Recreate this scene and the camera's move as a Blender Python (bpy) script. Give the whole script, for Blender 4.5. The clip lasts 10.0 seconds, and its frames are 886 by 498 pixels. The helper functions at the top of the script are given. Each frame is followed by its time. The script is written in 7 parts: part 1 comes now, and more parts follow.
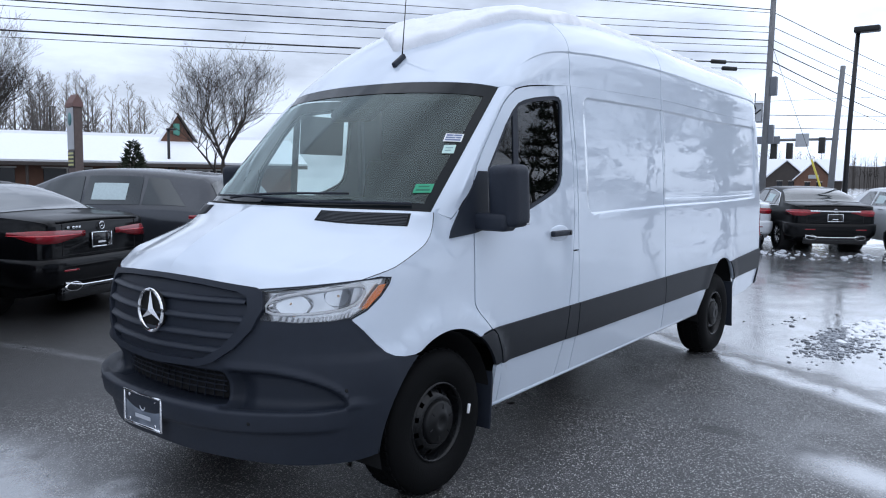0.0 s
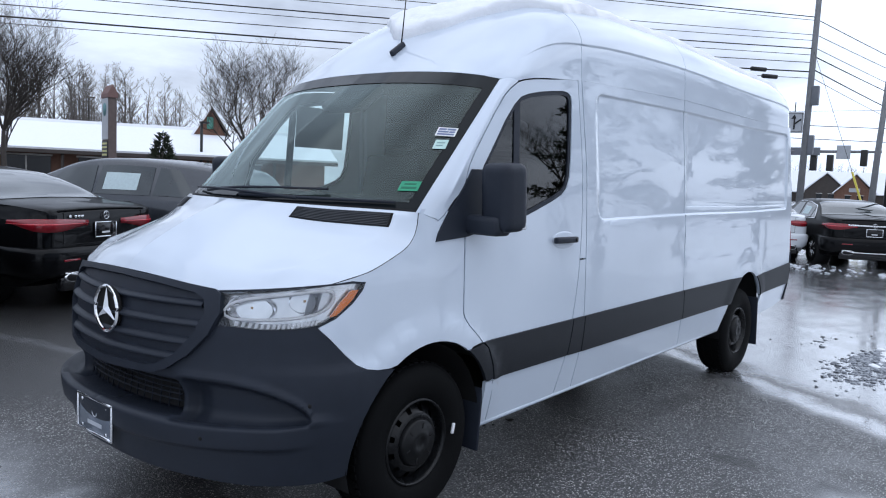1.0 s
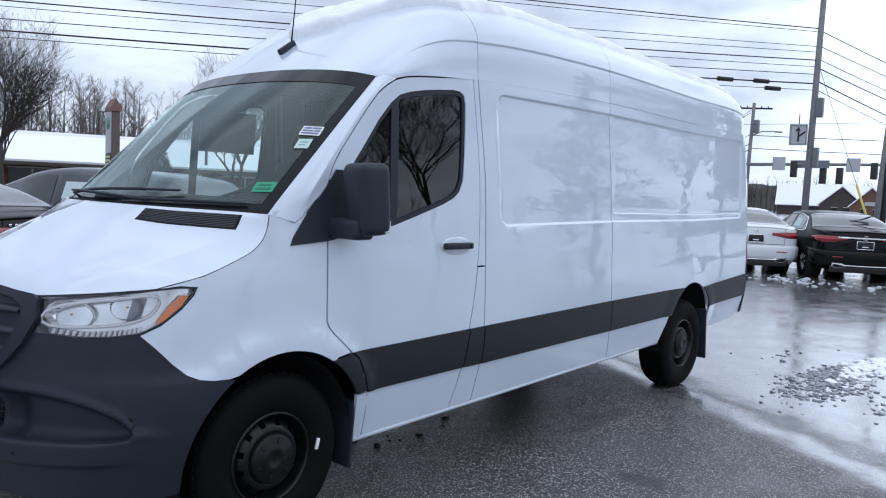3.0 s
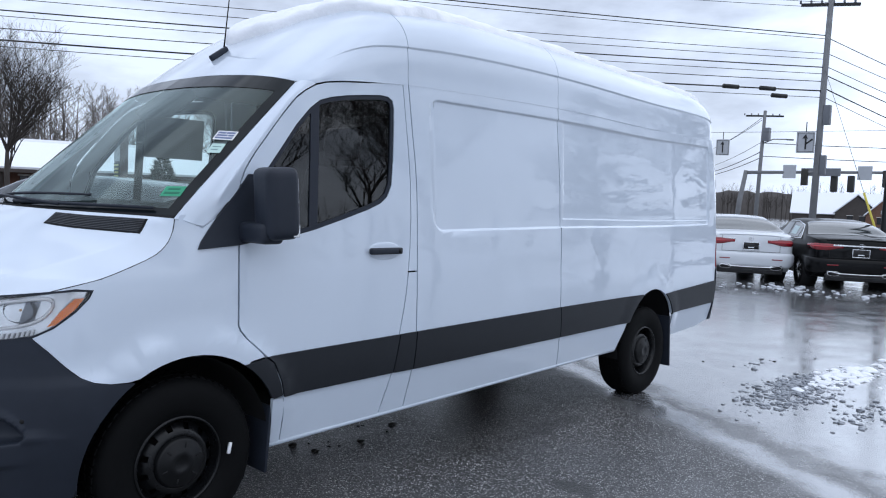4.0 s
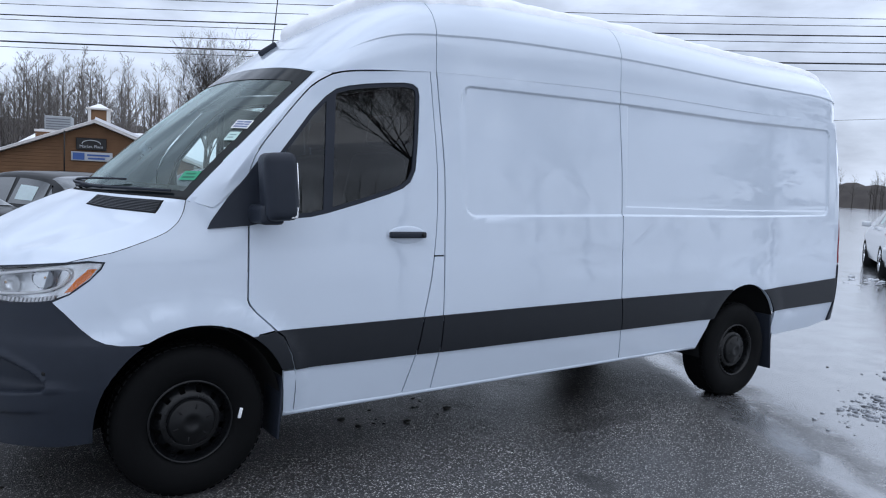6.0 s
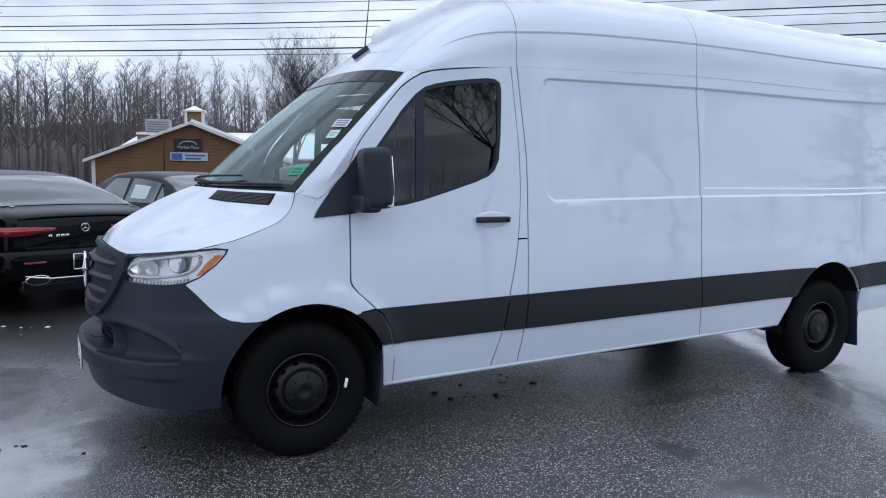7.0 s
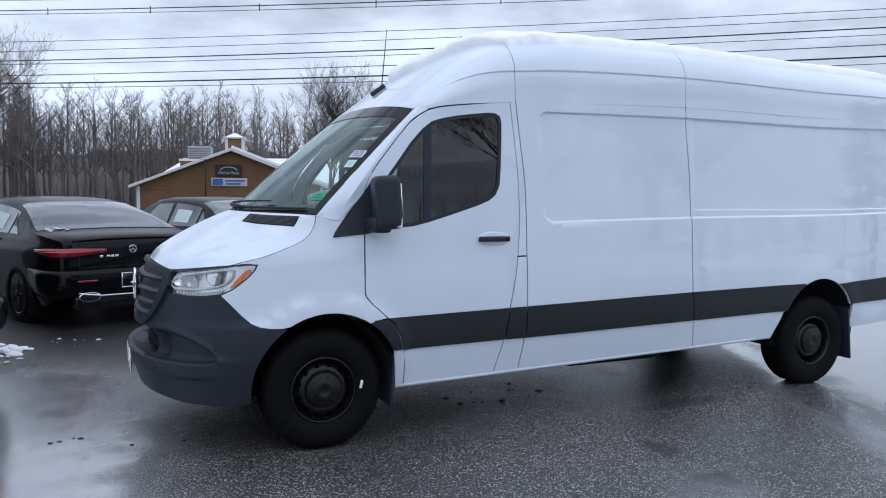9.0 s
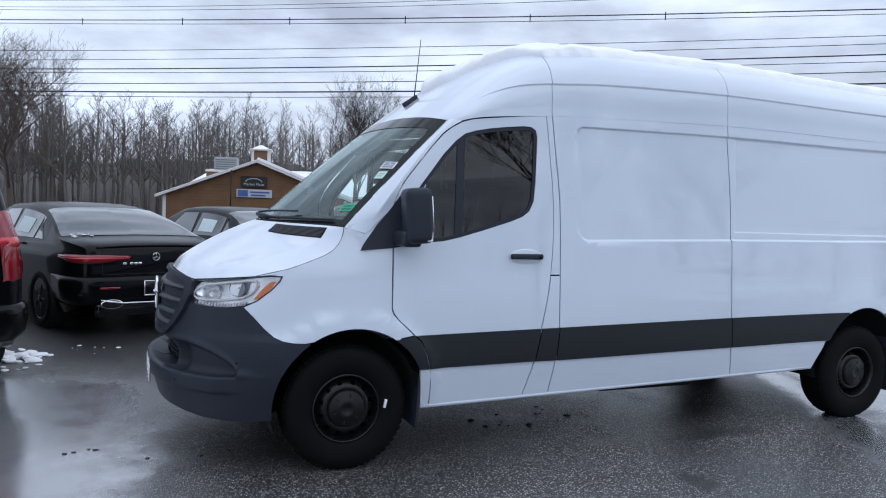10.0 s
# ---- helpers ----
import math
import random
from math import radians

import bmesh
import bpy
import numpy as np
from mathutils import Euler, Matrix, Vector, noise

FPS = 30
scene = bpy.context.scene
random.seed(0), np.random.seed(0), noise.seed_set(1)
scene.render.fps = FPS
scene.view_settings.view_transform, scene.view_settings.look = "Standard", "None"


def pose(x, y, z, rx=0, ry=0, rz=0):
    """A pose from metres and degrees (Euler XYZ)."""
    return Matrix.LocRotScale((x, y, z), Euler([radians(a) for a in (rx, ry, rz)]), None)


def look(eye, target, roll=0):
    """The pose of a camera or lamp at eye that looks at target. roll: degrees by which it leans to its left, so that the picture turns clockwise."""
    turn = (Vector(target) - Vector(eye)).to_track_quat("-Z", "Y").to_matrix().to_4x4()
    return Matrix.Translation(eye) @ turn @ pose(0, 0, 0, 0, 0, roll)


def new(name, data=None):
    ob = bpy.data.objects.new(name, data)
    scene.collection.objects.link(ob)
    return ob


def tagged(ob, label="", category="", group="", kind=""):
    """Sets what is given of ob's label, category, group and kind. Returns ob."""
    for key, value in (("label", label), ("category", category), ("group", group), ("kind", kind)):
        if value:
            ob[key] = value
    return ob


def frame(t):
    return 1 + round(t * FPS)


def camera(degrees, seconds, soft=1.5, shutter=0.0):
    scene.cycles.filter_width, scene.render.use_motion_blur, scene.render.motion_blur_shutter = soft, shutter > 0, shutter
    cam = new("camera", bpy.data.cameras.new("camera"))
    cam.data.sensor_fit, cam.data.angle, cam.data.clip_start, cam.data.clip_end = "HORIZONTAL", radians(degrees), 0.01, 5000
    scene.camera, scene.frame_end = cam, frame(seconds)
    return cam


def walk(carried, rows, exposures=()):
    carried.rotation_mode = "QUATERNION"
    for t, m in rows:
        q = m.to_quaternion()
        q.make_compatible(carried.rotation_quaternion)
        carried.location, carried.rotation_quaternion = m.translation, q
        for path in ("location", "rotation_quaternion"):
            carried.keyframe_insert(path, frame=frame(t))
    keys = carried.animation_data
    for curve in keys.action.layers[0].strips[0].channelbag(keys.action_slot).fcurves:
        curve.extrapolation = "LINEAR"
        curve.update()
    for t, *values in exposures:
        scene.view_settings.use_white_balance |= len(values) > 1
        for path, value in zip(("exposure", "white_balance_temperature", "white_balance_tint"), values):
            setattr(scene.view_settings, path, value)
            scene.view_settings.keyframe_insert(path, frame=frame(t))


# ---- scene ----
cam = camera(60.4, 10.0, soft=1.1)
PATH = [
    (0, (-3.049, -3.332, 1.64), (-1.475, -2.112, 1.456), 0.7),
    (0.5, (-2.87, -3.337, 1.641), (-1.32, -2.086, 1.458), 1.8),
    (1, (-2.642, -3.285, 1.629), (-1.119, -2.002, 1.446), 2.5),
    (1.5, (-2.539, -3.305, 1.625), (-1.036, -1.999, 1.444), 2.7),
    (2, (-2.404, -3.468, 1.622), (-0.912, -2.147, 1.446), 2.7),
    (2.5, (-2.234, -3.65, 1.619), (-0.741, -2.329, 1.455), 2.6),
    (3, (-2.028, -3.696, 1.599), (-0.529, -2.38, 1.451), 2.5),
    (4.5, (-1.502, -4.211, 1.602), (-0.067, -2.822, 1.483), 2.5),
    (5, (-1.251, -4.278, 1.572), (0.115, -2.823, 1.446), 2.6),
    (5.5, (-1.09, -4.432, 1.575), (0.176, -2.89, 1.437), 2.8),
    (6, (-1.034, -4.676, 1.59), (0.071, -3.017, 1.426), 2.5),
    (7.5, (-1.285, -5.154, 1.58), (-0.399, -3.373, 1.383), 0.1),
    (8, (-1.266, -5.419, 1.582), (-0.392, -3.629, 1.4), -0.0),
    (8.5, (-1.272, -5.517, 1.588), (-0.42, -3.715, 1.427), 0.1),
    (9, (-1.28, -5.53, 1.591), (-0.45, -3.715, 1.454), 0.4),
    (9.5, (-1.274, -5.49, 1.587), (-0.469, -3.663, 1.475), 1.0),
    (10, (-1.265, -5.349, 1.574), (-0.486, -3.51, 1.48), 1.9),
]
walk(cam, [(t, look(eye, target, roll)) for t, eye, target, roll in PATH])

# ---- world, sun, exposure ----
world = bpy.data.worlds.new("overcast_sky")
scene.world = world
world.use_nodes = True
wn, wl = world.node_tree.nodes, world.node_tree.links
wn.clear()
w_out = wn.new("ShaderNodeOutputWorld")
w_bg = wn.new("ShaderNodeBackground")
w_sky = wn.new("ShaderNodeTexSky")
w_sky.sky_type, w_sky.sun_disc = "NISHITA", False
w_sky.sun_elevation, w_sky.sun_rotation = radians(70), radians(172)
w_sky.air_density, w_sky.dust_density = 1.0, 2.0
w_tc = wn.new("ShaderNodeTexCoord")
w_map = wn.new("ShaderNodeMapping")
w_map.inputs["Scale"].default_value = (1.6, 1.6, 5.0)
w_noise = wn.new("ShaderNodeTexNoise")
w_noise.inputs["Scale"].default_value = 2.2
w_noise.inputs["Detail"].default_value = 7
w_noise.inputs["Roughness"].default_value = 0.55
w_ramp = wn.new("ShaderNodeValToRGB")
w_ramp.color_ramp.elements[0].position, w_ramp.color_ramp.elements[0].color = 0.34, (3.9, 4.45, 5.65, 1)
w_ramp.color_ramp.elements[1].position, w_ramp.color_ramp.elements[1].color = 0.62, (7.7, 8.75, 10.7, 1)
w_mix = wn.new("ShaderNodeMix")
w_mix.data_type = "RGBA"
w_mix.inputs["Factor"].default_value = 0.9
wl.new(w_tc.outputs["Generated"], w_map.inputs["Vector"])
wl.new(w_map.outputs["Vector"], w_noise.inputs["Vector"])
wl.new(w_noise.outputs["Fac"], w_ramp.inputs["Fac"])
wl.new(w_sky.outputs["Color"], w_mix.inputs["A"])
wl.new(w_ramp.outputs["Color"], w_mix.inputs["B"])
# an overcast sky is brighter overhead than at the horizon
w_sep = wn.new("ShaderNodeSeparateXYZ")
w_grad = wn.new("ShaderNodeMapRange")
w_grad.inputs["From Min"].default_value, w_grad.inputs["From Max"].default_value = 0.16, 0.90
w_grad.inputs["To Min"].default_value, w_grad.inputs["To Max"].default_value = 0.92, 1.13
w_mul = wn.new("ShaderNodeVectorMath")
w_mul.operation = "SCALE"
wl.new(w_tc.outputs["Generated"], w_sep.inputs["Vector"])
wl.new(w_sep.outputs["Z"], w_grad.inputs["Value"])
wl.new(w_mix.outputs["Result"], w_mul.inputs[0])
wl.new(w_grad.outputs["Result"], w_mul.inputs["Scale"])
# thinner cloud low over the crossing lets more light through
w_dot = wn.new("ShaderNodeVectorMath")
w_dot.operation = "DOT_PRODUCT"
w_dot.inputs[1].default_value = Vector((0.955, -0.135, 0.26)).normalized()
w_glow = wn.new("ShaderNodeMapRange")
w_glow.interpolation_type = "SMOOTHSTEP"
for key, value in (("From Min", 0.84), ("From Max", 1.0), ("To Min", 0.96), ("To Max", 1.55)):
    w_glow.inputs[key].default_value = value
w_thin = wn.new("ShaderNodeVectorMath")
w_thin.operation = "SCALE"
wl.new(w_tc.outputs["Generated"], w_dot.inputs[0])
wl.new(w_dot.outputs["Value"], w_glow.inputs["Value"])
wl.new(w_mul.outputs["Vector"], w_thin.inputs[0])
wl.new(w_glow.outputs["Result"], w_thin.inputs["Scale"])
wl.new(w_thin.outputs["Vector"], w_bg.inputs["Color"])
wl.new(w_bg.outputs["Background"], w_out.inputs["Surface"])
w_bg.inputs["Strength"].default_value = 0.138
sun = new("sun", bpy.data.lights.new("sun", "SUN"))
sun.data.energy, sun.data.angle, sun.data.color = 0.70, radians(125), (1.0, 0.99, 0.97)
sun.matrix_world = look((1, -7, 20), (0, 0, 0))


# ---- materials ----
def material(name, color, rough=0.5, metal=0.0, vary=0.0, scale=8.0, bump=0.0, bump_scale=60.0, coat=0.0, spec=0.5, trans=0.0, alpha=1.0, emit=None, emit_strength=0.0, ior=1.45, rough_vary=0.0):
    m = bpy.data.materials.new(name)
    m.use_nodes = True
    n, l = m.node_tree.nodes, m.node_tree.links
    b = n["Principled BSDF"]
    b.inputs["Base Color"].default_value = (*color, 1)
    b.inputs["Roughness"].default_value = rough
    b.inputs["Metallic"].default_value = metal
    b.inputs["Specular IOR Level"].default_value = spec
    b.inputs["Coat Weight"].default_value = coat
    b.inputs["Coat Roughness"].default_value = 0.04
    b.inputs["Transmission Weight"].default_value = trans
    b.inputs["IOR"].default_value = ior
    b.inputs["Alpha"].default_value = alpha
    if emit:
        b.inputs["Emission Color"].default_value = (*emit, 1)
        b.inputs["Emission Strength"].default_value = emit_strength
    tc = n.new("ShaderNodeTexCoord")
    if vary > 0 or rough_vary > 0:
        a = n.new("ShaderNodeTexNoise")
        a.inputs["Scale"].default_value, a.inputs["Detail"].default_value = scale, 6
        l.new(tc.outputs["Object"], a.inputs["Vector"])
        if vary > 0:
            mix = n.new("ShaderNodeMix")
            mix.data_type = "RGBA"
            mix.inputs["A"].default_value = (*[max(0, c * (1 - vary)) for c in color], 1)
            mix.inputs["B"].default_value = (*[min(1, c * (1 + vary)) for c in color], 1)
            l.new(a.outputs["Fac"], mix.inputs["Factor"])
            l.new(mix.outputs["Result"], b.inputs["Base Color"])
        if rough_vary > 0:
            r = n.new("ShaderNodeMapRange")
            r.inputs["To Min"].default_value, r.inputs["To Max"].default_value = max(0.02, rough - rough_vary), min(1, rough + rough_vary)
            l.new(a.outputs["Fac"], r.inputs["Value"])
            l.new(r.outputs["Result"], b.inputs["Roughness"])
    if bump > 0:
        a = n.new("ShaderNodeTexNoise")
        a.inputs["Scale"].default_value, a.inputs["Detail"].default_value = bump_scale, 4
        l.new(tc.outputs["Object"], a.inputs["Vector"])
        bp = n.new("ShaderNodeBump")
        bp.inputs["Strength"].default_value, bp.inputs["Distance"].default_value = bump, 0.01
        l.new(a.outputs["Fac"], bp.inputs["Height"])
        l.new(bp.outputs["Normal"], b.inputs["Normal"])
    return m


WHITE = material("white_car_paint", (0.595, 0.67, 0.77), 0.3, coat=1.0, spec=0.3, vary=0.025, scale=3.0, rough_vary=0.04)
PLASTIC = material("black_grained_plastic", (0.0205, 0.0255, 0.037), 0.46, vary=0.2, scale=14, bump=0.12, bump_scale=500, rough_vary=0.1, spec=0.3)
TRIMM = material("matte_side_moulding", (0.0165, 0.019, 0.024), 0.45, vary=0.15, scale=9, bump=0.08, bump_scale=500, spec=0.3)
RUBBER = material("tyre_rubber", (0.0042, 0.0045, 0.005), 0.7, vary=0.35, scale=12, bump=0.15, bump_scale=90, rough_vary=0.12, spec=0.12)
RIM = material("black_steel_rim", (0.005, 0.0055, 0.0065), 0.26, vary=0.3, scale=20, rough_vary=0.06, spec=0.35)
CAP = material("dull_hub_cap", (0.0055, 0.006, 0.007), 0.38, vary=0.2, scale=25, spec=0.3)
SEAM = material("dark_gap", (0.01, 0.01, 0.011), 0.8)
UNDER = material("underbody_black", (0.006, 0.006, 0.007), 0.85, vary=0.3, scale=6)
CHROME = material("chrome", (0.8, 0.81, 0.83), 0.09, metal=1.0)
SILVER = material("bright_reflector", (0.90, 0.91, 0.93), 0.10, metal=1.0)
WARMBULB = material("warm_bulb_tip", (0.85, 0.55, 0.32), 0.15, coat=0.8)
AMBER = material("amber_lens", (0.85, 0.22, 0.02), 0.12, coat=0.6, vary=0.15, scale=60)
RED = material("red_lens", (0.24, 0.008, 0.016), 0.12, coat=0.6, vary=0.2, scale=40)
SNOW = material("wet_snow", (0.86, 0.88, 0.92), 0.6, vary=0.05, scale=7, bump=0.6, bump_scale=22)
GREYSNOW = material("dirty_slush", (0.30, 0.32, 0.355), 0.3, vary=0.35, scale=25, bump=0.7, bump_scale=45)
INTERIOR = material("dark_grey_interior", (0.026, 0.031, 0.033), 0.75, vary=0.25, scale=4)
FRIT = material("black_glass_frit", (0.009, 0.012, 0.014), 0.03, spec=0.22)


def glass(name, tint, rough=0.0, gloss=0.06, sheen=(1, 1, 1), even=False):
    """Thin pane: clear or tinted see-through with a mirror share that grows at grazing angles, or is even."""
    m = bpy.data.materials.new(name)
    m.use_nodes = True
    n, l = m.node_tree.nodes, m.node_tree.links
    n.clear()
    o = n.new("ShaderNodeOutputMaterial")
    t = n.new("ShaderNodeBsdfTransparent")
    t.inputs["Color"].default_value = (*tint, 1)
    g = n.new("ShaderNodeBsdfGlossy")
    g.inputs["Roughness"].default_value = rough
    g.inputs["Color"].default_value = (*sheen, 1)
    f = n.new("ShaderNodeFresnel")
    f.inputs["IOR"].default_value = 1.5
    a = n.new("ShaderNodeMath")
    a.operation = "ADD"
    a.inputs[1].default_value = gloss
    a.use_clamp = True
    x = n.new("ShaderNodeMixShader")
    if even:
        x.inputs["Fac"].default_value = gloss
    else:
        l.new(f.outputs["Fac"], a.inputs[0])
        l.new(a.outputs["Value"], x.inputs["Fac"])
    l.new(t.outputs["BSDF"], x.inputs[1])
    l.new(g.outputs["BSDF"], x.inputs[2])
    l.new(x.outputs["Shader"], o.inputs["Surface"])
    return m


GLASS = glass("windscreen_glass", (0.74, 0.86, 0.85), gloss=0.022, sheen=(0.86, 1.0, 0.98))
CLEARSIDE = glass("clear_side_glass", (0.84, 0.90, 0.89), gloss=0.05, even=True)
# driver's pane: light tint deepened to paint in the dim cab behind
SHADEGLASS = glass("cab_shaded_glass", (0.20, 0.245, 0.25), gloss=0.018)
LENS = glass("clear_lamp_lens", (0.96, 0.97, 0.98), gloss=0.0)
# lacquer over the white paint: glossy, with the faint waves of pressed sheet
wp = WHITE.node_tree.nodes["Principled BSDF"]
wp.inputs["Coat IOR"].default_value, wp.inputs["Coat Roughness"].default_value = 1.7, 0.012
wave_map = WHITE.node_tree.nodes.new("ShaderNodeMapping")
wave_map.inputs["Scale"].default_value = (1.0, 1.0, 3.0)
wave = WHITE.node_tree.nodes.new("ShaderNodeTexNoise")
wave.inputs["Scale"].default_value, wave.inputs["Detail"].default_value = 2.2, 3
wave_bump = WHITE.node_tree.nodes.new("ShaderNodeBump")
wave_bump.inputs["Strength"].default_value, wave_bump.inputs["Distance"].default_value = 0.13, 0.02
wave_tc = WHITE.node_tree.nodes.new("ShaderNodeTexCoord")
WHITE.node_tree.links.new(wave_tc.outputs["Object"], wave_map.inputs["Vector"])
WHITE.node_tree.links.new(wave_map.outputs["Vector"], wave.inputs["Vector"])
WHITE.node_tree.links.new(wave.outputs["Fac"], wave_bump.inputs["Height"])
WHITE.node_tree.links.new(wave_bump.outputs["Normal"], wp.inputs["Coat Normal"])


# ---- mesh helpers ----
def part(name, bm, mat, parent=None, label="", smooth=True):
    """Link a bmesh as one mesh object under a thing or part."""
    me = bpy.data.meshes.new(name)
    bm.to_mesh(me)
    bm.free()
    for p in me.polygons:
        p.use_smooth = smooth
    me.materials.append(mat)
    ob = new(name, me)
    if parent is not None:
        ob.parent = parent
    if label:
        tagged(ob, label)
    return ob


def sharp(ob, angle=35):
    ob.data.set_sharp_from_angle(angle=radians(angle))
    return ob


def thing(name, label, category, group="", kind="", m=None):
    ob = new(name)
    ob.empty_display_size = 0.2
    if m is not None:
        ob.matrix_world = m
    return tagged(ob, label, category, group, kind)


def box_bm(sx, sy, sz, at=(0, 0, 0), bevel=0.0, seg=2, m=None, bm=None):
    """A box with rounded edges, centred at a place; added to bm where one is given."""
    b = bmesh.new()
    bmesh.ops.create_cube(b, size=1, matrix=Matrix.Diagonal((sx, sy, sz, 1)))
    if bevel > 0:
        bmesh.ops.bevel(b, geom=b.edges[:], offset=bevel, segments=seg, affect="EDGES", profile=0.6)
    bmesh.ops.transform(b, matrix=Matrix.Translation(at) @ (m if m is not None else Matrix()), verts=b.verts)
    return add_bm(bm, b)


def cyl_bm(r1, r2, depth, at=(0, 0, 0), seg=24, m=None, bm=None, caps=True):
    b = bmesh.new()
    bmesh.ops.create_cone(b, cap_ends=caps, cap_tris=False, segments=seg, radius1=r1, radius2=r2, depth=depth)
    bmesh.ops.transform(b, matrix=Matrix.Translation(at) @ (m if m is not None else Matrix()), verts=b.verts)
    return add_bm(bm, b)


def add_bm(bm, b):
    if bm is None:
        return b
    me = bpy.data.meshes.new("tmp")
    b.to_mesh(me)
    b.free()
    bm.from_mesh(me)
    bpy.data.meshes.remove(me)
    return bm


def tube_bm(path, r, seg=8, bm=None, closed=False, taper=None):
    """A round bar along a path."""
    b = bmesh.new()
    pts = [Vector(p) for p in path]
    rings = []
    for i, p in enumerate(pts):
        if closed:
            d = pts[(i + 1) % len(pts)] - pts[i - 1]
        else:
            d = pts[min(i + 1, len(pts) - 1)] - pts[max(i - 1, 0)]
        q = d.to_track_quat("Z", "Y")
        rr = r if taper is None else r + (taper - r) * i / max(1, len(pts) - 1)
        rings.append([b.verts.new(p + q @ Vector((rr * math.cos(2 * math.pi * k / seg), rr * math.sin(2 * math.pi * k / seg), 0))) for k in range(seg)])
    n = len(rings)
    for i in range(n if closed else n - 1):
        a, c = rings[i], rings[(i + 1) % n]
        for k in range(seg):
            b.faces.new((a[k], a[(k + 1) % seg], c[(k + 1) % seg], c[k]))
    if not closed:
        b.faces.new(rings[0][::-1])
        b.faces.new(rings[-1])
    return add_bm(bm, b)


def lathe_bm(profile, seg=48, bm=None, m=None):
    """Turn a profile of (radius, y) about the y axis."""
    b = bmesh.new()
    rings = []
    for r, y in profile:
        rings.append([b.verts.new((r * math.cos(2 * math.pi * k / seg), y, r * math.sin(2 * math.pi * k / seg))) for k in range(seg)])
    for a, c in zip(rings, rings[1:]):
        for k in range(seg):
            b.faces.new((a[k], c[k], c[(k + 1) % seg], a[(k + 1) % seg]))
    if m is not None:
        bmesh.ops.transform(b, matrix=m, verts=b.verts)
    return add_bm(bm, b)


def lerp_table(table, x):
    """Smooth value from a short table of (x, value)."""
    xs = [p[0] for p in table]
    if x <= xs[0]:
        return table[0][1]
    if x >= xs[-1]:
        return table[-1][1]
    i = max(k for k in range(len(xs) - 1) if xs[k] <= x)
    t = (x - xs[i]) / (xs[i + 1] - xs[i])
    def slope(k):
        k0, k1 = max(k - 1, 0), min(k + 1, len(xs) - 1)
        return (table[k1][1] - table[k0][1]) / (xs[k1] - xs[k0])
    h = xs[i + 1] - xs[i]
    a, b, ma, mb = table[i][1], table[i + 1][1], slope(i) * h, slope(i + 1) * h
    return a * (2 * t ** 3 - 3 * t ** 2 + 1) + ma * (t ** 3 - 2 * t ** 2 + t) + b * (3 * t ** 2 - 2 * t ** 3) + mb * (t ** 3 - t ** 2)


def step(a, b, x):
    t = min(1, max(0, (x - a) / (b - a)))
    return t * t * (3 - 2 * t)


def round_poly(pts, radius, seg=5):
    """A 2D outline with its corners rounded."""
    out = []
    n = len(pts)
    for i in range(n):
        p, a, c = Vector(pts[i]), Vector(pts[i - 1]), Vector(pts[(i + 1) % n])
        da, dc = (a - p), (c - p)
        r = min(radius, da.length * 0.45, dc.length * 0.45)
        s, e = p + da.normalized() * r, p + dc.normalized() * r
        for k in range(seg + 1):
            t = k / seg
            out.append(tuple((1 - t) ** 2 * s + 2 * t * (1 - t) * p + t * t * e))
    return out


def smooth_poly(pts, times=2):
    for _ in range(times):
        q = []
        for i in range(len(pts)):
            a, b = pts[i], pts[(i + 1) % len(pts)]
            q += [(0.75 * a[0] + 0.25 * b[0], 0.75 * a[1] + 0.25 * b[1]), (0.25 * a[0] + 0.75 * b[0], 0.25 * a[1] + 0.75 * b[1])]
        pts = q
    return pts


def shrink(pts, d):
    """Move a 2D outline inwards by d."""
    n = len(pts)
    area = sum(pts[i][0] * pts[(i + 1) % n][1] - pts[(i + 1) % n][0] * pts[i][1] for i in range(n))
    s = 1 if area > 0 else -1
    out = []
    for i in range(n):
        p, a, c = Vector(pts[i]), Vector(pts[i - 1]), Vector(pts[(i + 1) % n])
        t1, t2 = (p - a), (c - p)
        t1 = t1.normalized() if t1.length > 1e-9 else t2.normalized()
        t2 = t2.normalized() if t2.length > 1e-9 else t1
        nrm = Vector((-t1.y, t1.x)) + Vector((-t2.y, t2.x))
        if nrm.length < 1e-6:
            out.append(tuple(p))
            continue
        nrm.normalize()
        cosv = max(0.4, nrm.dot(Vector((-t1.y, t1.x))))
        out.append(tuple(p + nrm * (s * d / cosv)))
    return out


# ---- the van: its outer surface ----
RAKE = 0.0245      # the tail stands higher than the nose
NOSE = -0.35       # where the flank turns into the nose
LN = 1.25          # unrolled length of the nose

HALF = [(0.30, 0.944), (0.36, 0.953), (0.42, 0.962), (0.56, 0.981), (0.66, 0.990), (0.78, 0.992), (1.0, 0.988), (1.2, 0.981), (1.36, 0.974), (1.7, 0.957), (2.05, 0.931), (2.17, 0.920)]
FRONT = [(0.30, -0.90), (0.38, -0.925), (0.46, -0.945), (0.53, -0.958), (0.575, -0.962), (0.596, -0.957), (0.608, -0.930), (0.66, -0.924), (0.75, -0.925), (0.85, -0.92), (0.93, -0.915), (1.03, -0.888), (1.09, -0.862), (1.2, -0.80)]
SEAM_A, SEAM_B = 1.326, 2.815
SEAM_MID = [(0.345, 1.305), (0.45, 1.322), (0.565, 1.343), (0.77, 1.356), (1.25, 1.349), (1.58, 1.339), (1.85, 1.305), (2.14, 1.272)]
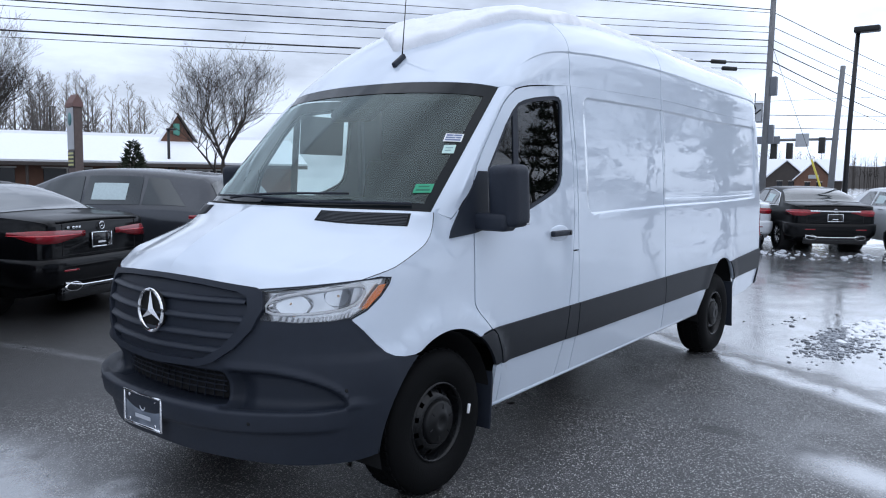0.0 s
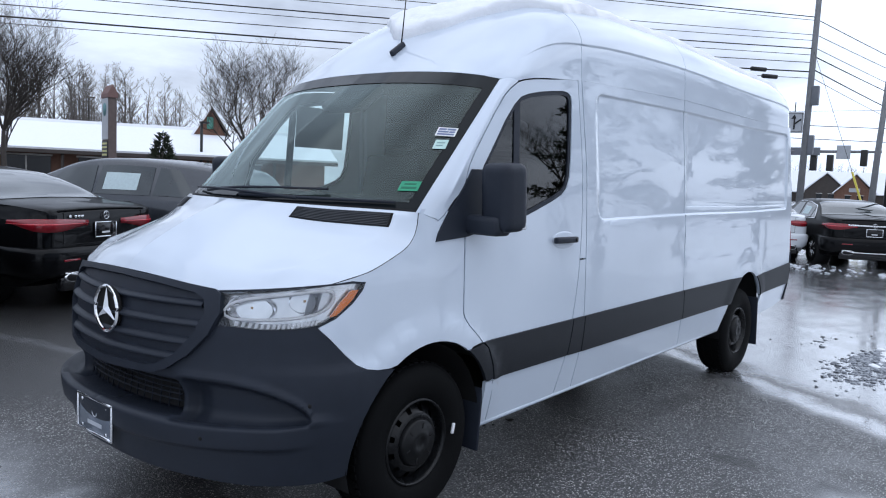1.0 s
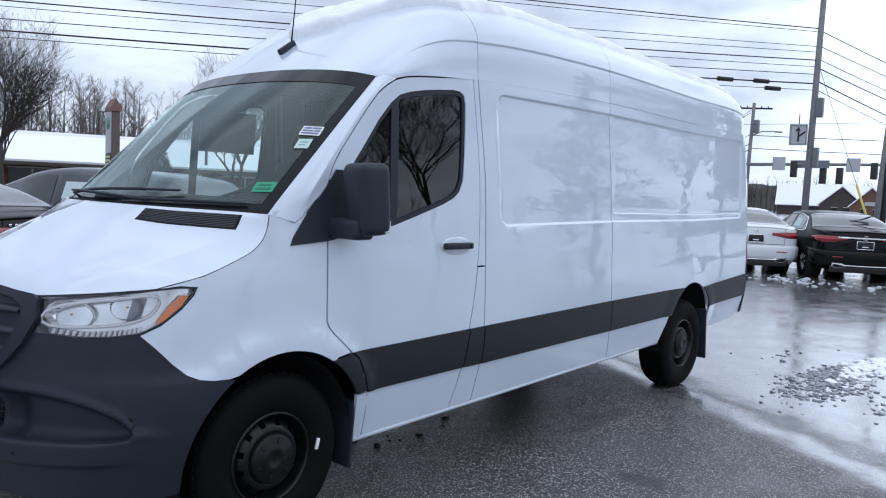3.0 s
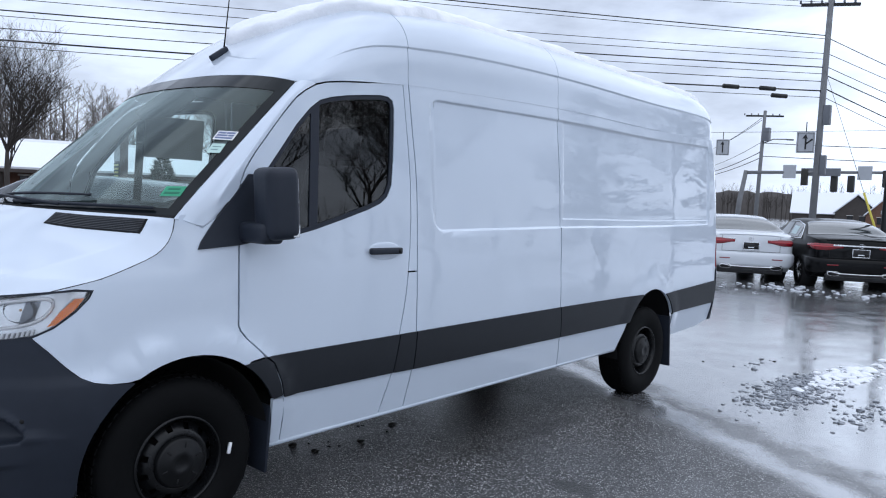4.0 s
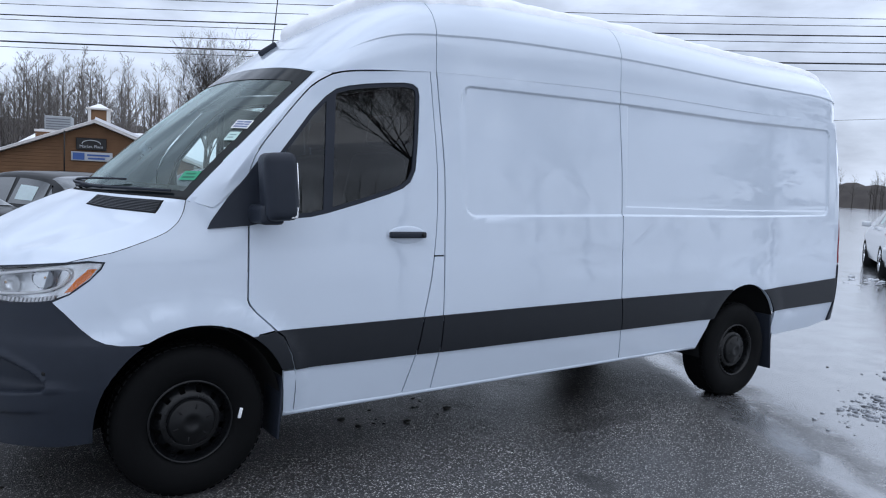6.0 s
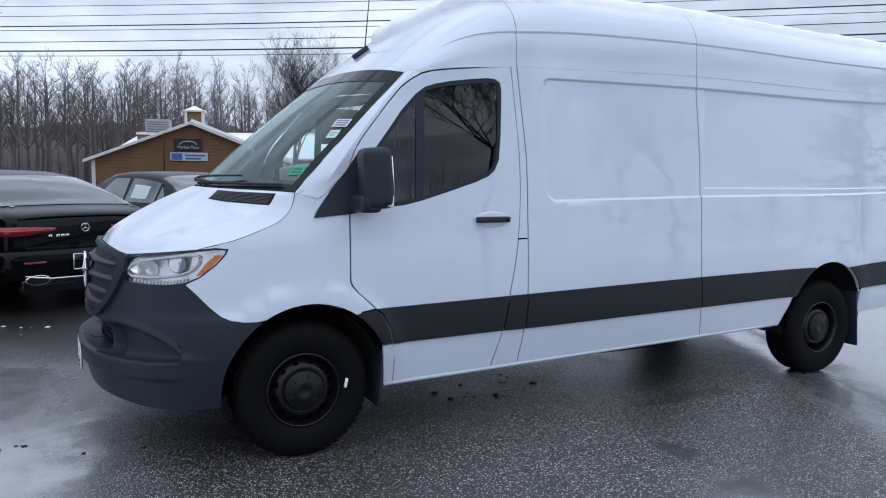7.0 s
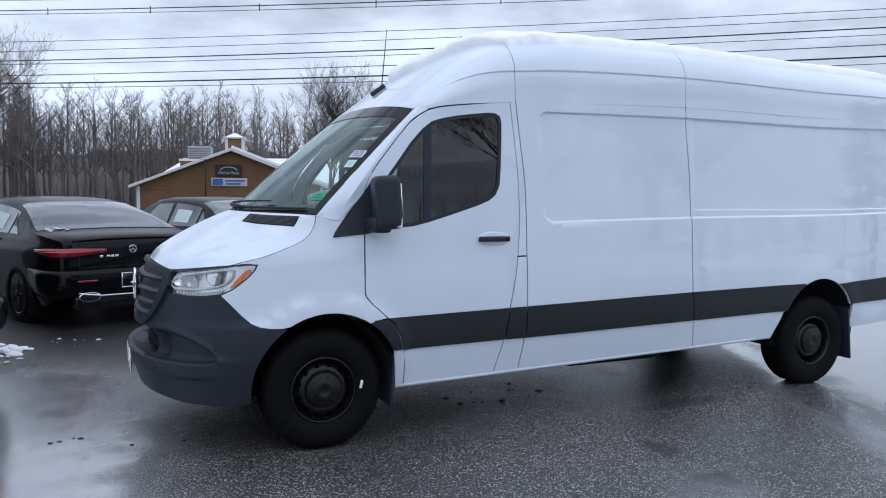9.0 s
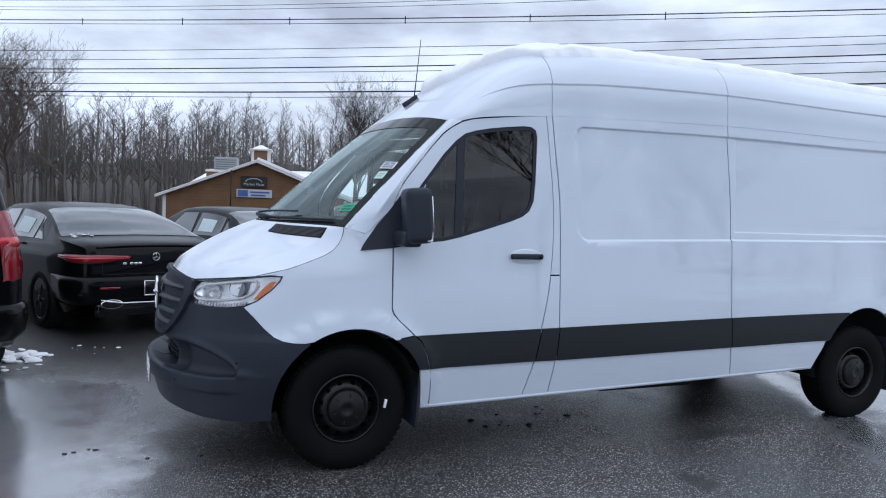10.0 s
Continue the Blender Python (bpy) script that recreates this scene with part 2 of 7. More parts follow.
SEAM_DOOR = [(0.345, 1.10), (0.42, 1.124), (0.60, 1.180), (0.80, 1.218), (1.0, 1.262), (1.31, 1.291), (1.58, 1.286), (1.85, 1.257), (2.14, 1.224)]
REAR = 5.88


def rear_x(z):
    return lerp_table([(0.3, REAR), (1.3, REAR), (2.0, REAR - 0.07), (2.4, REAR - 0.16), (2.7, REAR - 0.3)], z)


def half(x, z):
    """Half the van's width at a length and height."""
    w = lerp_table(HALF, z)
    w -= 0.034 * step(1.10, 1.39, z) * step(0.25, -0.05, x)
    arch = math.hypot(x - 0.0, z - 0.385)
    w += 0.012 * step(0.62, 0.45, arch) * step(0.3, 0.6, z)
    arch2 = math.hypot(x - 4.33, (z - 0.385))
    w += 0.010 * step(0.56, 0.52, arch) * step(0.3, 0.6, z)
    w += 0.014 * step(0.62, 0.47, arch2) * step(0.3, 0.6, z)
    # pressed fields in the side panels
    zt = 2.054 + 0.0125 * (x - 1.46)
    zl = 1.326 + 0.0075 * (x - 1.46)
    rr = 0.075
    xl = 1.455 + 0.065 * (zt - z)
    qx, qz = max(xl - x, x - 5.55) + rr, max(zl - z, z - zt) + rr
    sd = math.hypot(max(qx, 0), max(qz, 0)) + min(max(qx, qz), 0) - rr
    soft = 0.006 + 0.03 * step(2.0, 1.9, z) * step(1.36, 1.46, z) * step(2.0, 1.7, x)
    d = step(soft, -soft, sd)
    w -= 0.013 * d
    w -= 0.005 * step(1.391, 1.398, z) * step(zt - 0.004, zt - 0.014, z) * step(2.86, 2.88, x) * step(5.54, 5.52, x)
    w -= 0.004 * step(0.95, 1.02, z) * step(1.16, 1.08, z) * step(1.6, 3.2, x)
    # corner at the tail
    xr = rear_x(z)
    t = max(0.0, (x - (xr - 0.14)) / 0.14)
    if t > 0:
        w -= 0.14 * (1 - math.sqrt(max(0.0, 1 - min(1, t) ** 2)))
    w -= 0.03 * step(4.6, 5.9, x)
    return w


def front_x(z):
    return lerp_table(FRONT, z)


def skin(u, z):
    """The outer skin on the driver's side, unrolled: u is the length, and goes on round the nose below NOSE."""
    if u >= NOSE:
        return Vector((u, -half(u, z), z))
    f = max(0.0, 1 - (NOSE - u) / LN) * math.pi / 2
    n = 2.25
    x0 = front_x(z)
    c, s = max(0.0, math.cos(f)), max(0.0, math.sin(f))
    return Vector((x0 + (NOSE - x0) * (1 - c ** (2 / n)), -half(NOSE, z) * s ** (2 / n), z))


def u_of_x(x, z):
    if x >= NOSE:
        return x
    x0, n = front_x(z), 2.25
    k = min(1, max(0, 1 - (x - x0) / (NOSE - x0)))
    f = math.acos(k ** (n / 2))
    return NOSE - LN * (1 - f / (math.pi / 2))


def u_of_y(y, z):
    n = 2.25
    f = math.asin(min(1, (abs(y) / half(NOSE, z)) ** (n / 2)))
    return NOSE - LN * (1 - f / (math.pi / 2))


# the drawing's lengths and heights, brought to true size along the van
LENGTHS = [(-1.05, -1.165), (-0.936, -1.042), (-0.80, -0.868), (-0.584, -0.618), (-0.391, -0.408), (-0.2, -0.200), (-0.057, -0.042), (0.0, 0.018), (0.211, 0.250), (0.567, 0.632), (0.9, 0.985), (1.167, 1.262), (1.344, 1.432), (2.0, 2.09), (2.843, 2.928), (3.8, 3.845), (4.33, 4.352), (4.7, 4.69), (5.36, 5.342), (5.71, 5.647), (5.9, 5.80)]
HEIGHTS = [(-1.0, 1.15), (-0.8, 1.125), (-0.39, 1.09), (-0.06, 1.081), (0.57, 1.071), (1.3, 1.058), (2.85, 1.036), (4.3, 1.003), (5.4, 0.992), (5.9, 0.985)]


def raked(p):
    z = p[2] + RAKE * p[0]
    return Vector((lerp_table(LENGTHS, p[0]), p[1], 0.38 + (z - 0.38) * lerp_table(HEIGHTS, p[0])))


def skin_normal(u, z):
    e = 0.004
    a, b = skin(u + e, z) - skin(u - e, z), skin(u, z + e) - skin(u, z - e)
    n = a.cross(b)
    if n.length < 1e-9:
        return Vector((-1, 0, 0))
    return n.normalized()


def flip_side(ob_bm):
    bmesh.ops.scale(ob_bm, vec=(1, -1, 1), verts=ob_bm.verts)
    bmesh.ops.reverse_faces(ob_bm, faces=ob_bm.faces)


def panel(name, outline, mat, parent, holes=(), lift=0.0, thick=0.02, grid=0.06, zlines=(), ulines=(), mirror=False, label="", fn=None, nfn=None, both=False):
    """A sheet that follows the skin inside a 2D outline, with its edges turned inwards."""
    fn, nfn = fn or skin, nfn or skin_normal
    b = bmesh.new()
    loops = [outline, *holes]
    for lp in loops:
        vs = [b.verts.new((p[0], p[1], 0)) for p in lp]
        for i in range(len(vs)):
            b.edges.new((vs[i], vs[(i + 1) % len(vs)]))
    bmesh.ops.triangle_fill(b, use_beauty=True, edges=b.edges[:], normal=(0, 0, 1))
    us = [p[0] for p in outline]
    zs = [p[1] for p in outline]
    cuts = []
    k = math.ceil(min(us) / grid)
    while k * grid < max(us):
        cuts.append(((k * grid, 0, 0), (1, 0, 0)))
        k += 1
    k = math.ceil(min(zs) / grid)
    while k * grid < max(zs):
        cuts.append(((0, k * grid, 0), (0, 1, 0)))
        k += 1
    cuts += [((0, z, 0), (0, 1, 0)) for z in zlines if min(zs) < z < max(zs)]
    cuts += [((u, 0, 0), (1, 0, 0)) for u in ulines if min(us) < u < max(us)]
    for co, no in cuts:
        bmesh.ops.bisect_plane(b, geom=b.verts[:] + b.edges[:] + b.faces[:], dist=1e-6, plane_co=co, plane_no=no)
    bmesh.ops.join_triangles(b, faces=b.faces[:], angle_face_threshold=0.1, angle_shape_threshold=3.14)
    rim = [e for e in b.edges if len(e.link_faces) == 1]
    rim_pairs = [(tuple(e.verts[0].co), tuple(e.verts[1].co), e.link_faces[0].calc_center_median().copy()) for e in rim]
    normals = []
    for v in b.verts:
        u, z = v.co.x, v.co.y
        n = nfn(u, z)
        v.co = raked(fn(u, z) + n * lift)
        normals.append(n)
    b.normal_update()
    b.verts.index_update()
    s = 0.0
    for f in b.faces:
        s += f.normal.dot(normals[f.verts[0].index]) * f.calc_area()
    if s < 0:
        bmesh.ops.reverse_faces(b, faces=b.faces[:])
    flip = s < 0
    count = len(b.verts)
    if thick > 0:
        for p, q, cen in rim_pairs:
            quad = []
            for (u, z, _), deep in ((p, 0), (q, 0), (q, 1), (p, 1)):
                n = nfn(u, z)
                quad.append(b.verts.new(raked(fn(u, z) + n * (lift - thick * deep))))
            f = b.faces.new(quad)
            f.normal_update()
            out = Vector((sum(v.co.x for v in quad) / 4, sum(v.co.y for v in quad) / 4, sum(v.co.z for v in quad) / 4)) - raked(fn(cen.x, cen.y))
            if f.normal.dot(out) < 0:
                f.normal_flip()
    if mirror:
        flip_side(b)
        normals = [Vector((n.x, -n.y, n.z)) for n in normals]
    b.verts.index_update()
    b.normal_update()
    for i, v in enumerate(b.verts):
        if i >= count:
            normals.append(v.normal.copy())
    ob = part(name, b, mat, parent, label)
    ob.data.normals_split_custom_set_from_vertices([tuple(n) for n in normals])
    return ob


def coons(c0, c1, d0, d1, nu, nv):
    """A sheet between four edge curves: c0, c1 along u at v = 0, 1; d0, d1 along v at u = 0, 1."""
    rows = []
    for j in range(nv + 1):
        v = j / nv
        row = []
        for i in range(nu + 1):
            u = i / nu
            a = c0(u) * (1 - v) + c1(u) * v
            b = d0(v) * (1 - u) + d1(v) * u
            c = (c0(0) * (1 - u) + c0(1) * u) * (1 - v) + (c1(0) * (1 - u) + c1(1) * u) * v
            row.append(a + b - c)
        rows.append(row)
    return rows


def sheet_bm(rows, out, thick=0.0):
    """Faces over rows of points; out: a way that the faces look along."""
    b = bmesh.new()
    vs = [[b.verts.new(raked(p)) for p in r] for r in rows]
    for r, q in zip(vs, vs[1:]):
        for i in range(len(r) - 1):
            b.faces.new((r[i], r[i + 1], q[i + 1], q[i]))
    b.normal_update()
    if sum(f.normal.dot(out) for f in b.faces) < 0:
        bmesh.ops.reverse_faces(b, faces=b.faces[:])
    if thick > 0:
        b.normal_update()
        nr = {v: v.normal.copy() for v in b.verts}
        rim = [e for e in b.edges if len(e.link_faces) == 1]
        for e in rim:
            p, q = e.verts
            f = e.link_faces[0]
            quad = [b.verts.new(p.co), b.verts.new(q.co), b.verts.new(q.co - nr[q] * thick), b.verts.new(p.co - nr[p] * thick)]
            g = b.faces.new(quad)
            g.normal_update()
            mid = (p.co + q.co) / 2
            if g.normal.dot(mid - f.calc_center_median()) < 0:
                g.normal_flip()
    return b


def curve3(pts):
    """A smooth curve through points, by share of its length."""
    ps = [Vector(p) for p in pts]
    ls = [0.0]
    for a, b in zip(ps, ps[1:]):
        ls.append(ls[-1] + (b - a).length)
    def f(t):
        return Vector([lerp_table([(l / ls[-1], p[k]) for l, p in zip(ls, ps)], t) for k in range(3)])
    return f


def mirrored(b):
    c = b.copy()
    flip_side(c)
    return c


van = thing("cargo_van", "long white high-roof cargo van with black bumper and snow-dusted roof", "van")
GAP = 0.0025

ARCH = [(0.44 * math.cos(a), 0.385 + 0.447 * math.sin(a)) for a in [radians(d) for d in range(0, 181, 6)]]
arch_f = lambda d: (0.0 + 0.437 * math.cos(radians(d)), 0.385 + 0.445 * math.sin(radians(d)))

# hood seam, on the skin
HOODLINE = [(-0.53, 1.118), (-0.50, 1.128), (-0.42, 1.150), (-0.36, 1.165), (-0.24, 1.207), (-0.14, 1.250), (-0.09, 1.295), (-0.065, 1.345), (-0.057, 1.390)]
HL_TOP = [(-0.795, 1.066), (-0.70, 1.088), (-0.60, 1.106), (-0.53, 1.116), (-0.45, 1.124), (-0.392, 1.122)]
HL_OUT = [(-0.392, 1.122), (-0.405, 1.095), (-0.45, 1.047), (-0.52, 0.990), (-0.584, 0.958)]
HL_LOW = [(-0.584, 0.958), (-0.66, 0.944), (-0.74, 0.938), (-0.82, 0.945)]
BUMPLINE = [(-0.584, 0.955), (-0.536, 0.905), (-0.481, 0.845), (-0.434, 0.803), (-0.386, 0.780), (-0.33, 0.768), (-0.262, 0.764)]


def U(pts):
    return [(u_of_x(x, z), z) for x, z in pts]


for side in (False, True):
    # front wing
    wing = U(HOODLINE) + [(0.02, 1.372), (0.06, 1.353), (0.12, 1.40), (0.214, 1.50), (0.218, 1.30), (0.218, 0.93), (0.226, 0.908), (0.258, 0.868), (0.330, 0.800), (0.352, 0.776), (0.275, 0.766)]
    wing += [arch_f(d) for d in range(54, 124, 6)] + U(BUMPLINE[::-1]) + U(HL_OUT[::-1])[1:] + U([(-0.45, 1.127)])
    panel("front_wing", shrink(wing, GAP), WHITE, van, mirror=side, label="white front wing over the wheel", grid=0.05)
    # black moulding tip behind the front arch
    tip = [(0.278, 0.762), (0.352, 0.772), (0.392, 0.742), (0.432, 0.655), (0.452, 0.585), (0.40, 0.579)] + [arch_f(d) for d in range(27, 60, 6)]
    panel("moulding_tip", shrink(tip, 0.0015), TRIMM, van, lift=0.008, mirror=side)
    # sill end in front of the door
    end = [(0.398, 0.574), (0.456, 0.574), (0.468, 0.54), (0.472, 0.40), (0.470, 0.352), (0.420, 0.352)]
    panel("sill_end", shrink(end, 0.0015), WHITE, van, mirror=side)
    # front door with its window opening
    door = [(0.222, 1.20), (0.222, 0.93), (0.231, 0.907), (0.262, 0.868), (0.333, 0.803), (0.393, 0.744), (0.434, 0.653), (0.460, 0.56), (0.472, 0.47), (0.474, 0.352),
            *[(lerp_table(SEAM_DOOR, z), z) for z in (0.350, 0.42, 0.50, 0.60, 0.70, 0.80, 0.90, 1.0, 1.108, 1.25, 1.4, 1.58, 1.72, 1.85, 1.98, 2.110)]]
    door += [(1.15, 2.105), (0.95, 2.078), (0.80, 2.060), (0.70, 2.043), (0.64, 2.024), (0.58, 1.99), (0.52, 1.945), (0.445, 1.862), (0.37, 1.77), (0.295, 1.675), (0.25, 1.605), (0.228, 1.55), (0.222, 1.48)]
    WINDOW = [(0.19, 1.300), (0.36, 1.305), (0.53, 1.318), (0.63, 1.340), (0.80, 1.388), (0.975, 1.441), (1.06, 1.474), (1.105, 1.508), (1.135, 1.57), (1.147, 1.70), (1.155, 1.88), (1.157, 1.97), (1.147, 2.01), (1.115, 2.028), (1.06, 2.030), (0.95, 2.017), (0.83, 1.999), (0.73, 1.978), (0.66, 1.955), (0.60, 1.91), (0.52, 1.825), (0.44, 1.718), (0.35, 1.60)]
    wopen = [(0.255, 1.305) if p[0] < 0.2 else p for p in WINDOW]
    panel("front_door", shrink(door, GAP), WHITE, van, holes=[shrink(wopen, 0.0)], mirror=side, grid=0.055, zlines=(1.336, 1.342), label="white front door with dark window")
    # door pillar strip behind the window
    zs = (1.112, 1.25, 1.4, 1.58, 1.72, 1.85, 1.98, 2.114)
    strip = [(lerp_table(SEAM_MID, z) - 0.002, z) for z in zs] + [(lerp_table(SEAM_DOOR, z) + 0.002, z) for z in zs[::-1]]
    panel("pillar_strip", shrink(strip, 0.0015), WHITE, van, mirror=side)
    zs = (0.350, 0.42, 0.50, 0.60, 0.70, 0.80, 0.90, 1.0, 1.106)
    low = [(lerp_table(SEAM_DOOR, z) + 0.004, z) for z in zs] + [(lerp_table(SEAM_MID, z) - 0.002, z) for z in zs[::-1]]
    panel("rear_post", shrink(low, 0.0015), WHITE, van, mirror=side)
    # moulding on the door
    panel("door_moulding", shrink([(0.395, 0.742), (0.357, 0.775), (lerp_table(SEAM_DOOR, 0.778) - 0.002, 0.778), (lerp_table(SEAM_DOOR, 0.572) - 0.002, 0.572), (0.458, 0.576), (0.437, 0.655)], 0.0015), TRIMM, van, lift=0.011, mirror=side, label="dark grey plastic side moulding")
    panel("post_moulding", shrink([(lerp_table(SEAM_DOOR, 0.778) + 0.005, 0.778), (lerp_table(SEAM_MID, 0.778) - 0.002, 0.778), (lerp_table(SEAM_MID, 0.568) - 0.002, 0.568), (lerp_table(SEAM_DOOR, 0.571) + 0.005, 0.571)], 0.0015), TRIMM, van, lift=0.011, mirror=side)
    # side panels with the pressed fields
    za = tuple(1.322 + 0.006 * i for i in range(8)) + (1.388, 1.392, 1.396, 1.400) + tuple(2.040 + 0.006 * i for i in range(13))
    pa = [(lerp_table(SEAM_MID, z) + 0.002, z) for z in (2.120, 1.98, 1.85, 1.72, 1.58, 1.4, 1.25, 1.0, 0.80, 0.70, 0.60, 0.50, 0.42, 0.345)] + [(2.895, 0.340), (2.885, 0.45), (2.862, 0.60), (2.846, 0.80), (2.838, 1.1), (SEAM_B + 0.005, 1.6), (SEAM_B - 0.03, 2.10), (SEAM_B - 0.032, 2.158), (2.2, 2.146), (1.7, 2.132)]
    panel("side_panel", shrink(pa, GAP), WHITE, van, mirror=side, grid=0.08, zlines=za, ulines=tuple(1.42 + 0.014 * i for i in range(16)), label="white side panel with a pressed field")
    ra = lambda d: (4.325 + 0.455 * math.cos(radians(d)), 0.37 + 0.437 * math.sin(radians(d)))
    pb = [(SEAM_B - 0.030, 2.160), (SEAM_B - 0.028, 2.10), (SEAM_B + 0.009, 1.6), (2.842, 1.1), (2.850, 0.80), (2.866, 0.60), (2.889, 0.45), (2.899, 0.340), (3.775, 0.336), (3.86, 0.50), (3.875, 0.55)]
    pb += [ra(d) for d in range(152, 19, -7)] + [(4.77, 0.55), (4.775, 0.345), (5.40, 0.36), (5.70, 0.40), (5.76, 0.56), (5.78, 0.9), (5.86, 0.92), (5.86, 1.38), (5.84, 1.6), (5.80, 2.0), (5.73, 2.18), (4.2, 2.176)]
    panel("rear_side_panel", shrink(pb, GAP), WHITE, van, mirror=side, grid=0.09, zlines=za, ulines=tuple(5.42 + 0.02 * i for i in range(6)) + (2.86, 2.872, 2.884, 5.53, 5.545, 5.56, 5.75, 5.78, 5.80, 5.82, 5.84, 5.85), label="white rear side panel over the back wheel")
    panel("side_moulding", shrink([(lerp_table(SEAM_MID, 0.778) + 0.004, 0.778), (2.842, 0.780), (2.866, 0.562), (lerp_table(SEAM_MID, 0.567) + 0.004, 0.567)], 0.0015), TRIMM, van, lift=0.011, mirror=side, label="dark grey plastic side moulding")
    mb = [(2.848, 0.780), (4.12, 0.780)] + [(4.325 + 0.462 * math.cos(radians(d)), 0.37 + 0.444 * math.sin(radians(d))) for d in range(118, 156, 6)] + [(3.876, 0.562), (2.872, 0.562)]
    panel("rear_moulding", shrink(mb, 0.0015), TRIMM, van, lift=0.011, mirror=side, label="dark grey plastic side moulding")
    mc = [(4.325 + 0.462 * math.cos(radians(d)), 0.37 + 0.444 * math.sin(radians(d))) for d in range(24, 66, 6)] + [(5.62, 0.786), (5.80, 0.79), (5.79, 0.57), (4.752, 0.565)]
    panel("tail_moulding", shrink(mc, 0.0015), TRIMM, van, lift=0.011, mirror=side, label="dark grey plastic side moulding")
    # tail lamp and bumper corner
    panel("tail_lamp", [(5.80, 0.925), (5.872, 0.925), (5.872, 1.39), (5.845, 1.39)], RED, van, lift=0.012, mirror=side, grid=0.03, label="red tail lamp")
    panel("rear_bumper_corner", [(5.70, 0.40), (5.872, 0.42), (5.876, 0.92), (5.79, 0.90), (5.765, 0.56)], PLASTIC, van, lift=0.014, mirror=side, grid=0.04)
    # wheel houses
    for cx, rr in ((0.0, 0.46), (4.325, 0.475)):
        b = bmesh.new()
        ring = []
        for k in range(21):
            a = radians(-18 + 216 * k / 20)
            pos = (cx + rr * math.cos(a), 0.385 + RAKE * cx + rr * math.sin(a) + 0.01)
            ring.append([b.verts.new((pos[0], -yy, pos[1])) for yy in (0.955, 0.55)])
        for p, q in zip(ring, ring[1:]):
            b.faces.new((p[0], q[0], q[1], p[1]))
        cen = b.verts.new((cx, -0.55, 0.4))
        for p, q in zip(ring, ring[1:]):
            b.faces.new((p[1], q[1], cen))
        if side:
            flip_side(b)
        part("wheel_house", b, UNDER, van)

# bumper, one piece round the nose
edge_arch = [arch_f(d) for d in range(123, 178, 6)]
front_u = NOSE - LN
bl = [(u_of_y(0.0, 0.6), 0.39), (u_of_y(0.45, 0.4), 0.375), (u_of_y(0.75, 0.4), 0.352), (u_of_x(-0.56, 0.36), 0.345), (-0.436, 0.352)]
bl += [(x, z) for x, z in edge_arch[::-1]] + [(-0.262, 0.762)] + U(BUMPLINE[::-1][1:]) + U([(-0.66, 0.941), (-0.74, 0.935)]) + [(u_of_y(0.655, 0.945), 0.942), (u_of_y(0.62, 0.99), 1.0), (u_of_y(0.60, 1.05), 1.062), (u_of_y(0.3, 1.07), 1.085), (u_of_y(0.0, 1.07), 1.092)]


def bumper_skin(u, z):
    p = skin(u, z)
    y = abs(p.y)
    n = skin_normal(u, z)
    # side pocket with an arched brow, and the rounded lip below it
    brow = 0.600 + 0.142 * math.sqrt(max(0.0, 1 - (max(0.0, y - 0.58) / 0.355) ** 2.4))
    inside = step(0.47, 0.50, y) * step(0.965, 0.90, y) * step(0.592, 0.604, z) * step(brow + 0.004, brow - 0.028, z)
    d = -0.044 * inside
    d += 0.011 * step(brow + 0.040, brow + 0.006, z) * step(brow - 0.02, brow, z) * step(0.42, 0.5, y) * step(0.99, 0.94, y)
    d += 0.020 * step(0.492, 0.512, z) * step(0.600, 0.586, z) * step(0.955, 0.84, y)
    # shoulder under the grille
    d -= 0.030 * step(0.60, 0.612, z) * step(0.745, 0.66, z) * step(0.60, 0.50, y)
    # middle air inlet
    d -= 0.060 * step(0.455, 0.435, y) * step(0.604, 0.614, z) * step(0.722, 0.708, z)
    return p + n * d


def bumper_normal(u, z):
    e = 0.010
    a, b = bumper_skin(u + e, z) - bumper_skin(u - e, z), bumper_skin(u, z + e) - bumper_skin(u, z - e)
    n = a.cross(b)
    if n.length < 1e-9:
        return Vector((-1, 0, 0))
    return n.normalized()


for side in (False, True):
    panel("front_bumper", bl, PLASTIC, van, mirror=side, grid=0.014, thick=0.03, zlines=(0.494, 0.499, 0.505, 0.511, 0.583, 0.587, 0.591, 0.595, 0.599, 0.603, 0.608, 0.612), fn=bumper_skin, nfn=bumper_normal, label="black unpainted plastic front bumper")

# hood, one coons half each side
def on_skin(x, z):
    return skin(u_of_x(x, z), z)


def pos(p):
    return Vector((p[0], abs(p[1]), p[2]))


nose_edge = [pos(skin(u_of_y(y, z), z)) for y, z in ((0.0, 1.095), (0.2, 1.093), (0.4, 1.084), (0.6, 1.068))] + [pos(on_skin(x, z)) for x, z in ((-0.72, 1.088), (-0.62, 1.106), (-0.53, 1.120))]
h_front = curve3(nose_edge)
h_rear = curve3([(-0.405, 0, 1.405), (-0.37, 0.3, 1.404), (-0.27, 0.6, 1.402), (-0.14, 0.82, 1.397), (-0.060, 0.934, 1.391)])
h_mid = curve3([nose_edge[0], (-0.83, 0, 1.150), (-0.76, 0, 1.210), (-0.62, 0, 1.300), (-0.50, 0, 1.363), (-0.405, 0, 1.405)])
h_side = curve3([pos(on_skin(x, z)) for x, z in HOODLINE])
NU, NV = 56, 40


def hood_rise(u, v):
    """The middle of the bonnet stands up to a crease that runs back from the grille's corner."""
    uc = 0.70 + 0.25 * v
    a = (u / uc) ** 2 if u < uc else (1 - u) / (1 - uc)
    return 0.024 * a * step(0.0, 0.22, v) * step(1.0, 0.93, v)


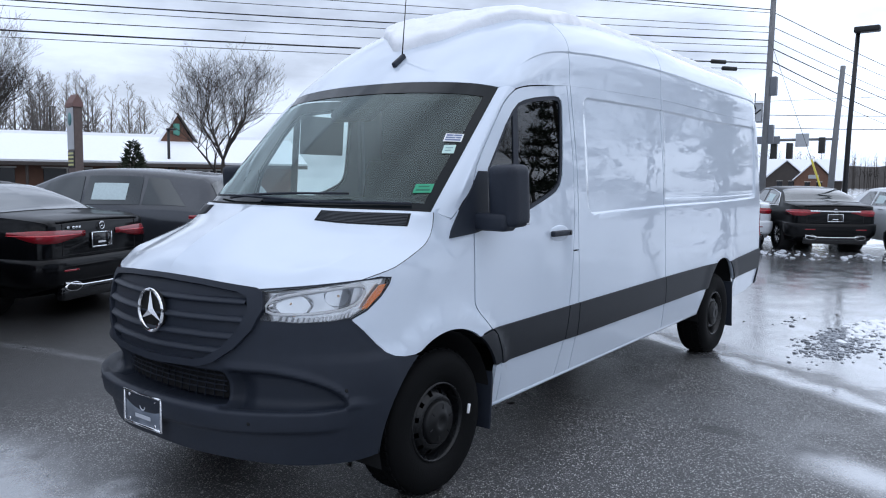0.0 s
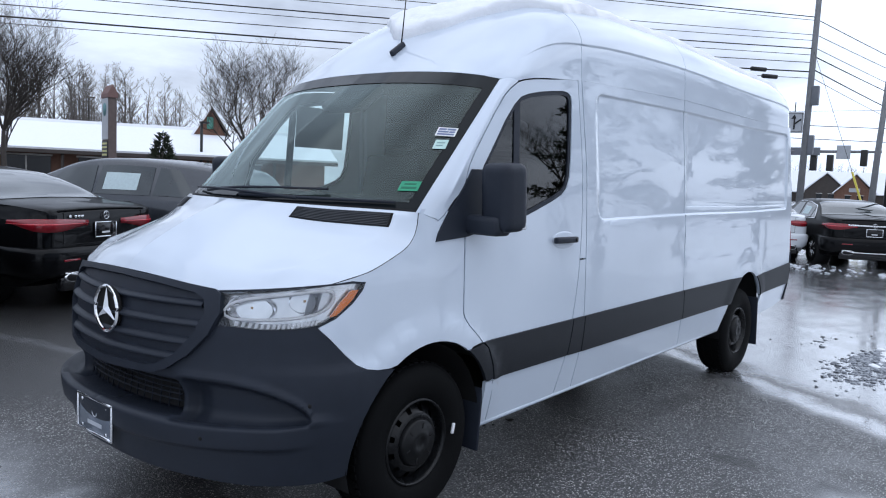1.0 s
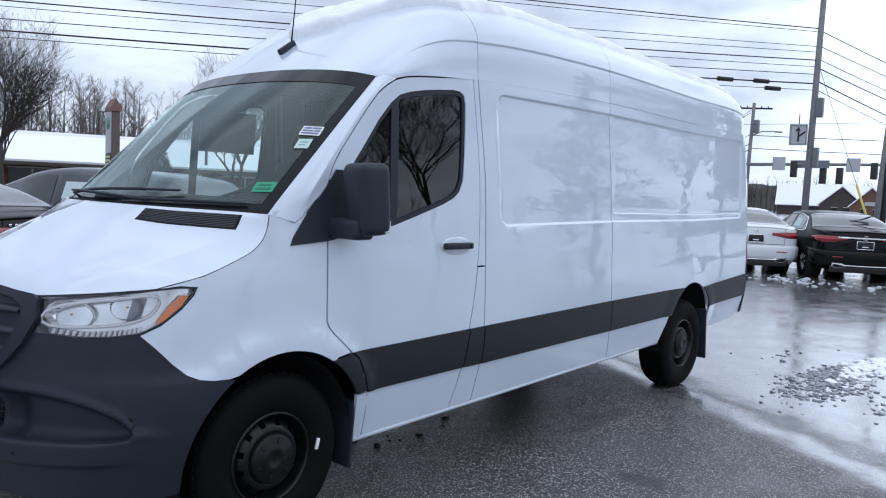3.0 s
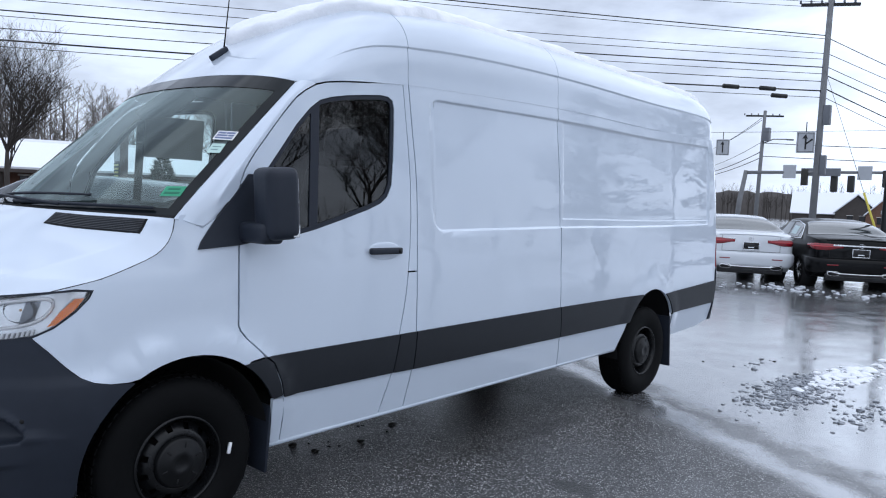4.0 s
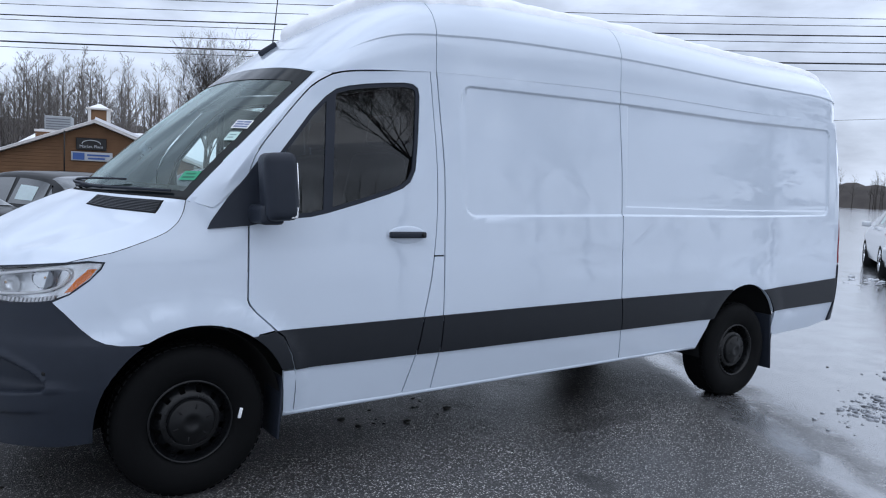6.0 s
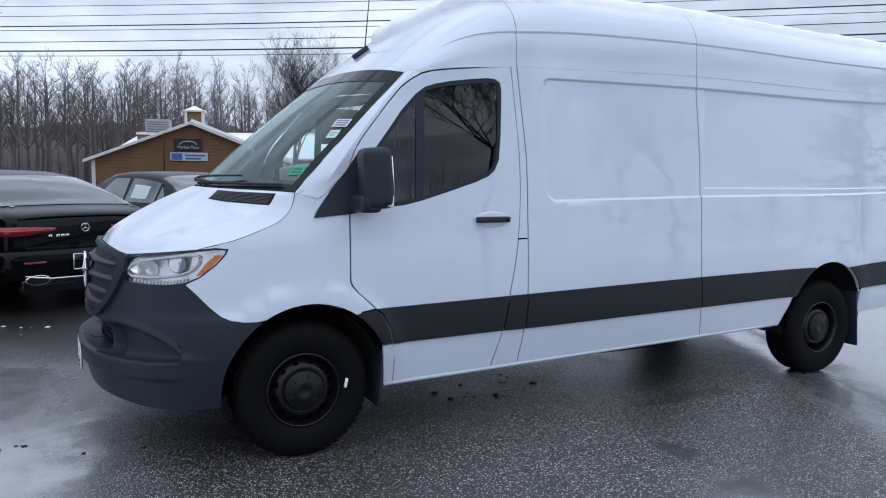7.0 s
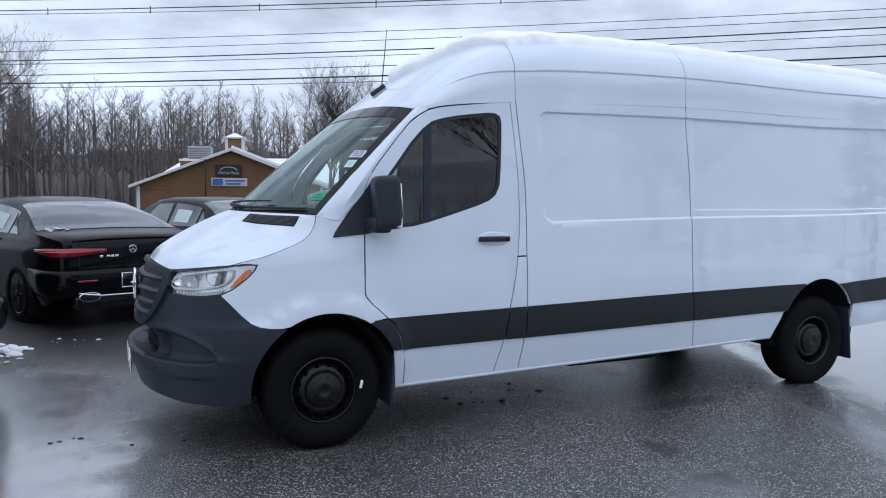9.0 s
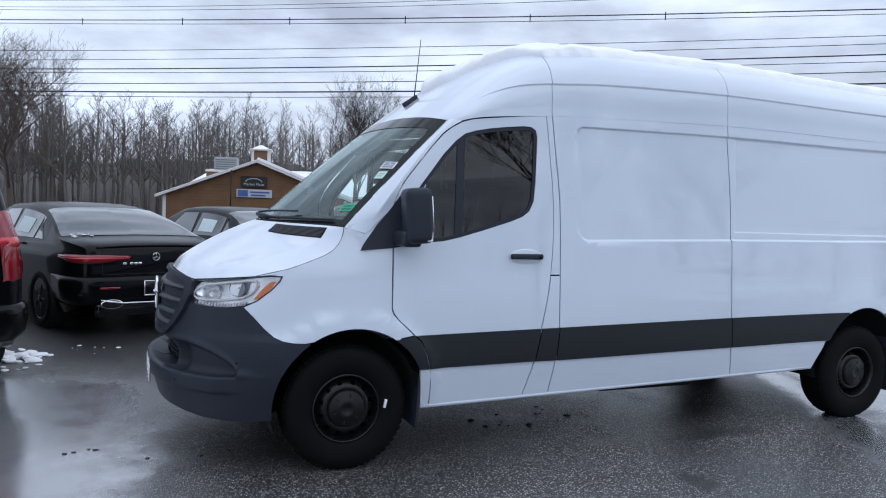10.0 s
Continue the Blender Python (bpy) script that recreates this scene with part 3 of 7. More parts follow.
HOOD = [[p + Vector((-0.35, 0, 1)) * hood_rise(i / NU, j / NV) for i, p in enumerate(r)] for j, r in enumerate(coons(h_front, h_rear, h_mid, h_side, NU, NV))]
for side in (False, True):
    rows = [[Vector((p.x, p.y if side else -p.y, p.z)) for p in r] for r in HOOD]
    part("bonnet", sheet_bm(rows, Vector((-0.4, 0, 1)), 0.012), WHITE, van, "white bonnet with two dark air grilles")


# dark tube added along the bonnet's shut line to draw the gap's shade
for side in (-1, 1):
    gap_line = [raked(Vector((q.x, side * (q.y - 0.0015), q.z - 0.001))) for q in [h_side(k / 24) for k in range(25)]]
    part("bonnet_gap_line", tube_bm(gap_line, 0.0022, 6), SEAM, van)


def hood_at(u, v):
    i, j = u * NU, v * NV
    a, b = min(int(i), NU - 1), min(int(j), NV - 1)
    fu, fv = i - a, j - b
    return (HOOD[b][a] * (1 - fu) + HOOD[b][a + 1] * fu) * (1 - fv) + (HOOD[b + 1][a] * (1 - fu) + HOOD[b + 1][a + 1] * fu) * fv


# air grilles near the windscreen
VENTGREY = material("wet_grey_plastic", (0.035, 0.039, 0.046), 0.35, vary=0.3, scale=30)
for side in (-1, 1):
    b = bmesh.new()
    grid = [[hood_at(0.45 + 0.45 * (i / 8), 0.842 + 0.122 * (j / 6) - 0.02 * (i / 8)) for i in range(9)] for j in range(7)]
    rows = [[Vector((p.x, side * p.y, p.z + 0.003)) for p in r] for r in grid]
    vent = part("air_grille", sheet_bm(rows, Vector((-0.3, 0, 1)), 0.006), UNDER, van, "black plastic air grille")
    for j in range(1, 9):
        path = [raked((p.x, side * p.y, p.z + 0.004)) for p in [hood_at(0.46 + 0.43 * i / 6, 0.842 + 0.122 * j / 9 - 0.02 * i / 6) for i in range(7)]]
        part("slat", tube_bm(path, 0.0035, 6), VENTGREY, vent)

# windscreen
w_low = curve3([(-0.385, 0, 1.400), (-0.345, 0.3, 1.399), (-0.245, 0.6, 1.397), (-0.12, 0.81, 1.393), (-0.050, 0.914, 1.388)])
w_top = curve3([(0.420, 0, 2.078), (0.428, 0.3, 2.075), (0.462, 0.6, 2.062), (0.51, 0.77, 2.047), (0.564, 0.866, 2.030)])
w_mid = curve3([(-0.385, 0, 1.400), (-0.10, 0, 1.660), (0.17, 0, 1.885), (0.420, 0, 2.078)])
w_edge = curve3([(-0.050, 0.914, 1.388), (0.13, 0.905, 1.585), (0.33, 0.890, 1.795), (0.564, 0.866, 2.030)])
WS = coons(w_low, w_top, w_mid, w_edge, 40, 40)


def screen_at(u, v):
    i, j = min(max(u, 0), 1) * 40, min(max(v, 0), 1) * 40
    a, b = min(int(i), 39), min(int(j), 39)
    fu, fv = i - a, j - b
    return (WS[b][a] * (1 - fu) + WS[b][a + 1] * fu) * (1 - fv) + (WS[b + 1][a] * (1 - fu) + WS[b + 1][a + 1] * fu) * fv


SCREEN_OUT = Vector((-0.72, 0, 0.69))
full = [[Vector((p.x, -p.y, p.z)) for p in r[::-1]] + [p for p in r[1:]] for r in WS[::2]]
screen = part("windscreen", sheet_bm(full, SCREEN_OUT), GLASS, van, "large sloping windscreen with stickers")
screen.visible_shadow = False
# black band printed round the glass
def frit(u0, u1, v0, v1, nu, nv, sides=(-1, 1)):
    for s in sides:
        rows = [[screen_at(u0 + (u1 - u0) * i / nu, v0 + (v1 - v0) * j / nv) for i in range(nu + 1)] for j in range(nv + 1)]
        rows = [[Vector((p.x, s * p.y, p.z)) + SCREEN_OUT * 0.003 for p in r] for r in rows]
        part("screen_band", sheet_bm(rows, SCREEN_OUT), FRIT, screen, "black printed band")
frit(0.0, 1.0, 0.0, 0.055, 16, 2)
frit(0.0, 1.0, 0.90, 1.0, 16, 3)
frit(0.945, 1.0, 0.055, 0.90, 2, 24)
# camera housing behind the top of the glass
p = screen_at(0, 0.855)
part("camera_housing", box_bm(0.22, 0.34, 0.07, raked(p + Vector((0.045, 0.0, -0.045))), 0.03, 3, m=pose(0, 0, 0, 0, -39, 0)), UNDER, screen, "dark camera housing")
# stickers on the inside of the glass
WHITE_LABEL = material("white_sticker", (0.78, 0.79, 0.8), 0.5)
PALE_LABEL = material("pale_green_sticker", (0.5, 0.68, 0.64), 0.5, vary=0.1, scale=60)
GREEN_LABEL = material("green_sticker", (0.03, 0.33, 0.18), 0.45, vary=0.1, scale=60)
INK = material("printed_ink", (0.06, 0.07, 0.09), 0.6)


def sticker(name, u, v, w, h, mat, label, bars, turn=0.0, ink=INK):
    c = screen_at(u, v)
    c = Vector((c.x, -c.y, c.z)) + SCREEN_OUT * 0.006
    ru = screen_at(u + 0.03, v) - screen_at(u - 0.03, v)
    ru = Vector((ru.x, -ru.y, ru.z)).normalized()
    rv = (screen_at(u, v + 0.03) - screen_at(u, v - 0.03))
    rv = Vector((rv.x, -rv.y, rv.z)).normalized()
    ru, rv = ru * math.cos(turn) + rv * math.sin(turn), rv * math.cos(turn) - ru * math.sin(turn)
    n = SCREEN_OUT.normalized()
    def plate(x0, x1, y0, y1, lift):
        b = bmesh.new()
        vs = [b.verts.new(raked(c + ru * x + rv * y + n * lift)) for x, y in ((x0, y0), (x1, y0), (x1, y1), (x0, y1))]
        f = b.faces.new(vs)
        f.normal_update()
        if f.normal.dot(n) < 0:
            f.normal_flip()
        e = bmesh.ops.extrude_face_region(b, geom=[f])
        bmesh.ops.translate(b, vec=-n * 0.001, verts=[g for g in e["geom"] if isinstance(g, bmesh.types.BMVert)])
        return b
    s = part(name, plate(-w / 2, w / 2, -h / 2, h / 2, 0), mat, screen, label, smooth=False)
    for x0, x1, y0, y1 in bars:
        part("printed_bar", plate(x0 * w, x1 * w, y0 * h, y1 * h, 0.0012), ink, s, smooth=False)


sticker("sticker", 0.912, 0.538, 0.094, 0.056, WHITE_LABEL, "white paper sticker with printed bars", [(-0.42, -0.05, 0.18, 0.38), (0.0, 0.42, 0.18, 0.38), (-0.42, 0.1, -0.1, 0.08), (0.15, 0.42, -0.1, 0.08), (-0.42, 0.42, -0.38, -0.2)], 0.10, material("faded_blue_ink", (0.16, 0.20, 0.33), 0.6))
sticker("sticker", 0.922, 0.448, 0.060, 0.058, PALE_LABEL, "pale green inspection sticker", [(-0.3, 0.3, 0.1, 0.2), (-0.3, 0.2, -0.2, -0.1)], 0.15, material("grey_green_ink", (0.22, 0.34, 0.33), 0.6))
sticker("sticker", 0.905, 0.155, 0.090, 0.056, GREEN_LABEL, "green printed sticker low on the glass", [(-0.3, 0.3, 0.12, 0.28), (-0.38, 0.38, -0.3, -0.08)], 0.10, material("dark_green_ink", (0.01, 0.16, 0.09), 0.5))

# front pillars
door_edge = curve3([pos(skin(x, z)) for x, z in ((0.214, 1.50), (0.225, 1.55), (0.25, 1.612), (0.295, 1.680), (0.37, 1.775), (0.445, 1.867), (0.52, 1.950), (0.58, 1.995), (0.64, 2.029))])
p_low = curve3([(-0.050, 0.916, 1.390), (0.0, 0.940, 1.382), (0.06, 0.955, 1.360), (0.13, 0.963, 1.43), (0.214, 0.967, 1.50)])
p_top = curve3([(0.564, 0.867, 2.031), (0.60, 0.905, 2.032), (0.64, 0.933, 2.029)])
for side in (-1, 1):
    rows = coons(p_low, p_top, w_edge, door_edge, 8, 30)
    rows = [[Vector((q.x - 0.012 * k, side * (q.y + 0.014 * k), q.z + 0.006 * k)) for i, q in enumerate(r) for k in [math.sin(math.pi * i / 8) * step(0, 5, j)]] for j, r in enumerate(rows)]
    part("front_pillar", sheet_bm(rows, Vector((-0.5, side, 0.3)), 0.01), WHITE, van, "white windscreen pillar")

for side in (False, True):
    panel("pillar_foot", [(-0.055, 1.30), (0.10, 1.30), (0.215, 1.36), (0.215, 1.52), (0.12, 1.45), (0.05, 1.41), (-0.03, 1.405)], WHITE, van, lift=-0.010, thick=0.0, mirror=side, grid=0.04)

# roof in three lengths
Y_DRIP = [(0.564, 0.867), (0.60, 0.905), (0.64, 0.932), (0.75, 0.939), (0.95, 0.938), (1.3, 0.930), (2.8, 0.928), (4.6, 0.924), (5.6, 0.895)]
Z_DRIP = [(0.564, 2.032), (0.64, 2.030), (0.70, 2.046), (0.80, 2.064), (0.95, 2.082), (1.15, 2.099), (1.3, 2.110), (1.7, 2.123), (2.2, 2.137), (2.8, 2.151), (4.2, 2.167), (5.6, 2.174)]
Z_TOP = [(0.42, 2.078), (0.50, 2.142), (0.634, 2.246), (0.72, 2.310), (0.85, 2.400), (1.0, 2.490), (1.15, 2.560), (1.3, 2.605), (1.6, 2.655), (2.0, 2.680), (3.0, 2.695), (5.0, 2.710), (5.45, 2.69), (5.65, 2.63), (5.74, 2.56)]


def roof_at(x, s):
    """The roof at a length; s runs from the middle (0) to the rain edge (1)."""
    yd, zd, zc = lerp_table(Y_DRIP, x), lerp_table(Z_DRIP, x), lerp_table(Z_TOP, x)
    n = 2.5 + 0.8 * step(0.6, 1.3, x)
    a = s * math.pi / 2
    v = max(0.0, math.cos(a)) ** (2 / n)
    y = yd * math.sin(a) ** (2 / n)
    z = zd + (zc - zd) * v
    vc = 0.475 - 0.075 * step(0.8, 1.4, x)
    d = step(vc + 0.004, vc - 0.004, v) * step(0.70, 0.95, x)
    y -= 0.009 * d * step(0.0, 0.25, v + 0.1)
    if x > 5.6:
        y -= 0.14 * (1 - math.sqrt(max(0, 1 - ((x - 5.6) / 0.14) ** 2)))
    return Vector((x, y, z))


S_LIST = [i / 22 for i in range(19)] + [0.83, 0.845, 0.86, 0.872, 0.884, 0.896, 0.908, 0.92, 0.932, 0.944, 0.956, 0.968, 0.98, 0.99, 1.0]


def crease_row(k, x):
    """Rows that keep two lines close beside the roof's crease."""
    vc = 0.475 - 0.075 * step(0.8, 1.4, x)
    n = 2.5 + 0.8 * step(0.6, 1.3, x)
    sa, sb = [2 / math.pi * math.acos(max(0.0, v) ** (n / 2)) for v in (vc + 0.006, vc - 0.006)]
    if k <= 20:
        return (sa - 0.006) * k / 20
    if k <= 22:
        return sa if k == 21 else sb
    return sb + 0.006 + (1 - sb - 0.006) * (k - 23) / (len(S_LIST) - 24)


def roof_start(s):
    y = roof_at(0.57, s).y / 0.867
    return 0.42 + 0.144 * y ** 2.6


for name, x0, x1, steps in (("roof_front", None, 1.271, 24), ("roof_middle", 1.276, SEAM_B - 0.034, 24), ("roof_rear", SEAM_B - 0.029, 5.73, 40)):
    rows = []
    for j in range(steps + 1):
        t = j / steps
        row = []
        for k, s in enumerate(S_LIST):
            a = roof_start(s) if x0 is None else x0
            s = crease_row(k, a + (x1 - a) * t)
            q = roof_at(a + (x1 - a) * t, s)
            if x0 is None:
                first = roof_at(a, s)
                lo, hi = 0.0, 1.0
                for _ in range(24):
                    mid = (lo + hi) / 2
                    lo, hi = (mid, hi) if w_top(mid).y < first.y else (lo, mid)
                g = w_top(lo)
                q = q + (Vector((g.x, g.y, g.z + 0.004)) - first) * max(0.0, 1 - t / 0.7) ** 2
            row.append(q)
        rows.append([Vector((p.x, -p.y, p.z)) for p in row[::-1]] + row[1:])
    part(name, sheet_bm(rows, Vector((-0.2, 0, 1)), 0.015), WHITE, van, "white high roof section")
b = bmesh.new()
rr = [bm_v for bm_v in [(-0.80, 0.42), (0.80, 0.42), (0.82, 0.9), (0.80, 1.4), (0.76, 2.1), (0.66, 2.4), (0.45, 2.55), (-0.45, 2.55), (-0.66, 2.4), (-0.76, 2.1), (-0.80, 1.4), (-0.82, 0.9)]]
vs = [b.verts.new(raked((rear_x(z) - 0.004, y, z))) for y, z in rr]
b.faces.new(vs)
e = bmesh.ops.extrude_face_region(b, geom=b.faces[:])
bmesh.ops.translate(b, vec=(-0.05, 0, 0), verts=[g for g in e["geom"] if isinstance(g, bmesh.types.BMVert)])
part("rear_doors", b, WHITE, van, "white double rear doors", smooth=False)

# snow lying on the roof
nx, ny = 110, 48
b = bmesh.new()
grid = []
for j in range(nx + 1):
    row = []
    for i in range(ny + 1):
        v = -1 + 2 * i / ny
        wide = 0.775 + 0.02 * noise.noise((j * 0.23, 3.1 if v < 0 else 7.7, 0))
        y = abs(v) * wide
        xs = 0.72 + (0.58 if v < 0 else 0.70) * (abs(v)) ** 1.45 + 0.035 * noise.noise((v * 6, 1.3, 2.0))
        t = j / nx
        x = xs + (5.60 - xs) * (t ** 1.35)
        yd, zd, zc = lerp_table(Y_DRIP, x), lerp_table(Z_DRIP, x), lerp_table(Z_TOP, x)
        n = 2.5 + 0.8 * step(0.6, 1.3, x)
        z = zd + (zc - zd) * max(0.0, 1 - (y / yd) ** n) ** (1 / n)
        din = min((x - xs) / 0.045, (1 - abs(v)) * wide / 0.05, (5.60 - x) / 0.10, 1.0)
        h = 0.058 * math.sqrt(max(0.0, 1 - (1 - max(0, din)) ** 2)) * (1 - 0.5 * step(0.95, 2.0, x))
        h *= 1 + 0.45 * noise.noise((x * 3.5, v * 3, 5.0)) + 0.28 * noise.noise((x * 11, v * 9, 1.0))
        q = Vector((-0.35 * step(1.5, 0.7, x), 0.55 * v * abs(v), 1)).normalized()
        row.append(b.verts.new(raked(Vector((x, y if v > 0 else -y, z)) + q * (h - 0.004))))
    grid.append(row)
for r, q in zip(grid, grid[1:]):
    for i in range(ny):
        b.faces.new((r[i], q[i], q[i + 1], r[i + 1]))
b.normal_update()
if sum(f.normal.z for f in b.faces) < 0:
    bmesh.ops.reverse_faces(b, faces=b.faces[:])
snow = part("roof_snow", b, SNOW, None)
tagged(snow, "layer of wet snow lying on the van roof", "snow", kind="stuff")

# aerial
aer = roof_at(0.60, 0.03)
base = raked((aer.x, -aer.y, aer.z))
b = box_bm(0.13, 0.030, 0.035, base + Vector((0.0, 0, 0.018)), 0.012, 3, m=pose(0, 0, 0, 0, -36, 0))
part("aerial_foot", b, PLASTIC, van, "black aerial foot")
part("aerial", tube_bm([base + Vector((0.03, 0, 0.04)), base + Vector((0.045, 0.0, 0.20)), base + Vector((0.07, 0.0, 0.47))], 0.0045, 6, taper=0.0025), UNDER, van, "thin black rod aerial")

# grille
def nose(y, z, lift=0.0):
    u = u_of_y(y, z)
    n = skin_normal(u, z)
    p = skin(u, z)
    p = Vector((p.x, -abs(p.y), p.z)) + Vector((-abs(n.x), -abs(n.y), n.z)) * lift
    return p if y <= 0 else Vector((p.x, -p.y, p.z))


OUT_G = [(0.0, 1.09), (0.3, 1.085), (0.585, 1.07), (0.615, 1.055), (0.632, 0.989), (0.6, 0.911), (0.52, 0.829), (0.42, 0.766), (0.34, 0.743), (0.0, 0.727)]
IN_G = [(0.0, 1.070), (0.30, 1.064), (0.50, 1.050), (0.552, 1.032), (0.570, 0.985), (0.540, 0.91), (0.455, 0.825), (0.37, 0.780), (0.30, 0.768), (0.0, 0.757)]
for side in (False, True):
    ring = [(u_of_y(y, z), z) for y, z in OUT_G] + [(u_of_y(y, z), z) for y, z in IN_G[::-1]]
    panel("grille_surround", ring, PLASTIC, van, lift=0.018, thick=0.06, mirror=side, grid=0.04)
grille = part("grille_back", sheet_bm([[nose(y, z, -0.060) for y in [(-0.52 + 1.04 * i / 16) * (1 if z > 0.9 else 0.92 if z > 0.83 else 0.72) for i in range(17)]] for z in (1.075, 1.0, 0.94, 0.86, 0.80, 0.765)], Vector((-1, 0, 0))), UNDER, van, "black grille with broad horizontal blades")
for z, w in ((1.020, 0.55), (0.950, 0.56), (0.882, 0.53), (0.820, 0.46)):
    rows = []
    for dz, lift in ((0.018, -0.056), (0.017, -0.020), (0.012, -0.002), (0.003, 0.010), (-0.008, 0.017), (-0.013, 0.018), (-0.017, 0.014), (-0.018, -0.056)):
        rows.append([nose(y if abs(y) > 1e-6 else 1e-4, z + dz - 0.010 * (1 - abs(y) / w), lift) for y in [-w + 2 * w * i / 24 for i in range(25)]])
    part("blade", sheet_bm(rows, Vector((-1, 0, 0)), 0.004), PLASTIC, grille)
# round emblem: a ring with three arms
ec = raked((-0.938, 0, 0.940))
b = bmesh.new()
tube_bm([ec + Vector((0, 0.100 * math.cos(a), 0.100 * math.sin(a))) for a in [2 * math.pi * k / 40 for k in range(40)]], 0.0085, 8, b, closed=True)
for k in range(3):
    a = math.pi / 2 + 2 * math.pi * k / 3
    d, e = Vector((0, math.cos(a), math.sin(a))), Vector((0, -math.sin(a), math.cos(a)))
    v = [b.verts.new(ec + q) for q in (d * 0.098, e * 0.019 + d * 0.011, -e * 0.019 + d * 0.011, Vector((-0.016, 0, 0)), Vector((0.006, 0, 0)))]
    for f in ((0, 1, 3), (0, 3, 2), (0, 4, 1), (0, 2, 4)):
        b.faces.new([v[i] for i in f])
bmesh.ops.recalc_face_normals(b, faces=b.faces[:])
sharp(part("emblem", b, CHROME, van, "round chrome emblem"))
part("emblem_disc", cyl_bm(0.1, 0.1, 0.012, ec + Vector((0.016, 0, 0)), 32, m=pose(0, 0, 0, 0, 90, 0)), UNDER, van)

# middle inlet bars
inlet = part("inlet_back", sheet_bm([[nose(-0.42 + 0.84 * i / 12 + 1e-4, z, -0.068) for i in range(13)] for z in (0.617, 0.66, 0.705)], Vector((-1, 0, 0))), UNDER, van, "black lower air inlet")
for z in (0.632, 0.652, 0.672, 0.692):
    part("inlet_bar", tube_bm([raked(nose(-0.42 + 0.84 * i / 12 + 1e-4, z, -0.055)) for i in range(13)], 0.0035, 6), PLASTIC, inlet)
for k in range(15):
    y = -0.40 + 0.8 * k / 14 + 1e-4
    part("inlet_rib", tube_bm([raked(nose(y, z, -0.058)) for z in (0.615, 0.66, 0.707)], 0.003, 5), PLASTIC, inlet)
# sensor buttons in the bumper
for y, z in ((-0.62, 0.545), (-0.93, 0.665), (0.62, 0.545), (0.93, 0.665)):
    b = bmesh.new()
    bmesh.ops.create_uvsphere(b, u_segments=12, v_segments=8, radius=0.011, matrix=Matrix.Translation(raked(nose(y, z, 0.015 if z < 0.6 else -0.005))))
    part("sensor", b, UNDER, van)
# front plate in a frame
PLATE = material("plain_dealer_plate", (0.20, 0.23, 0.28), 0.25, metal=0.3, vary=0.15, scale=12)
pc = raked((-0.972, 0, 0.513)) + Vector((0, 0.02, 0))
plate = part("front_plate", box_bm(0.006, 0.305, 0.152, pc, 0.004, 1), PLATE, van, "grey dealer plate in a chrome frame")
b = bmesh.new()
for y0, z0, sy, sz in ((0, 0.078, 0.33, 0.012), (0, -0.078, 0.33, 0.014), (-0.159, 0, 0.012, 0.168), (0.159, 0, 0.012, 0.168)):
    box_bm(0.014, sy, sz, pc + Vector((-0.004, y0, z0)), 0.003, 1, bm=b)
part("plate_frame", b, CHROME, plate, "chrome frame")
for y0 in (-0.11, 0.11):
    for z0 in (-0.06, 0.06):
        part("screw", cyl_bm(0.008, 0.007, 0.006, pc + Vector((-0.006, y0, z0)), 12, m=pose(0, 0, 0, 0, 90, 0)), CHROME, plate)
PALE_MARK = material("pale_print", (0.5, 0.53, 0.58), 0.4)
part("printed_bar", box_bm(0.002, 0.13, 0.018, pc + Vector((-0.0045, 0, -0.035)), 0.0), PALE_MARK, plate, smooth=False)
part("printed_disc", lathe_bm([(0.018, 0), (0.024, 0), (0.024, 0.002), (0.018, 0.002), (0.018, 0)], 24, m=Matrix.Translation(pc + Vector((-0.0045, 0, 0.02))) @ pose(0, 0, 0, 0, 0, 90)), PALE_MARK, plate)

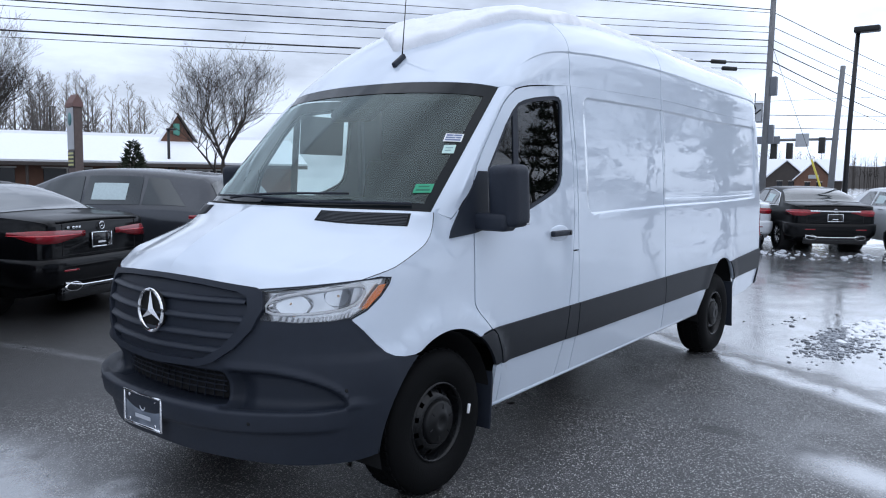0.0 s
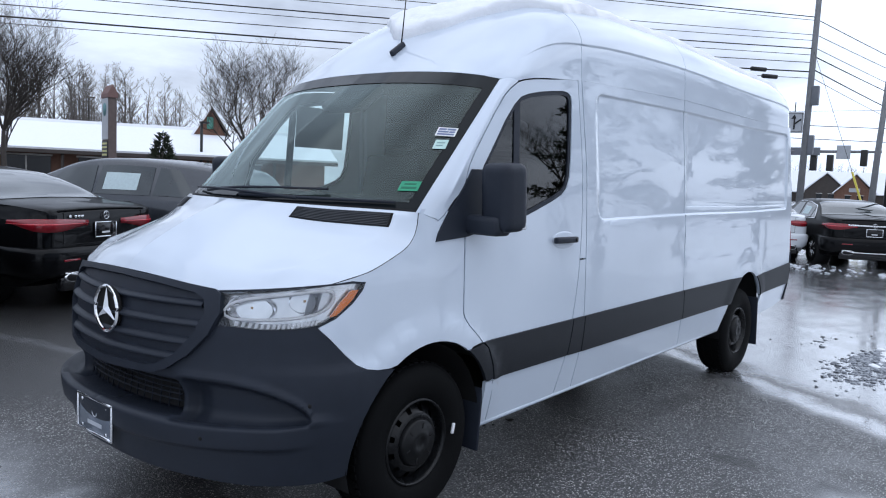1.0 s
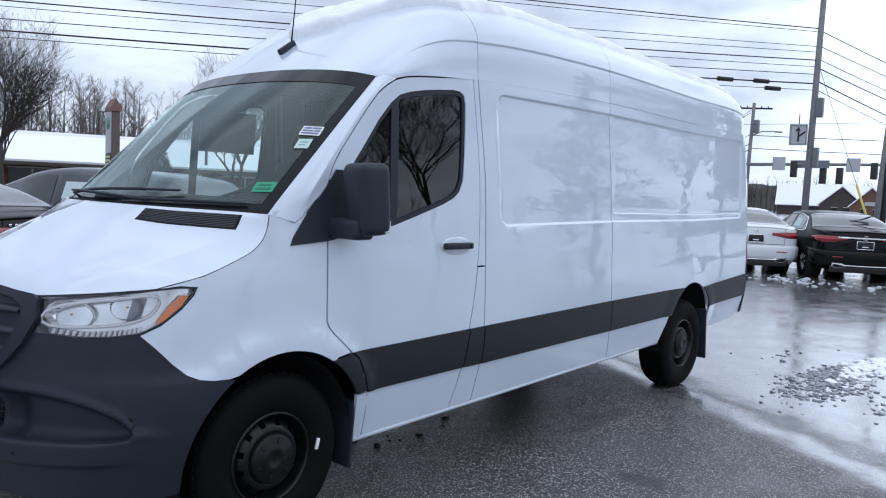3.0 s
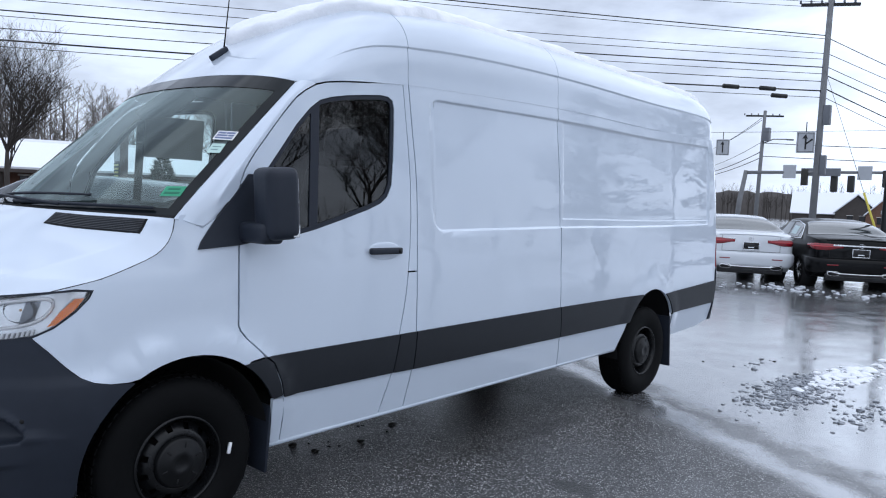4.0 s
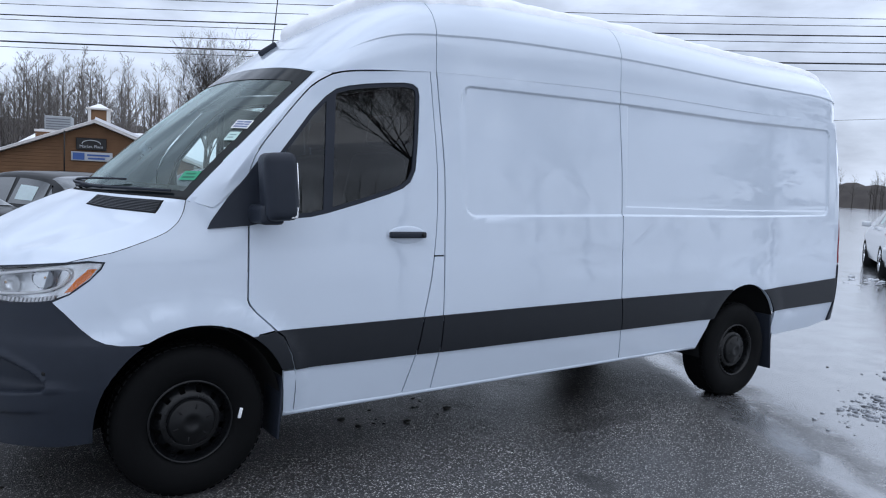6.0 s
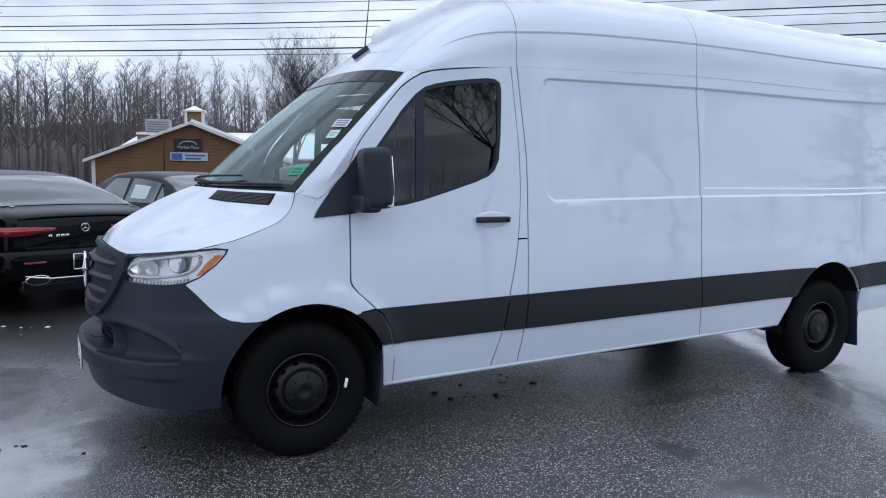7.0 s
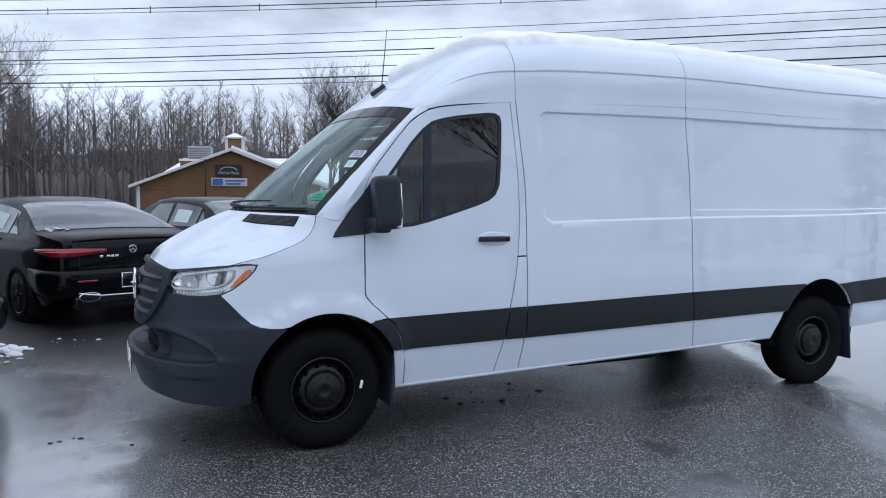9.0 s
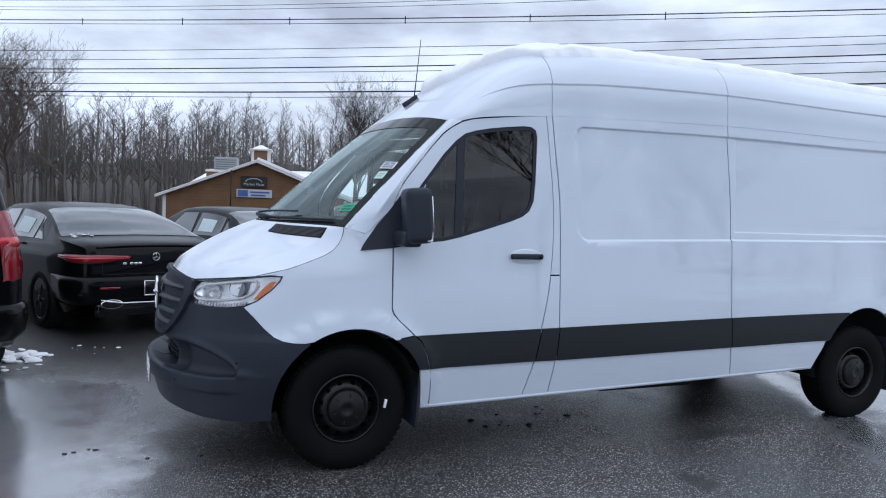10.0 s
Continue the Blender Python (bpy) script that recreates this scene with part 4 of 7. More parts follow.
# headlights
HL = U(HL_TOP) + U(HL_OUT)[1:] + U(HL_LOW)[1:]
LAMPGREY = material("lamp_housing", (0.80, 0.82, 0.85), 0.16, metal=0.65, vary=0.2, scale=22)
LIGHTBAR = material("white_light_guide", (0.86, 0.87, 0.90), 0.25)
SMOKED = material("smoked_lamp_liner", (0.20, 0.21, 0.23), 0.2, metal=0.6)
for side in (False, True):
    lamp = panel("headlight", shrink(HL, 0.004), LENS, van, lift=0.004, thick=0.0, mirror=side, label="clear headlight with amber side lens", grid=0.03)
    lamp.visible_shadow = False
    panel("lamp_back", shrink(HL, 0.003), LAMPGREY, lamp, lift=-0.030, thick=-0.030, mirror=side, grid=0.03)
    panel("lamp_rim", shrink(HL, -0.003), PLASTIC, lamp, holes=[shrink(HL, 0.004)], lift=0.001, thick=0.012, mirror=side, grid=0.05)
    for (y, z, r, wide) in ((0.722, 1.018, 0.058, 1.75), (0.884, 1.052, 0.050, 1.25)):
        c = raked(nose(-y, z, -0.022))
        if side:
            c = Vector((c.x, -c.y, c.z))
        turn = Matrix.Translation(c) @ pose(0, 0, 0, 0, 0, 52 if side else -52) @ Matrix.Diagonal((wide, 1, 1, 1))
        bowl = part("reflector", lathe_bm([(r, -0.006), (r * 0.93, 0.000), (r * 0.7, 0.016), (r * 0.4, 0.028), (0.014, 0.032)], 32, m=turn), SILVER, lamp, "bright bowl reflector")
        part("bulb", lathe_bm([(0.008, 0.032), (0.007, 0.018), (0.005, 0.006), (0.001, 0.003)], 20, m=Matrix.Translation(c) @ pose(0, 0, 0, 0, 0, 52 if side else -52)), WARMBULB, bowl, "warm-tinted bulb")
    panel("lamp_liner", U([(-0.625, 0.992), (-0.585, 1.0), (-0.56, 1.085), (-0.60, 1.082)]), SMOKED, lamp, lift=-0.022, thick=0.01, mirror=side, grid=0.04)
    loop = [(-0.80, 0.974), (-0.797, 1.012), (-0.765, 1.044), (-0.70, 1.066), (-0.62, 1.083), (-0.555, 1.094), (-0.522, 1.090), (-0.522, 1.062), (-0.552, 1.022), (-0.605, 0.997), (-0.68, 0.982), (-0.75, 0.974)]
    ring = []
    for x, z in smooth_poly(loop, 1):
        u = u_of_x(x, z)
        q = raked(skin(u, z) + skin_normal(u, z) * -0.007)
        ring.append(Vector((q.x, -q.y if side else q.y, q.z)))
    part("light_guide", tube_bm(ring, 0.0065, 8, closed=True), LIGHTBAR, lamp, "bright white light guide loop")
    for k in range(16):
        x = -0.79 + 0.20 * k / 15
        zl = lerp_table([(-0.82, 0.950), (-0.74, 0.943), (-0.66, 0.949), (-0.59, 0.962)], x)
        flute = U([(x, zl + 0.002), (x + 0.007, zl + 0.003), (x + 0.012, zl + 0.020), (x + 0.005, zl + 0.020)])
        panel("flute", flute, LIGHTBAR, lamp, lift=-0.014, thick=0.008, mirror=side, grid=0.05)
    panel("amber_lens", U([(-0.540, 0.994), (-0.515, 1.000), (-0.448, 1.058), (-0.420, 1.096), (-0.452, 1.094), (-0.498, 1.050)]), AMBER, lamp, lift=-0.004, thick=0.012, mirror=side, grid=0.03, label="amber turn signal lens")

# side window, sail, mirror, handle
for side in (False, True):
    pane = panel("side_window", wopen, CLEARSIDE if side else SHADEGLASS, van, lift=-0.014, thick=0.0, mirror=side, label="door window, driver's pane darkened for the dim cab")
    pane.visible_shadow = False
    ringw = shrink(wopen, -0.004)
    panel("window_seal", ringw, PLASTIC, van, holes=[shrink(wopen, 0.022)], lift=-0.006, thick=0.012, mirror=side)
    panel("window_bar", [(0.598, 1.335), (0.648, 1.352), (0.662, 1.950), (0.612, 1.915)], PLASTIC, van, lift=-0.008, thick=0.01, mirror=side)
    panel("mirror_sail", shrink([(0.035, 1.262), (0.05, 1.295), (0.125, 1.405), (0.205, 1.505), (0.262, 1.585), (0.33, 1.585), (0.34, 1.30), (0.22, 1.278)], 0.0), PLASTIC, van, lift=0.010, thick=0.02, mirror=side, label="black plastic mirror mount")
    sy = 1 if side else -1
    mir = part("mirror", box_bm(0.160, 0.186, 0.330, raked((0.300, sy * 1.138, 1.464)), 0.050, 4, m=pose(0, 0, 0, 0, -4, 6 * sy)), PLASTIC, van, "black plastic door mirror")
    part("mirror_arm", box_bm(0.12, 0.22, 0.095, raked((0.27, sy * 1.065, 1.335)), 0.03, 3), PLASTIC, mir)
    part("mirror_glass", box_bm(0.006, 0.096, 0.224, raked((0.3775, sy * 1.150, 1.469)), 0.0, m=pose(0, 0, 0, 0, -4, 6 * sy)), CHROME, mir)
    part("mirror_signal", box_bm(0.036, 0.012, 0.058, raked((0.350, sy * 1.222, 1.350)), 0.005, 2), LAMPGREY, mir, "clear signal lens")
    # door handle: a shallow dark dish and a bar
    hy = half(1.08, 1.225)
    b = bmesh.new()
    bmesh.ops.create_uvsphere(b, u_segments=24, v_segments=12, radius=1, matrix=Matrix.Translation(raked((1.085, sy * (hy - 0.001), 1.226))) @ Matrix.Diagonal((0.125, 0.009, 0.052, 1)))
    hnd = part("door_handle", b, WHITE, van, "black pull handle over a grey dish")
    part("pull_bar", box_bm(0.235, 0.030, 0.036, raked((1.082, sy * (hy + 0.020), 1.228)), 0.012, 3), PLASTIC, hnd)
    part("lock_button", cyl_bm(0.012, 0.012, 0.034, raked((1.172, sy * (hy + 0.021), 1.228)), 14, m=pose(0, 0, 0, 90, 0, 0)), CAP, hnd)

# wipers
for ang, base_pt, tip_pt in ((0, (0.30, 0.03), (-0.55, 0.085)), (1, (-0.42, 0.02), (0.55, 0.045))):
    path = []
    for k in range(9):
        t = k / 8
        u, v = base_pt[0] + (tip_pt[0] - base_pt[0]) * t, base_pt[1] + (tip_pt[1] - base_pt[1]) * t
        q = screen_at(abs(u), v)
        path.append(raked(Vector((q.x, q.y if u > 0 else -q.y, q.z)) + SCREEN_OUT * (0.022 + 0.012 * math.sin(math.pi * t))))
    part("wiper", tube_bm(path, 0.009, 6, taper=0.006), PLASTIC, van, "black wiper at rest")
path = [raked(Vector((q.x, -q.y, q.z)) + SCREEN_OUT * 0.02) for q in [screen_at(0.05 + 0.85 * k / 8, 0.02 + 0.015 * k / 8) for k in range(9)]]
part("wiper_blade", tube_bm(path, 0.010, 6, taper=0.007), PLASTIC, van, "black wiper at rest")
# cowl under the glass
rows = [[Vector((q.x - 0.025 + 0.01 * k, q.y * s, q.z - 0.012 - 0.012 * (1 - k))) for s, q in [(-1, w_low(1 - i / 12)) for i in range(12)] + [(1, w_low(i / 12)) for i in range(13)]] for k in (0, 1, 3)]
part("cowl", sheet_bm(rows, Vector((0, 0, 1))), UNDER, van, "black cowl under the windscreen")

# wheels
def wheel(x, y, z, sy, deep):
    w = part("wheel", lathe_bm([(0.202, 0.005), (0.215, -0.006), (0.25, -0.020), (0.30, -0.024), (0.335, -0.016), (0.356, 0.000), (0.367, 0.022), (0.369, 0.06), (0.370, 0.12), (0.369, 0.18), (0.360, 0.22), (0.33, 0.24), (0.21, 0.235)], 72), RUBBER, van, "black all-season tyre on a black steel wheel")
    w.location = (x, y, z)
    w.scale = (1.025, 1.0, 1.025)
    if sy > 0:
        w.rotation_euler = (0, 0, math.pi)
    tread = bmesh.new()
    for k in range(60):
        a = 2 * math.pi * k / 60
        for yy, wd in ((0.035, 0.03), (0.105, 0.04), (0.175, 0.03)):
            y0 = yy + 0.006 * (k % 2)
            lo, hi = [[tread.verts.new((r * math.cos(a + da), y0 + dy, r * math.sin(a + da))) for da, dy in ((-0.035, -wd / 2), (0.035, -wd / 2), (0.035, wd / 2), (-0.035, wd / 2))] for r in (0.367, 0.374)]
            tread.faces.new(hi)
            for i in range(4):
                tread.faces.new((lo[i], lo[(i + 1) % 4], hi[(i + 1) % 4], hi[i]))
    tagged(part("tread", tread, RUBBER, w, smooth=False), kind="stuff")
    part("rim", lathe_bm([(0.206, 0.002), (0.200, -0.008), (0.193, -0.004), (0.190, 0.015), (0.178, 0.035), (0.176, 0.05 + deep)], 56), RIM, w, "black steel rim")
    # pierced wheel disc
    b = bmesh.new()
    seg = 36
    radii = [(0.177, 0.045 + deep), (0.168, 0.034 + deep), (0.142, 0.012 + deep * 0.6), (0.128, 0.000 + deep * 0.4), (0.112, 0.006 + deep * 0.4)]
    rg = [[b.verts.new((r * math.cos(2 * math.pi * (k + (0.0 if i != 2 else 0.0)) / seg), yy, r * math.sin(2 * math.pi * k / seg))) for k in range(seg)] for i, (r, yy) in enumerate(radii)]
    for i in range(len(rg) - 1):
        for k in range(seg):
            if i == 1 and k % 3 != 0:
                if k % 3 == 1:
                    continue
            b.faces.new((rg[i][k], rg[i + 1][k], rg[i + 1][(k + 1) % seg], rg[i][(k + 1) % seg]))
    part("disc", b, RIM, w, "pierced black steel disc")
    part("disc_back", lathe_bm([(0.176, 0.09 + deep), (0.001, 0.09 + deep)], 32), UNDER, w)
    cap = part("hub_cap", lathe_bm([(0.113, 0.012 + deep * 0.4), (0.111, -0.010 + deep * 0.4), (0.102, -0.019 + deep * 0.4), (0.06, -0.022 + deep * 0.4), (0.056, -0.026 + deep * 0.4), (0.030, -0.026 + deep * 0.4), (0.026, -0.022 + deep * 0.4), (0.001, -0.022 + deep * 0.4)], 40), CAP, w, "dull black hub cap")
    for k in range(6):
        a = 2 * math.pi * k / 6 + 0.3
        part("slot", box_bm(0.026, 0.003, 0.007, (0.082 * math.cos(a), -0.0215 + deep * 0.4, 0.082 * math.sin(a)), 0.001, 1, m=Matrix.Rotation(-a, 4, "Y")), UNDER, cap)
    return w


for sy in (-1, 1):
    for x, y, deep in ((0.0, 0.948, 0.0), (4.325, 0.945, 0.035)):
        w = wheel(x, sy * y, 0.377, sy, deep)
        if sy < 0 and deep == 0:
            part("balance_weight", box_bm(0.016, 0.012, 0.052, (0.232, -0.026, 0.02), 0.004, 2, m=pose(0, 0, 0, 0, 12, 0)), LIGHTBAR, w, "white balance tag")
    # mud flaps
    part("mud_flap", box_bm(0.015, 0.24, 0.33, (0.452, sy * 0.86, 0.395), 0.006, 2, m=pose(0, 0, 0, 0, 4, 0)), PLASTIC, van, "black mud flap")
    part("mud_flap", box_bm(0.018, 0.26, 0.46, (4.735, sy * 0.86, 0.42), 0.008, 2, m=pose(0, 0, 0, 0, -6, 0)), PLASTIC, van, "black mud flap")
    # sill rail under the doors
    part("sill", tube_bm([raked((x, sy * (half(x, 0.352) - 0.012), 0.349)) for x in (0.42, 1.0, 1.6, 2.2, 2.8, 3.3, 3.77)], 0.016, 8), WHITE, van, "white sill edge")
for x in (0.0, 4.325):
    part("axle", tube_bm([(x, -0.75, 0.371), (x, 0.75, 0.371)], 0.05, 10), UNDER, van)
# floor pan
part("floor_pan", box_bm(3.2, 1.66, 0.10, raked((2.1, 0, 0.41)), 0.02, 1, m=pose(0, 0, 0, 0, -1.4, 0)), UNDER, van)
part("floor_pan", box_bm(1.35, 1.0, 0.10, raked((0.0, 0, 0.41)), 0.02, 1), UNDER, van)
part("floor_pan", box_bm(2.3, 1.0, 0.10, raked((4.5, 0, 0.50)), 0.02, 1), UNDER, van)
part("spare_tank", box_bm(0.9, 0.5, 0.2, (2.5, -0.35, 0.36), 0.06, 2), UNDER, van)

# cab: dash, wheel, seats, bulkhead
part("dashboard", box_bm(0.52, 1.66, 0.34, raked((0.12, 0, 1.265)), 0.09, 3, m=pose(0, 0, 0, 0, 10, 0)), INTERIOR, van, "dark grey dashboard")
part("steering_wheel", tube_bm([raked((0.42 + 0.19 * math.cos(a) * 0.45, -0.44 + 0.19 * math.sin(a), 1.30 + 0.19 * math.cos(a) * 0.88)) for a in [2 * math.pi * k / 28 for k in range(28)]], 0.015, 8, closed=True), INTERIOR, van, "dark steering wheel")
for y in (-0.46, 0.46):
    seat = part("cab_seat", box_bm(0.52, 0.52, 0.16, raked((0.80, y, 0.98)), 0.05, 3), INTERIOR, van, "dark cloth cab seat")
    part("backrest", box_bm(0.15, 0.50, 0.66, raked((1.10, y, 1.36)), 0.06, 3, m=pose(0, 0, 0, 0, 12, 0)), INTERIOR, seat)
    part("headrest", box_bm(0.11, 0.27, 0.19, raked((1.19, y, 1.80)), 0.05, 3, m=pose(0, 0, 0, 0, 10, 0)), INTERIOR, seat)
part("bulkhead", box_bm(0.03, 1.80, 1.75, raked((1.50, 0, 1.40)), 0.0), INTERIOR, van, "dark bulkhead behind the cab", smooth=False)
part("cab_floor", box_bm(0.86, 1.8, 0.04, raked((1.05, 0, 0.62)), 0.0), INTERIOR, van, smooth=False)
part("firewall", box_bm(0.03, 1.7, 0.46, raked((-0.10, 0, 1.14)), 0.0), UNDER, van, smooth=False)
part("headliner", box_bm(0.70, 1.5, 0.02, raked((1.02, 0, 2.10)), 0.0), INTERIOR, van, smooth=False)

# whitish paper greyed: the shade on its backlit side is in the colour
part("price_sheet", box_bm(0.43, 0.004, 0.28, (0.93, 0.905, 1.945), 0.0, m=pose(0, 0, 0, 4, 0, 0)), material("sheet_in_shade", (0.22, 0.25, 0.25), 0.7, vary=0.1, scale=10), van, "paper sheet stuck inside the door window", smooth=False)

# ---- ground ----
def ground_h(x, y):
    return 0.12 * step(5, 14, x) + 0.12 * step(1.0, 4.0, y) * (1 - step(5, 14, x)) + 0.6 * step(60, 400, math.hypot(x, y))


GROUND = bpy.data.materials.new("wet_asphalt")
GROUND.use_nodes = True
gn, gl = GROUND.node_tree.nodes, GROUND.node_tree.links
gb = gn["Principled BSDF"]
g_tc = gn.new("ShaderNodeTexCoord")


def g_noise(scale, detail=5, rough=0.55):
    n = gn.new("ShaderNodeTexNoise")
    n.inputs["Scale"].default_value, n.inputs["Detail"].default_value, n.inputs["Roughness"].default_value = scale, detail, rough
    gl.new(g_tc.outputs["Object"], n.inputs["Vector"])
    return n.outputs["Fac"]


def g_math(op, a, b=None, clamp=False):
    n = gn.new("ShaderNodeMath")
    n.operation, n.use_clamp = op, clamp
    for i, v in enumerate((a, b)):
        if v is None:
            continue
        if isinstance(v, (int, float)):
            n.inputs[i].default_value = v
        else:
            gl.new(v, n.inputs[i])
    return n.outputs["Value"]


def g_range(v, a, b, c=0.0, d=1.0):
    n = gn.new("ShaderNodeMapRange")
    n.interpolation_type = "SMOOTHSTEP"
    gl.new(v, n.inputs["Value"])
    for k, q in (("From Min", a), ("From Max", b), ("To Min", c), ("To Max", d)):
        n.inputs[k].default_value = q
    return n.outputs["Result"]


g_sep = gn.new("ShaderNodeSeparateXYZ")
gl.new(g_tc.outputs["Object"], g_sep.inputs["Vector"])
gx, gy = g_sep.outputs["X"], g_sep.outputs["Y"]
big, mid, fine = g_noise(0.55, 5), g_noise(2.6, 5), g_noise(9.0, 4)
# the smooth film of water behind the van, and the wet strip before its nose
film = g_math("SUBTRACT", g_math("MULTIPLY", gx, 0.885), g_math("MULTIPLY", gy, 0.465))
film = g_math("ADD", film, g_math("MULTIPLY", g_math("SUBTRACT", mid, 0.5), 1.1))
film = g_range(film, 3.7, 4.9)
strip = g_math("ADD", gx, g_math("MULTIPLY", g_math("SUBTRACT", mid, 0.5), 0.9))
beyond = g_math("ADD", g_math("ADD", gy, g_math("MULTIPLY", gx, 0.365)), g_math("MULTIPLY", g_math("SUBTRACT", fine, 0.5), 0.3))
strip = g_math("MULTIPLY", g_range(strip, -0.55, -1.55), g_range(beyond, 1.55, 1.05))
# wet ground round the parked black cars, where their dark reflection is painted too
pool_shade = g_math("MULTIPLY", g_range(beyond, 1.2, 2.2), g_range(gx, 7.0, 4.0))
patches = g_range(g_math("ADD", g_math("MULTIPLY", big, 0.75), g_math("MULTIPLY", mid, 0.25)), 0.47, 0.60)


def g_band(p, q, width, frays, fade):
    """A soft smooth band along a line from p to q, wetter and paler than the rest."""
    d = Vector((q[0] - p[0], q[1] - p[1]))
    length = d.length
    d.normalize()
    across = g_math("ADD", g_math("MULTIPLY", g_math("SUBTRACT", gx, p[0]), -d.y), g_math("MULTIPLY", g_math("SUBTRACT", gy, p[1]), d.x))
    across = g_math("ABSOLUTE", g_math("ADD", across, g_math("MULTIPLY", g_math("SUBTRACT", mid, 0.5), frays)))
    along = g_math("ADD", g_math("MULTIPLY", g_math("SUBTRACT", gx, p[0]), d.x), g_math("MULTIPLY", g_math("SUBTRACT", gy, p[1]), d.y))
    ends = g_math("MULTIPLY", g_range(along, 0.0, fade), g_range(along, length, length - fade))
    return g_math("MULTIPLY", g_range(across, width * 1.15, 0.0), ends)


bands = g_math("MAXIMUM", g_band((5.6, 1.55), (2.5, -3.9), 0.30, 0.34, 0.5), g_band((1.98, -1.85), (1.0, -4.6), 0.38, 0.34, 0.9))
bands = g_math("MAXIMUM", bands, g_math("MULTIPLY", g_band((-0.5, 4.9), (0.35, 2.3), 0.10, 0.12, 0.4), 0.6))
wet = g_math("MAXIMUM", g_math("MAXIMUM", film, g_math("MULTIPLY", strip, 1.0)), g_math("MAXIMUM", g_math("MAXIMUM", g_math("MULTIPLY", patches, 0.42), g_math("MULTIPLY", pool_shade, 0.38)), g_math("MULTIPLY", bands, 0.92)))
# stones in the tar
vor = gn.new("ShaderNodeTexVoronoi")
vor.inputs["Scale"].default_value = 115
gl.new(g_tc.outputs["Object"], vor.inputs["Vector"])
stone_tone = gn.new("ShaderNodeSeparateColor")
gl.new(vor.outputs["Color"], stone_tone.inputs["Color"])
pale = g_range(stone_tone.outputs["Red"], 0.56, 0.94)
# pale stones, with their wet glints put into the colour as well
speck_glint = g_math("MULTIPLY", pale, g_range(vor.outputs["Distance"], 0.60, 0.25))
speck_glint = g_math("MULTIPLY", speck_glint, g_math("SUBTRACT", 1.0, g_math("MULTIPLY", wet, 0.72)))
tar = gn.new("ShaderNodeMix")
tar.data_type = "RGBA"
tar.inputs["A"].default_value, tar.inputs["B"].default_value = (0.010, 0.0102, 0.0108, 1), (0.044, 0.044, 0.046, 1)
gl.new(g_math("ADD", g_math("MULTIPLY", big, 0.6), g_math("MULTIPLY", fine, 0.4)), tar.inputs["Factor"])
col = gn.new("ShaderNodeMix")
col.data_type = "RGBA"
col.inputs["B"].default_value = (0.85, 0.84, 0.82, 1)
gl.new(tar.outputs["Result"], col.inputs["A"])
gl.new(speck_glint, col.inputs["Factor"])
# worn hollows where the stones have gone, and the cars' shade and reflection painted dark
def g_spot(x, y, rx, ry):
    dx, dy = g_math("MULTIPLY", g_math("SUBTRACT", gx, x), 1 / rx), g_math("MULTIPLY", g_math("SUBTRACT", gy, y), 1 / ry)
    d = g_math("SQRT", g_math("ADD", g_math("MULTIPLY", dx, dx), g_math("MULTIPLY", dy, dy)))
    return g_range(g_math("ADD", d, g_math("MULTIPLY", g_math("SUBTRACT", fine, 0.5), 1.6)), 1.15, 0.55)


hollow_shade = g_math("MAXIMUM", g_math("MAXIMUM", g_spot(1.90, -2.35, 0.14, 0.13), g_math("MULTIPLY", g_spot(1.98, -1.78, 0.10, 0.17), 0.8)), g_math("MAXIMUM", g_math("MULTIPLY", g_spot(2.9, -1.0, 0.5, 0.12), 0.6), g_math("MULTIPLY", pool_shade, 0.85)))
worn_shade = gn.new("ShaderNodeMix")
worn_shade.data_type = "RGBA"
worn_shade.inputs["B"].default_value = (0.006, 0.006, 0.0065, 1)
gl.new(col.outputs["Result"], worn_shade.inputs["A"])
gl.new(hollow_shade, worn_shade.inputs["Factor"])
# pale grey puts the sky's glare on wet ground into the base colour
glare_mix = gn.new("ShaderNodeMix")
glare_mix.data_type = "RGBA"
glare_mix.inputs["B"].default_value = (0.25, 0.258, 0.275, 1)
gl.new(worn_shade.outputs["Result"], glare_mix.inputs["A"])
gl.new(g_math("MAXIMUM", g_math("MULTIPLY", bands, g_math("MULTIPLY", fine, 0.9)), g_math("MAXIMUM", g_math("MULTIPLY", film, g_math("ADD", 0.18, g_math("MULTIPLY", fine, 0.45))), g_math("MULTIPLY", strip, g_math("ADD", 0.35, g_math("MULTIPLY", fine, 0.7))))), glare_mix.inputs["Factor"])
gl.new(glare_mix.outputs["Result"], gb.inputs["Base Color"])
rough = g_math("SUBTRACT", g_math("ADD", 0.35, g_math("MULTIPLY", fine, 0.12)), g_math("MULTIPLY", wet, 0.22))
gl.new(rough, gb.inputs["Roughness"])
# standing water mirrors far more than the damp stones
gl.new(g_range(wet, 0.25, 1.0, 1.75, 2.35), gb.inputs["IOR"])
gl.new(g_range(wet, 0.30, 1.0), gb.inputs["Coat Weight"])
gb.inputs["Coat IOR"].default_value = 1.9
gl.new(g_range(g_math("ADD", g_math("MULTIPLY", mid, 0.6), g_math("MULTIPLY", big, 0.4)), 0.38, 0.62, 0.09, 0.24), gb.inputs["Coat Roughness"])
bmp = gn.new("ShaderNodeBump")
bmp.inputs["Distance"].default_value = 0.006
gl.new(g_math("SUBTRACT", 0.95, g_math("MULTIPLY", wet, 0.88)), bmp.inputs["Strength"])
gl.new(g_math("ADD", g_math("MULTIPLY", g_math("SUBTRACT", 1.0, vor.outputs["Distance"]), 1.0), g_math("MULTIPLY", fine, 0.8)), bmp.inputs["Height"])
gl.new(bmp.outputs["Normal"], gb.inputs["Normal"])

